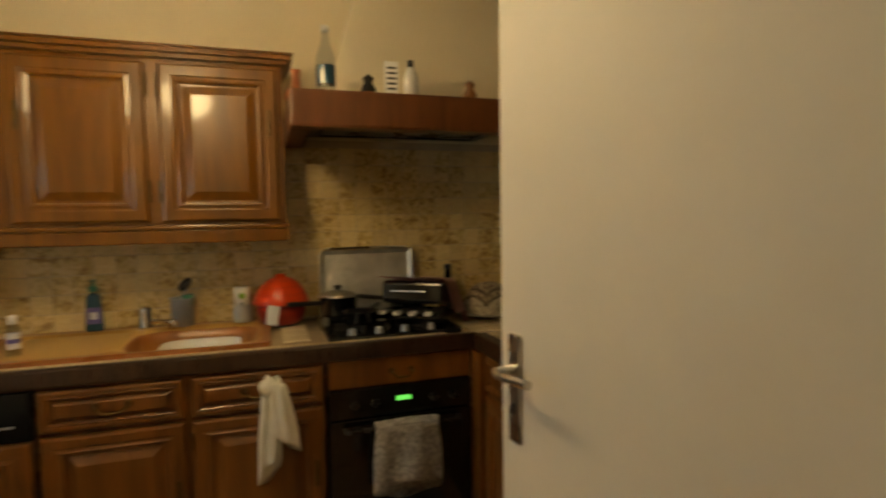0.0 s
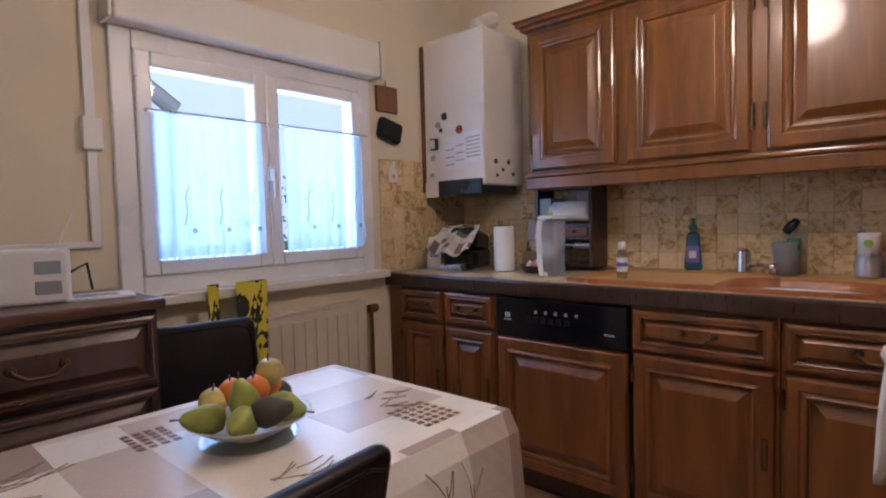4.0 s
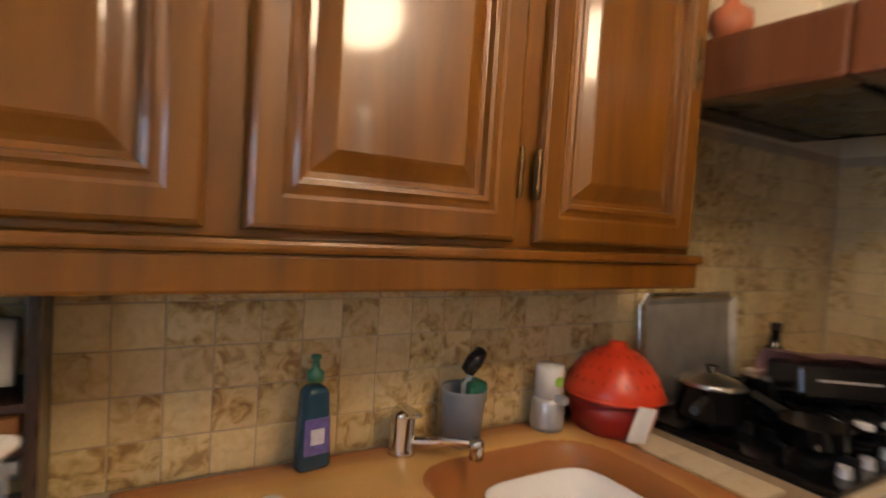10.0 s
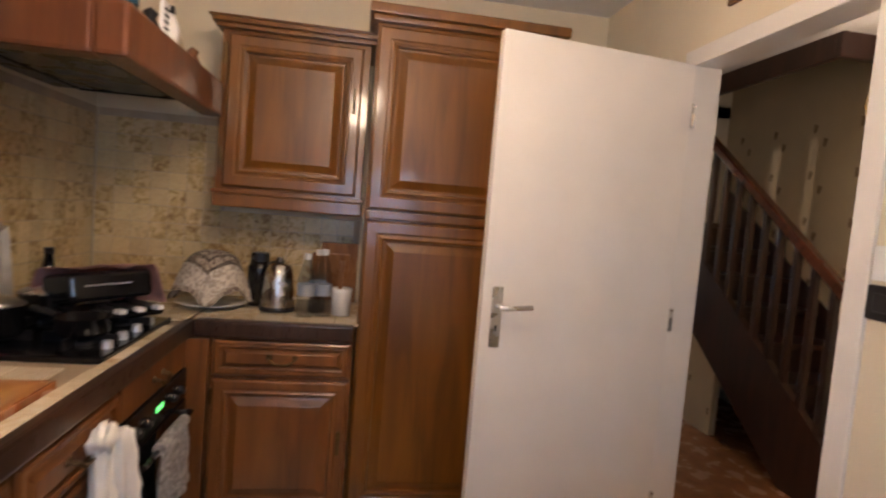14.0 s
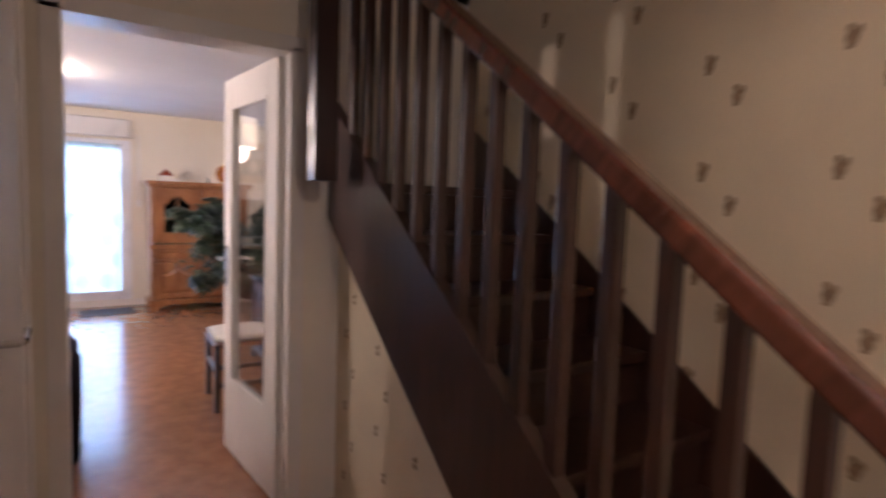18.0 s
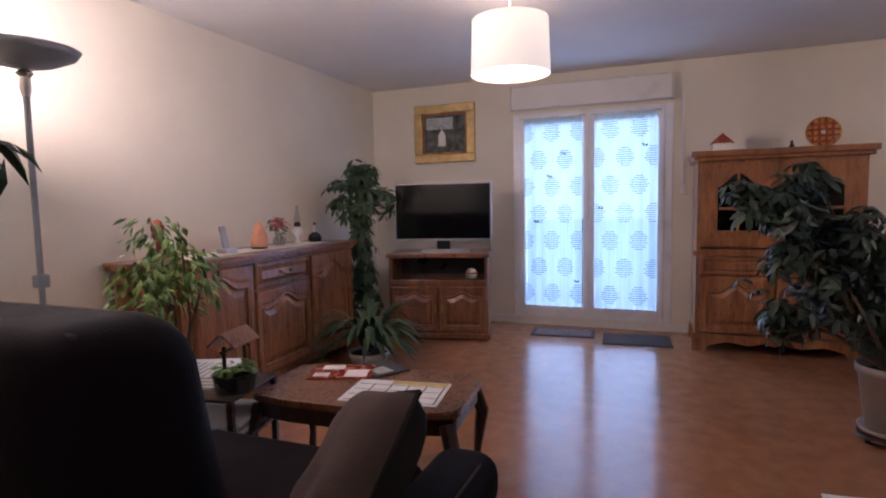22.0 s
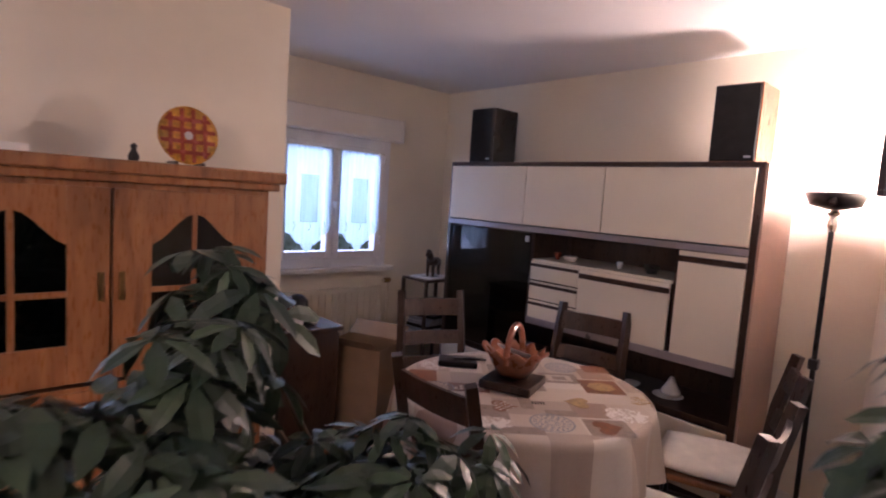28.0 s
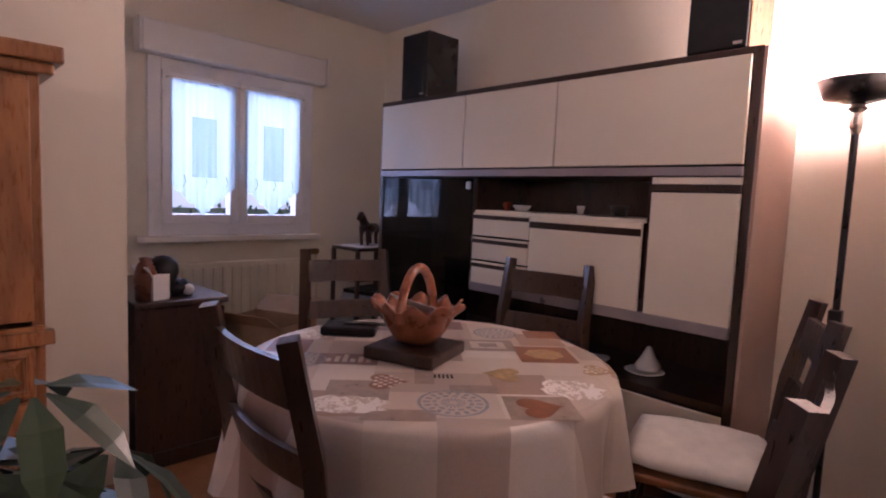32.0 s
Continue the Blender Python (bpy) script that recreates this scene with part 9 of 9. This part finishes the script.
part("niche_floor", box(0.82, 0.0, 1.15, 1.75, 0.43, 1.165), laminate, un)
part("tall_door", soft_box(1.775, -0.02, 0.77, U - 0.03, 0.0, 1.275, 0.004), laminate, un)
boards("tall_grip", [(1.775, -0.022, 1.28, U - 0.03, -0.002, 1.305), (1.775, -0.022, 0.77, U - 0.03, -0.0205, 0.78)], dark_wood, un, 0.001)
part("tall_top", soft_box(1.775, -0.02, 1.307, U - 0.03, 0.0, 1.333, 0.002), laminate, un)
for x0, x1 in ((0.032, 0.72), (0.725, 1.41), (1.415, U - 0.032)):
    part("lower_door", soft_box(x0, -0.02, 0.10, x1, 0.0, 0.45, 0.004), laminate, un, "cream laminate lower door")
for x, z, r, h, mt in ((1.72, 0.4905, 0.085, 0.012, porcelain), (1.50, 0.4905, 0.05, 0.02, porcelain), (1.0, 1.166, 0.05, 0.03, porcelain), (1.55, 1.166, 0.05, 0.05, bottle_glass), (1.35, 1.166, 0.02, 0.04, porcelain), (0.9, 1.166, 0.025, 0.045, glaze_red), (1.45, 0.4905, 0.0, 0.0, None)):
    if mt is None:
        continue
    e = thing("crockery", 8.925 - x, -4.50, z, 0, "pale crockery piece standing in the wall unit", "crockery", "crockery in the wall unit")
    part("dish", lathe([(r * 0.6, 0), (r, h), (r * 0.95, h + 0.002), (r * 0.5, 0.006), (0, 0.006)], 22), mt, e, smooth=True)
    part("foot_ring", lathe([(r * 0.55, 0), (r * 0.55, 0.003), (0, 0.003)], 18), mt, e)
e = thing("shell_ornament", 7.20, -4.52, 0.504, 0, "white shell shape on a plate in the wall unit", "ornament")
part("shell", lathe([(0.05, 0), (0.055, 0.02), (0.03, 0.06), (0.012, 0.10), (0, 0.105)], 14), porcelain, e, smooth=True)
for x, lab in ((8.66, "black loudspeaker on top of the wall unit"), (6.965, "black loudspeaker with wooden side on top of the wall unit")):
    e = thing("loudspeaker", x, -4.37, 1.79, 180, lab, "loudspeaker", "loudspeakers on the wall unit")
    part("cabinet", box(-0.11, 0.0, 0, 0.11, 0.24, 0.38, 0.004), oak_brown if x < 8 else black, e)
    part("front_cloth", soft_box(-0.105, -0.016, 0.006, 0.105, 0.0, 0.374, 0.006), speaker_cloth, e)
    part("badge", box(0.06, -0.018, 0.02, 0.09, -0.0155, 0.03), steel, e)

floor_lamp(6.54, -4.485, 1.615, 0.125, black, 60, "black metal uplighter floor lamp, lit, beside the wall unit")
e = thing("wall_picture", 6.2, -3.9, 1.55, 0, "dark-framed picture on the pale dining wall", "picture")
e.matrix_basis = pose(6.214, -3.92, 1.62, 0, 0, 79.5 + 0)
part("frame", boxes([(-0.22, -0.02, 0, 0.22, 0, 0.02), (-0.22, -0.02, 0.48, 0.22, 0, 0.50), (-0.22, -0.02, 0.02, -0.20, 0, 0.48), (0.20, -0.02, 0.02, 0.22, 0, 0.48)], 0.003), dark_wood, e)
part("sheet", box(-0.20, -0.008, 0.02, 0.20, -0.002, 0.48), paint_sky, e)

# round table and its cloth
TX, TY, TR = 7.30, -3.29, 0.52
dt = thing("round_table", TX, TY, 0, 0, "round wooden dining table under a printed cloth", "table")
part("tabletop", lathe([(TR - 0.01, 0.715), (TR, 0.72), (TR, 0.742), (TR - 0.01, 0.748)], 48), dark_wood, dt)
for k in range(4):
    a = k * math.pi / 2 + 0.6
    part("leg", tube([(0.36 * math.cos(a), 0.36 * math.sin(a), 0.0), (0.40 * math.cos(a), 0.40 * math.sin(a), 0.715)], 0.03, 10), dark_wood, dt)
e = thing("round_tablecloth", TX, TY, 0.752, 229, "beige patchwork-printed tablecloth with hanging folds on the round table", "tablecloth")
bm = bmesh.new()
n_ = 96
centre = bm.verts.new((0, 0, 0))
prev = [bm.verts.new((0.28 * math.cos(2 * math.pi * k / n_), 0.28 * math.sin(2 * math.pi * k / n_), 0)) for k in range(n_)]
for k in range(n_):
    bm.faces.new((centre, prev[k], prev[(k + 1) % n_]))
for r, z, f in ((0.46, 0, 0), (0.512, 0, 0), (0.530, -0.008, 0), (0.536, -0.03, 0.2), (0.541, -0.08, 0.5), (0.547, -0.14, 0.8), (0.553, -0.20, 1.0), (0.56, -0.25, 1.15)):
    ring = []
    for k in range(n_):
        a = 2 * math.pi * k / n_
        rr = r + 0.026 * f * math.sin(11 * a + 0.6 * math.sin(3 * a)) + 0.012 * f * math.sin(23 * a)
        ring.append(bm.verts.new((rr * math.cos(a), rr * math.sin(a), z - 0.03 * f * (0.5 + 0.5 * math.sin(4 * a + 1)))))
    for k in range(n_):
        bm.faces.new((prev[k], ring[k], ring[(k + 1) % n_], prev[(k + 1) % n_]))
    prev = ring
bmesh.ops.recalc_face_normals(bm, faces=bm.faces)
dcl = part("cloth", bm, dining_cloth, e, smooth=True)


def print_ring(r0, r1, x, y, n=36, dash=0):
    bm = bmesh.new()
    for k in range(n):
        if dash and k % dash == 0:
            continue
        a, b = 2 * math.pi * k / n, 2 * math.pi * (k + 1) / n
        bm.faces.new([bm.verts.new((x + r * math.cos(t), y + r * math.sin(t), 0.0014)) for r, t in ((r0, a), (r1, a), (r1, b), (r0, b))])
    tagged(part("printed_doily", bm, paper_grey, e, "grey printed doily ring"), kind="stuff")


def heart_outline(s_):
    pts = []
    for k in range(24):
        t = 2 * math.pi * k / 24
        pts.append((s_ * math.sin(t) ** 3, s_ * (13 * math.cos(t) - 5 * math.cos(2 * t) - 2 * math.cos(3 * t) - math.cos(4 * t)) / 16))
    return pts


def heart(x, y, s_, rz, mat_, label, checks=None):
    m = pose(x, y, 0, 0, 0, rz)
    part("printed_heart", slab(heart_outline(s_), 0.0012, 0.0018), mat_, e, label, m=m)
    if checks:
        for i in range(-4, 5):
            for j in range(-5, 4):
                cx, cy = i * 0.0125, j * 0.0125
                if (i + j) % 2 == 0 and abs(cx) < s_ * 0.85 - 0.4 * max(0.0, -cy) - 0.3 * max(0.0, cy) and -s_ * 0.75 < cy < s_ * 0.55:
                    part("printed_check", box(cx - 0.005, cy - 0.005, 0.0019, cx + 0.005, cy + 0.005, 0.0023), checks, e, m=m)


def lace(x, y, rx_, ry_, seed):
    rng_ = random.Random(seed)
    pts = [(rx_ * (0.75 + 0.35 * rng_.random()) * math.cos(2 * math.pi * k / 22), ry_ * (0.75 + 0.35 * rng_.random()) * math.sin(2 * math.pi * k / 22)) for k in range(22)]
    part("printed_lace", slab(pts, 0.0005, 0.0009), lace_white, e, "white printed lace flowers", m=pose(x, y, 0))


# prints lie in the cloth's own axes: x along its bands, y across them
for x, y, w_, d_, mt in ((0.352, 0.05, 0.17, 0.17, print_rust), (-0.232, -0.045, 0.17, 0.10, print_plum), (0.19, 0.14, 0.17, 0.13, print_taupe), (0.40, 0.30, 0.12, 0.10, print_rust), (0.24, -0.385, 0.16, 0.14, print_taupe), (-0.18, -0.29, 0.15, 0.13, print_taupe),
                         (-0.02, -0.14, 0.05, 0.20, print_taupe), (-0.08, -0.44, 0.16, 0.06, print_taupe), (0.06, 0.02, 0.07, 0.12, print_taupe), (0.05, 0.40, 0.16, 0.12, print_plum), (-0.20, 0.36, 0.15, 0.12, print_taupe), (-0.42, 0.08, 0.12, 0.14, print_rust), (-0.05, 0.24, 0.14, 0.10, print_taupe), (0.10, -0.27, 0.12, 0.05, print_taupe)):
    part("printed_square", box(x - w_ / 2, y - d_ / 2, 0.0004, x + w_ / 2, y + d_ / 2, 0.0008), mt, e)
part("printed_frame", box(0.135, 0.10, 0.0009, 0.245, 0.18, 0.0012), dining_pale, e)
part("printed_frame", box(0.16, 0.12, 0.0013, 0.22, 0.16, 0.0016), print_taupe, e)
part("printed_medallion", slab([(0.352 + 0.055 * math.cos(2 * math.pi * k / 14) * (1 + 0.12 * (k % 2)), 0.05 + 0.05 * math.sin(2 * math.pi * k / 14) * (1 + 0.12 * (k % 2))) for k in range(14)], 0.0009, 0.0012), print_ochre, e)
for k in range(6):
    part("printed_bar", box(-0.29 + 0.022 * k, -0.075, 0.0009, -0.277 + 0.022 * k, -0.045 + 0.02 * (k % 3), 0.0013), dining_pale, e)
for k in range(5):
    part("printed_bar", box(0.005 + 0.011 * k, -0.195, 0.001, 0.011 + 0.011 * k, -0.165, 0.0014), ink, e)
lace(-0.197, -0.385, 0.10, 0.06, 1)
lace(0.345, -0.258, 0.085, 0.075, 2)
lace(-0.36, 0.24, 0.08, 0.07, 3)
for x, y, r in ((0.042, -0.366, 0.082), (0.236, 0.298, 0.075), (-0.36, -0.06, 0.07)):
    for r0, r1, d_ in ((0.90, 1.0, 0), (0.64, 0.84, 2), (0.46, 0.58, 3), (0.12, 0.36, 2)):
        print_ring(r * r0, r * r1, x, y, 36, d_)
heart(-0.117, -0.230, 0.055, 90, print_rust, "brown and white checked printed heart", lace_white)
heart(0.463, -0.103, 0.048, 70, print_ochre, "brown and white checked printed heart", lace_white)
heart(0.194, -0.153, 0.055, 260, print_ochre, "ochre printed heart")
heart(0.235, -0.385, 0.058, 100, print_rust, "rust printed heart")
heart(-0.403, -0.212, 0.055, 80, print_taupe, "grey-brown printed heart")
heart(-0.02, 0.36, 0.05, 10, print_ochre, "ochre printed heart")

e = thing("wooden_stand", 7.33, -3.26, 0.7545, 20, "flat dark wooden board under the basket", "stand")
part("board", soft_box(-0.11, -0.11, 0.0, 0.11, 0.11, 0.035, 0.006), dark_wood, e)
part("foot", boxes([(-0.09, -0.09, -0.001, -0.06, -0.06, 0.001), (0.06, 0.06, -0.001, 0.09, 0.09, 0.001), (-0.09, 0.06, -0.001, -0.06, 0.09, 0.001), (0.06, -0.09, -0.001, 0.09, -0.06, 0.001)]), dark_wood, e)
bk = thing("ceramic_basket", 7.34, -3.27, 0.7905, 18, "frilled terracotta-coloured ceramic basket with arched handle and paper inside", "basket")
bm = bmesh.new()
n_ = 64
prev = None
for r, z, f in ((0.055, 0, 0), (0.075, 0.006, 0), (0.115, 0.05, 0), (0.135, 0.09, 0.4), (0.165, 0.115, 1), (0.158, 0.117, 1), (0.128, 0.092, 0.4), (0.108, 0.052, 0), (0.07, 0.012, 0)):
    ring = [bm.verts.new((0.84 * (r + 0.012 * f * math.sin(10 * t)) * math.cos(t), 0.72 * (r + 0.012 * f * math.sin(10 * t)) * math.sin(t), z + 0.014 * f * math.sin(10 * t + 1))) for t in [2 * math.pi * k / n_ for k in range(n_)]]
    if prev:
        for k in range(n_):
            bm.faces.new((prev[k], prev[(k + 1) % n_], ring[(k + 1) % n_], ring[k]))
    else:
        bm.faces.new(ring[::-1])
    prev = ring
bm.faces.new(prev)
part("bowl", bm, basket_glaze, bk, smooth=True)
part("handle", tube([(0, -0.095 * math.cos(t), 0.07 + 0.15 * math.sin(t)) for t in [math.pi * k / 14 for k in range(15)]], 0.014, 10), basket_glaze, bk)
part("paper", stand(slab([(-0.07, -0.06), (0.02, -0.07), (0.06, -0.05), (0.09, 0.04), (0.02, 0.05), (-0.05, 0.07)], 0, 0.002), pose(-0.01, 0, 0.105, 22, -16, 20)), paper, bk, "folded white paper")
e = thing("wallet", 7.66, -3.26, 0.7545, 45, "black leather case lying on the table", "case")
part("case", soft_box(-0.09, -0.055, 0, 0.09, 0.055, 0.028, 0.008), leather, e)
part("strap", soft_box(-0.13, -0.012, 0.028, 0.02, 0.012, 0.034, 0.002), black, e)

# chairs round the table
ladder_chair(7.225, -2.965, 359, "dark wooden ladder-back chair with cream cushion at the round table")
ladder_chair(8.13, -3.62, 248, "dark wooden ladder-back chair at the round table near the window")
ladder_chair(7.53, -4.02, 192, "dark wooden ladder-back chair between the table and the wall unit")
ladder_chair(6.735, -3.93, 108, "dark wooden ladder-back chair with cream cushion beside the pale wall")
ladder_chair(6.61, -3.26, 94, "dark wooden ladder-back chair near the dining room opening")

# dark side cupboard with small things
dc = thing("dark_cupboard", 8.62, -2.86, 0, 0, "dark wooden side cupboard with papers and ornaments on top", "cupboard")
part("body", box(0.0, -0.36, 0.07, 0.80, 0.0, 0.705, 0.004), dark_wood, dc)
part("top", box(-0.02, -0.385, 0.705, 0.82, 0.005, 0.733, 0.006), dark_wood, dc, "dark overhanging top")
part("base", box(-0.01, -0.375, 0.0, 0.81, 0.0, 0.07, 0.006), dark_wood, dc)
for k in range(2):
    part("cabinet_door", stand(panel(0.385, 0.585, 0.02, 0.06), pose(0.01 + k * 0.395, -0.36, 0.10)), dark_wood, dc)
CZ = 0.7335
for x, y, prof, mt, nm, lab in ((8.72, -3.0, [(0.038, 0), (0.04, 0.015), (0.026, 0.03), (0.05, 0.065), (0.066, 0.11), (0.060, 0.15), (0.03, 0.178), (0, 0.185)], iron, "dark_figure", "dark bronze figure ornament on the cupboard"),
                               (8.68, -2.92, [(0.04, 0), (0.05, 0.09), (0.034, 0.15), (0.022, 0.165), (0.026, 0.18), (0, 0.185)], vase_brown, "red_vase", "small red-brown vase on the cupboard"),
                               (8.70, -3.10, [(0.0, 0), (0.02, 0.008), (0.028, 0.028), (0.02, 0.048), (0, 0.056)], porcelain, "white_ball", "small white ball on the cupboard")):
    e = thing(nm, x, y, CZ, 0, lab, "ornament")
    part("body", lathe(prof, 16), mt, e, smooth=True)
    part("foot", lathe([(0.018, 0), (0.018, 0.003), (0, 0.003)], 12), dark_wood, e)
e = thing("white_box", 8.70, -2.96, CZ, 20, "small white cardboard box on the cupboard", "box")
part("box", box(-0.06, -0.03, 0, 0.05, 0.05, 0.11, 0.003), paper, e)
part("lid_flap", stand(box(-0.055, 0, 0, 0.045, 0.002, 0.04), pose(0, 0.05, 0.11, -30, 0, 0)), paper, e)
e = thing("leather_pouch", 8.75, -3.06, CZ, 0, "soft dark pouch on the cupboard", "pouch")
part("pouch", stand(cushion(0.14, 0.10, 0.07, 10, 8, 0.5, 0.02), pose(0, 0, 0.034)), leather, e, smooth=True)
part("clasp", box(-0.01, -0.052, 0.03, 0.01, -0.046, 0.045), brass, e)
for k, (x, y) in enumerate(((8.86, -3.09), (8.95, -3.05), (9.05, -3.12))):
    e = thing("desk_item", x, y, CZ, 30 * k, "pen and small stationery on the cupboard", "stationery", "stationery on the cupboard")
    part("body", soft_box(-0.06, -0.012, 0, 0.06, 0.012, 0.012, 0.004), (silver, paper_grey, black)[k], e)
    part("tip", soft_box(0.06, -0.006, 0.002, 0.075, 0.006, 0.010, 0.002), black, e)

# radiator, pipe, dark trolley with horse, cardboard box
rd2 = thing("radiator", 9.495, -3.12, 0.16, -90, "cream steel panel radiator under the dining window", "radiator")
part("panel", soft_box(0, -0.06, 0, 1.02, -0.03, 0.62, 0.006), rad_paint, rd2)
for k in range(17):
    part("flute", soft_box(0.03 + k * 0.058, -0.067, 0.03, 0.06 + k * 0.058, -0.059, 0.59, 0.003), rad_paint, rd2)
part("bracket", box(0.2, -0.03, 0.1, 0.24, 0.0, 0.5), rad_paint, rd2)
part("pipe", tube([(1.10, -0.03, -0.16), (1.10, -0.03, 0.66), (1.03, -0.045, 0.66)], 0.010, 8), rad_paint, rd2)
part("valve", stand(lathe([(0.02, 0), (0.022, 0.04), (0.016, 0.055), (0, 0.056)], 12), pose(1.05, -0.045, 0.66, 0, 90, 0)), brass, rd2)
tr = thing("dark_trolley", 9.20, -4.45, 0, -90, "dark shelved stand with folders beside the wall unit", "shelf stand")
for z in (0.12, 0.42, 0.65, 0.85):
    part("shelf", box(-0.18, -0.15, z, 0.20, 0.15, z + 0.02, 0.003), dark_wood, tr)
for x in (-0.17, 0.19):
    for y in (-0.14, 0.14):
        part("post", box(x - 0.012, y - 0.012, 0, x + 0.012, y + 0.012, 0.85, 0.003), dark_wood, tr)
for k in range(5):
    part("folder", stand(box(-0.14, -0.12, 0, 0.14, 0.12, 0.025), pose(0.01 * k, 0, 0.442 + 0.027 * k, 0, 0, 3 * k)), (grey_plastic, leather, paper_grey)[k % 3], tr)
e = thing("magazine", 9.20, -4.45, 0.871, -80, "pale magazine on the dark stand", "magazine")
part("cover", box(-0.14, -0.11, 0, 0.14, 0.11, 0.010, 0.002), paper, e)
part("cover_print", box(-0.10, -0.08, 0.010, 0.04, 0.03, 0.0108), grey_plastic, e)
hs = thing("horse_statue", 9.20, -4.47, 0.882, 120, "dark wooden horse statuette", "statuette")
bm = bmesh.new()
tube([(-0.09, 0, 0.13), (0.0, 0, 0.125), (0.09, 0, 0.14)], 0.04, 10, bm, [0.035, 0.04, 0.036])
tube([(0.08, 0, 0.15), (0.13, 0, 0.21), (0.15, 0, 0.235)], 0.02, 8, bm, [0.032, 0.024, 0.018])
tube([(0.145, 0, 0.24), (0.20, 0, 0.20)], 0.016, 8, bm, [0.02, 0.012])
for x, y in ((-0.08, 0.02), (-0.08, -0.02), (0.08, 0.02), (0.08, -0.02)):
    tube([(x, y, 0.12), (x + 0.01, y, 0.06), (x, y, 0.0)], 0.012, 6, bm, [0.018, 0.011, 0.010])
tube([(-0.11, 0, 0.14), (-0.15, 0, 0.08)], 0.01, 6, bm)
bmesh.ops.scale(bm, vec=(0.92, 1.1, 0.88), verts=bm.verts)
part("horse", bm, dark_wood, hs, smooth=True)
cb = thing("cardboard_box", 8.78, -3.52, 0, 25, "open brown cardboard box on the dining floor", "box")
boards("box_side", [(-0.2, -0.15, 0, 0.2, -0.145, 0.56), (-0.2, 0.145, 0, 0.2, 0.15, 0.56), (-0.2, -0.145, 0, -0.195, 0.145, 0.56), (0.195, -0.145, 0, 0.2, 0.145, 0.56)], cardboard, cb, 0.001)
part("box_floor", box(-0.195, -0.145, 0, 0.195, 0.145, 0.006), cardboard, cb)
for s in (-1, 1):
    part("flap", stand(box(-0.2, 0, 0, 0.2, 0.004, 0.13), pose(0, s * 0.15, 0.56, -s * 55, 0, 0)), cardboard, cb)

# ---- tiles, last ----
KF = bpy.data.objects["floor_kitchen"]
tm = bpy.data.meshes.new("floor_tile")
bm = soft_box(-0.1625, -0.1625, -0.012, 0.1625, 0.1625, 0.0, 0.003)
bm.to_mesh(tm)
bm.free()
tm.materials.append(floor_tile)


def lay(name, mesh, parent, m):
    o_ = new(name, mesh)
    o_.parent = parent
    o_.matrix_basis = m


for i in range(12):
    for j in range(9):
        x, y = -2.05 + 0.165 + i * 0.33, -0.52 + 0.165 + j * 0.33
        if x < 1.57 and y < 2.03:
            lay("tile", tm, KF, pose(x, y, 0.0))


def wall_tile_mesh(name, mat_, s):
    me = bpy.data.meshes.new(name)
    b = box(-s, -0.007, -s, s, 0.0, s, 0.002)
    b.to_mesh(me)
    b.free()
    me.materials.append(mat_)
    return me


wtm = wall_tile_mesh("wall_tile", wall_tile, 0.0397)
NW, EW, WW = (bpy.data.objects[n] for n in ("wall_north_kitchen", "wall_east_kitchen", "wall_west_kitchen"))
P = 0.082
for i in range(43):
    for j in range(11):
        x, z = -2.045 + P / 2 + i * P, 0.905 + P / 2 + j * P
        if x > 1.40 or (j > 4 and not (0.05 < x < 1.40)) or z > 1.74:
            continue
        lay("tile", wtm, NW, pose(x, 2.029, z))
for i in range(16):
    for j in range(11):
        y, z = 2.02 - P / 2 - i * P, 0.905 + P / 2 + j * P
        if y < 0.76 or (j > 4 and y < 1.43) or z > 1.74:
            continue
        lay("tile", wtm, EW, pose(1.419, y, z, 0, 0, -90))
for i in range(9):
    for j in range(7):
        y, z = 2.02 - P / 2 - i * P, 0.905 + P / 2 + j * P
        if y > 1.36:
            lay("tile", wtm, WW, pose(-2.049, y, z, 0, 0, 90))
P = 0.109
part("grout_bed", boxes([(-2.045, 2.0245, 0.905, 1.415, 2.03, 1.315), (0.05, 2.0245, 1.315, 1.415, 2.03, 1.76)]), grout_pale, NW)
part("grout_bed", boxes([(1.4145, 0.76, 0.905, 1.42, 2.02, 1.315), (1.4145, 1.43, 1.315, 1.42, 2.02, 1.76)]), grout_pale, EW)
part("grout_bed", box(-2.05, 1.36, 0.905, -2.0445, 2.02, 1.475), grout_pale, WW)
ctm = wall_tile_mesh("worktop_tile", counter_tile, 0.053)
for i in range(32):
    for j in range(6):
        x, y = -2.04 + P / 2 + i * P, 1.415 + P / 2 + j * P - 0.008
        if x > 1.40 or y > 2.0 or (-1.09 < x < 0.02) or (0.16 < x < 0.80) or (0.02 <= x <= 0.16 and y < 1.47):
            continue
        lay("tile", ctm, wt, pose(x, y, 0.0515, -90, 0, 0))
fme = bpy.data.meshes.new("front_tile")
bm = box(-0.053, -0.007, -0.0215, 0.053, 0.0, 0.0215, 0.002)
bm.to_mesh(fme)
bm.free()
fme.materials.append(counter_tile)
for i in range(25):
    x = -2.04 + P / 2 + i * P
    if -1.09 < x < 0.80:
        lay("tile", fme, wt, pose(x, 1.434 if x < 0.1 else 1.4275, 0.0515, -90, 0, 0))
for i in range(5):
    for j in range(6):
        x, y = 0.845 + P / 2 + i * P, 1.385 - P / 2 - j * P
        if x < 1.41 and y > 0.76:
            lay("tile", ctm, wt, pose(x, y, 0.0515, -90, 0, 0))
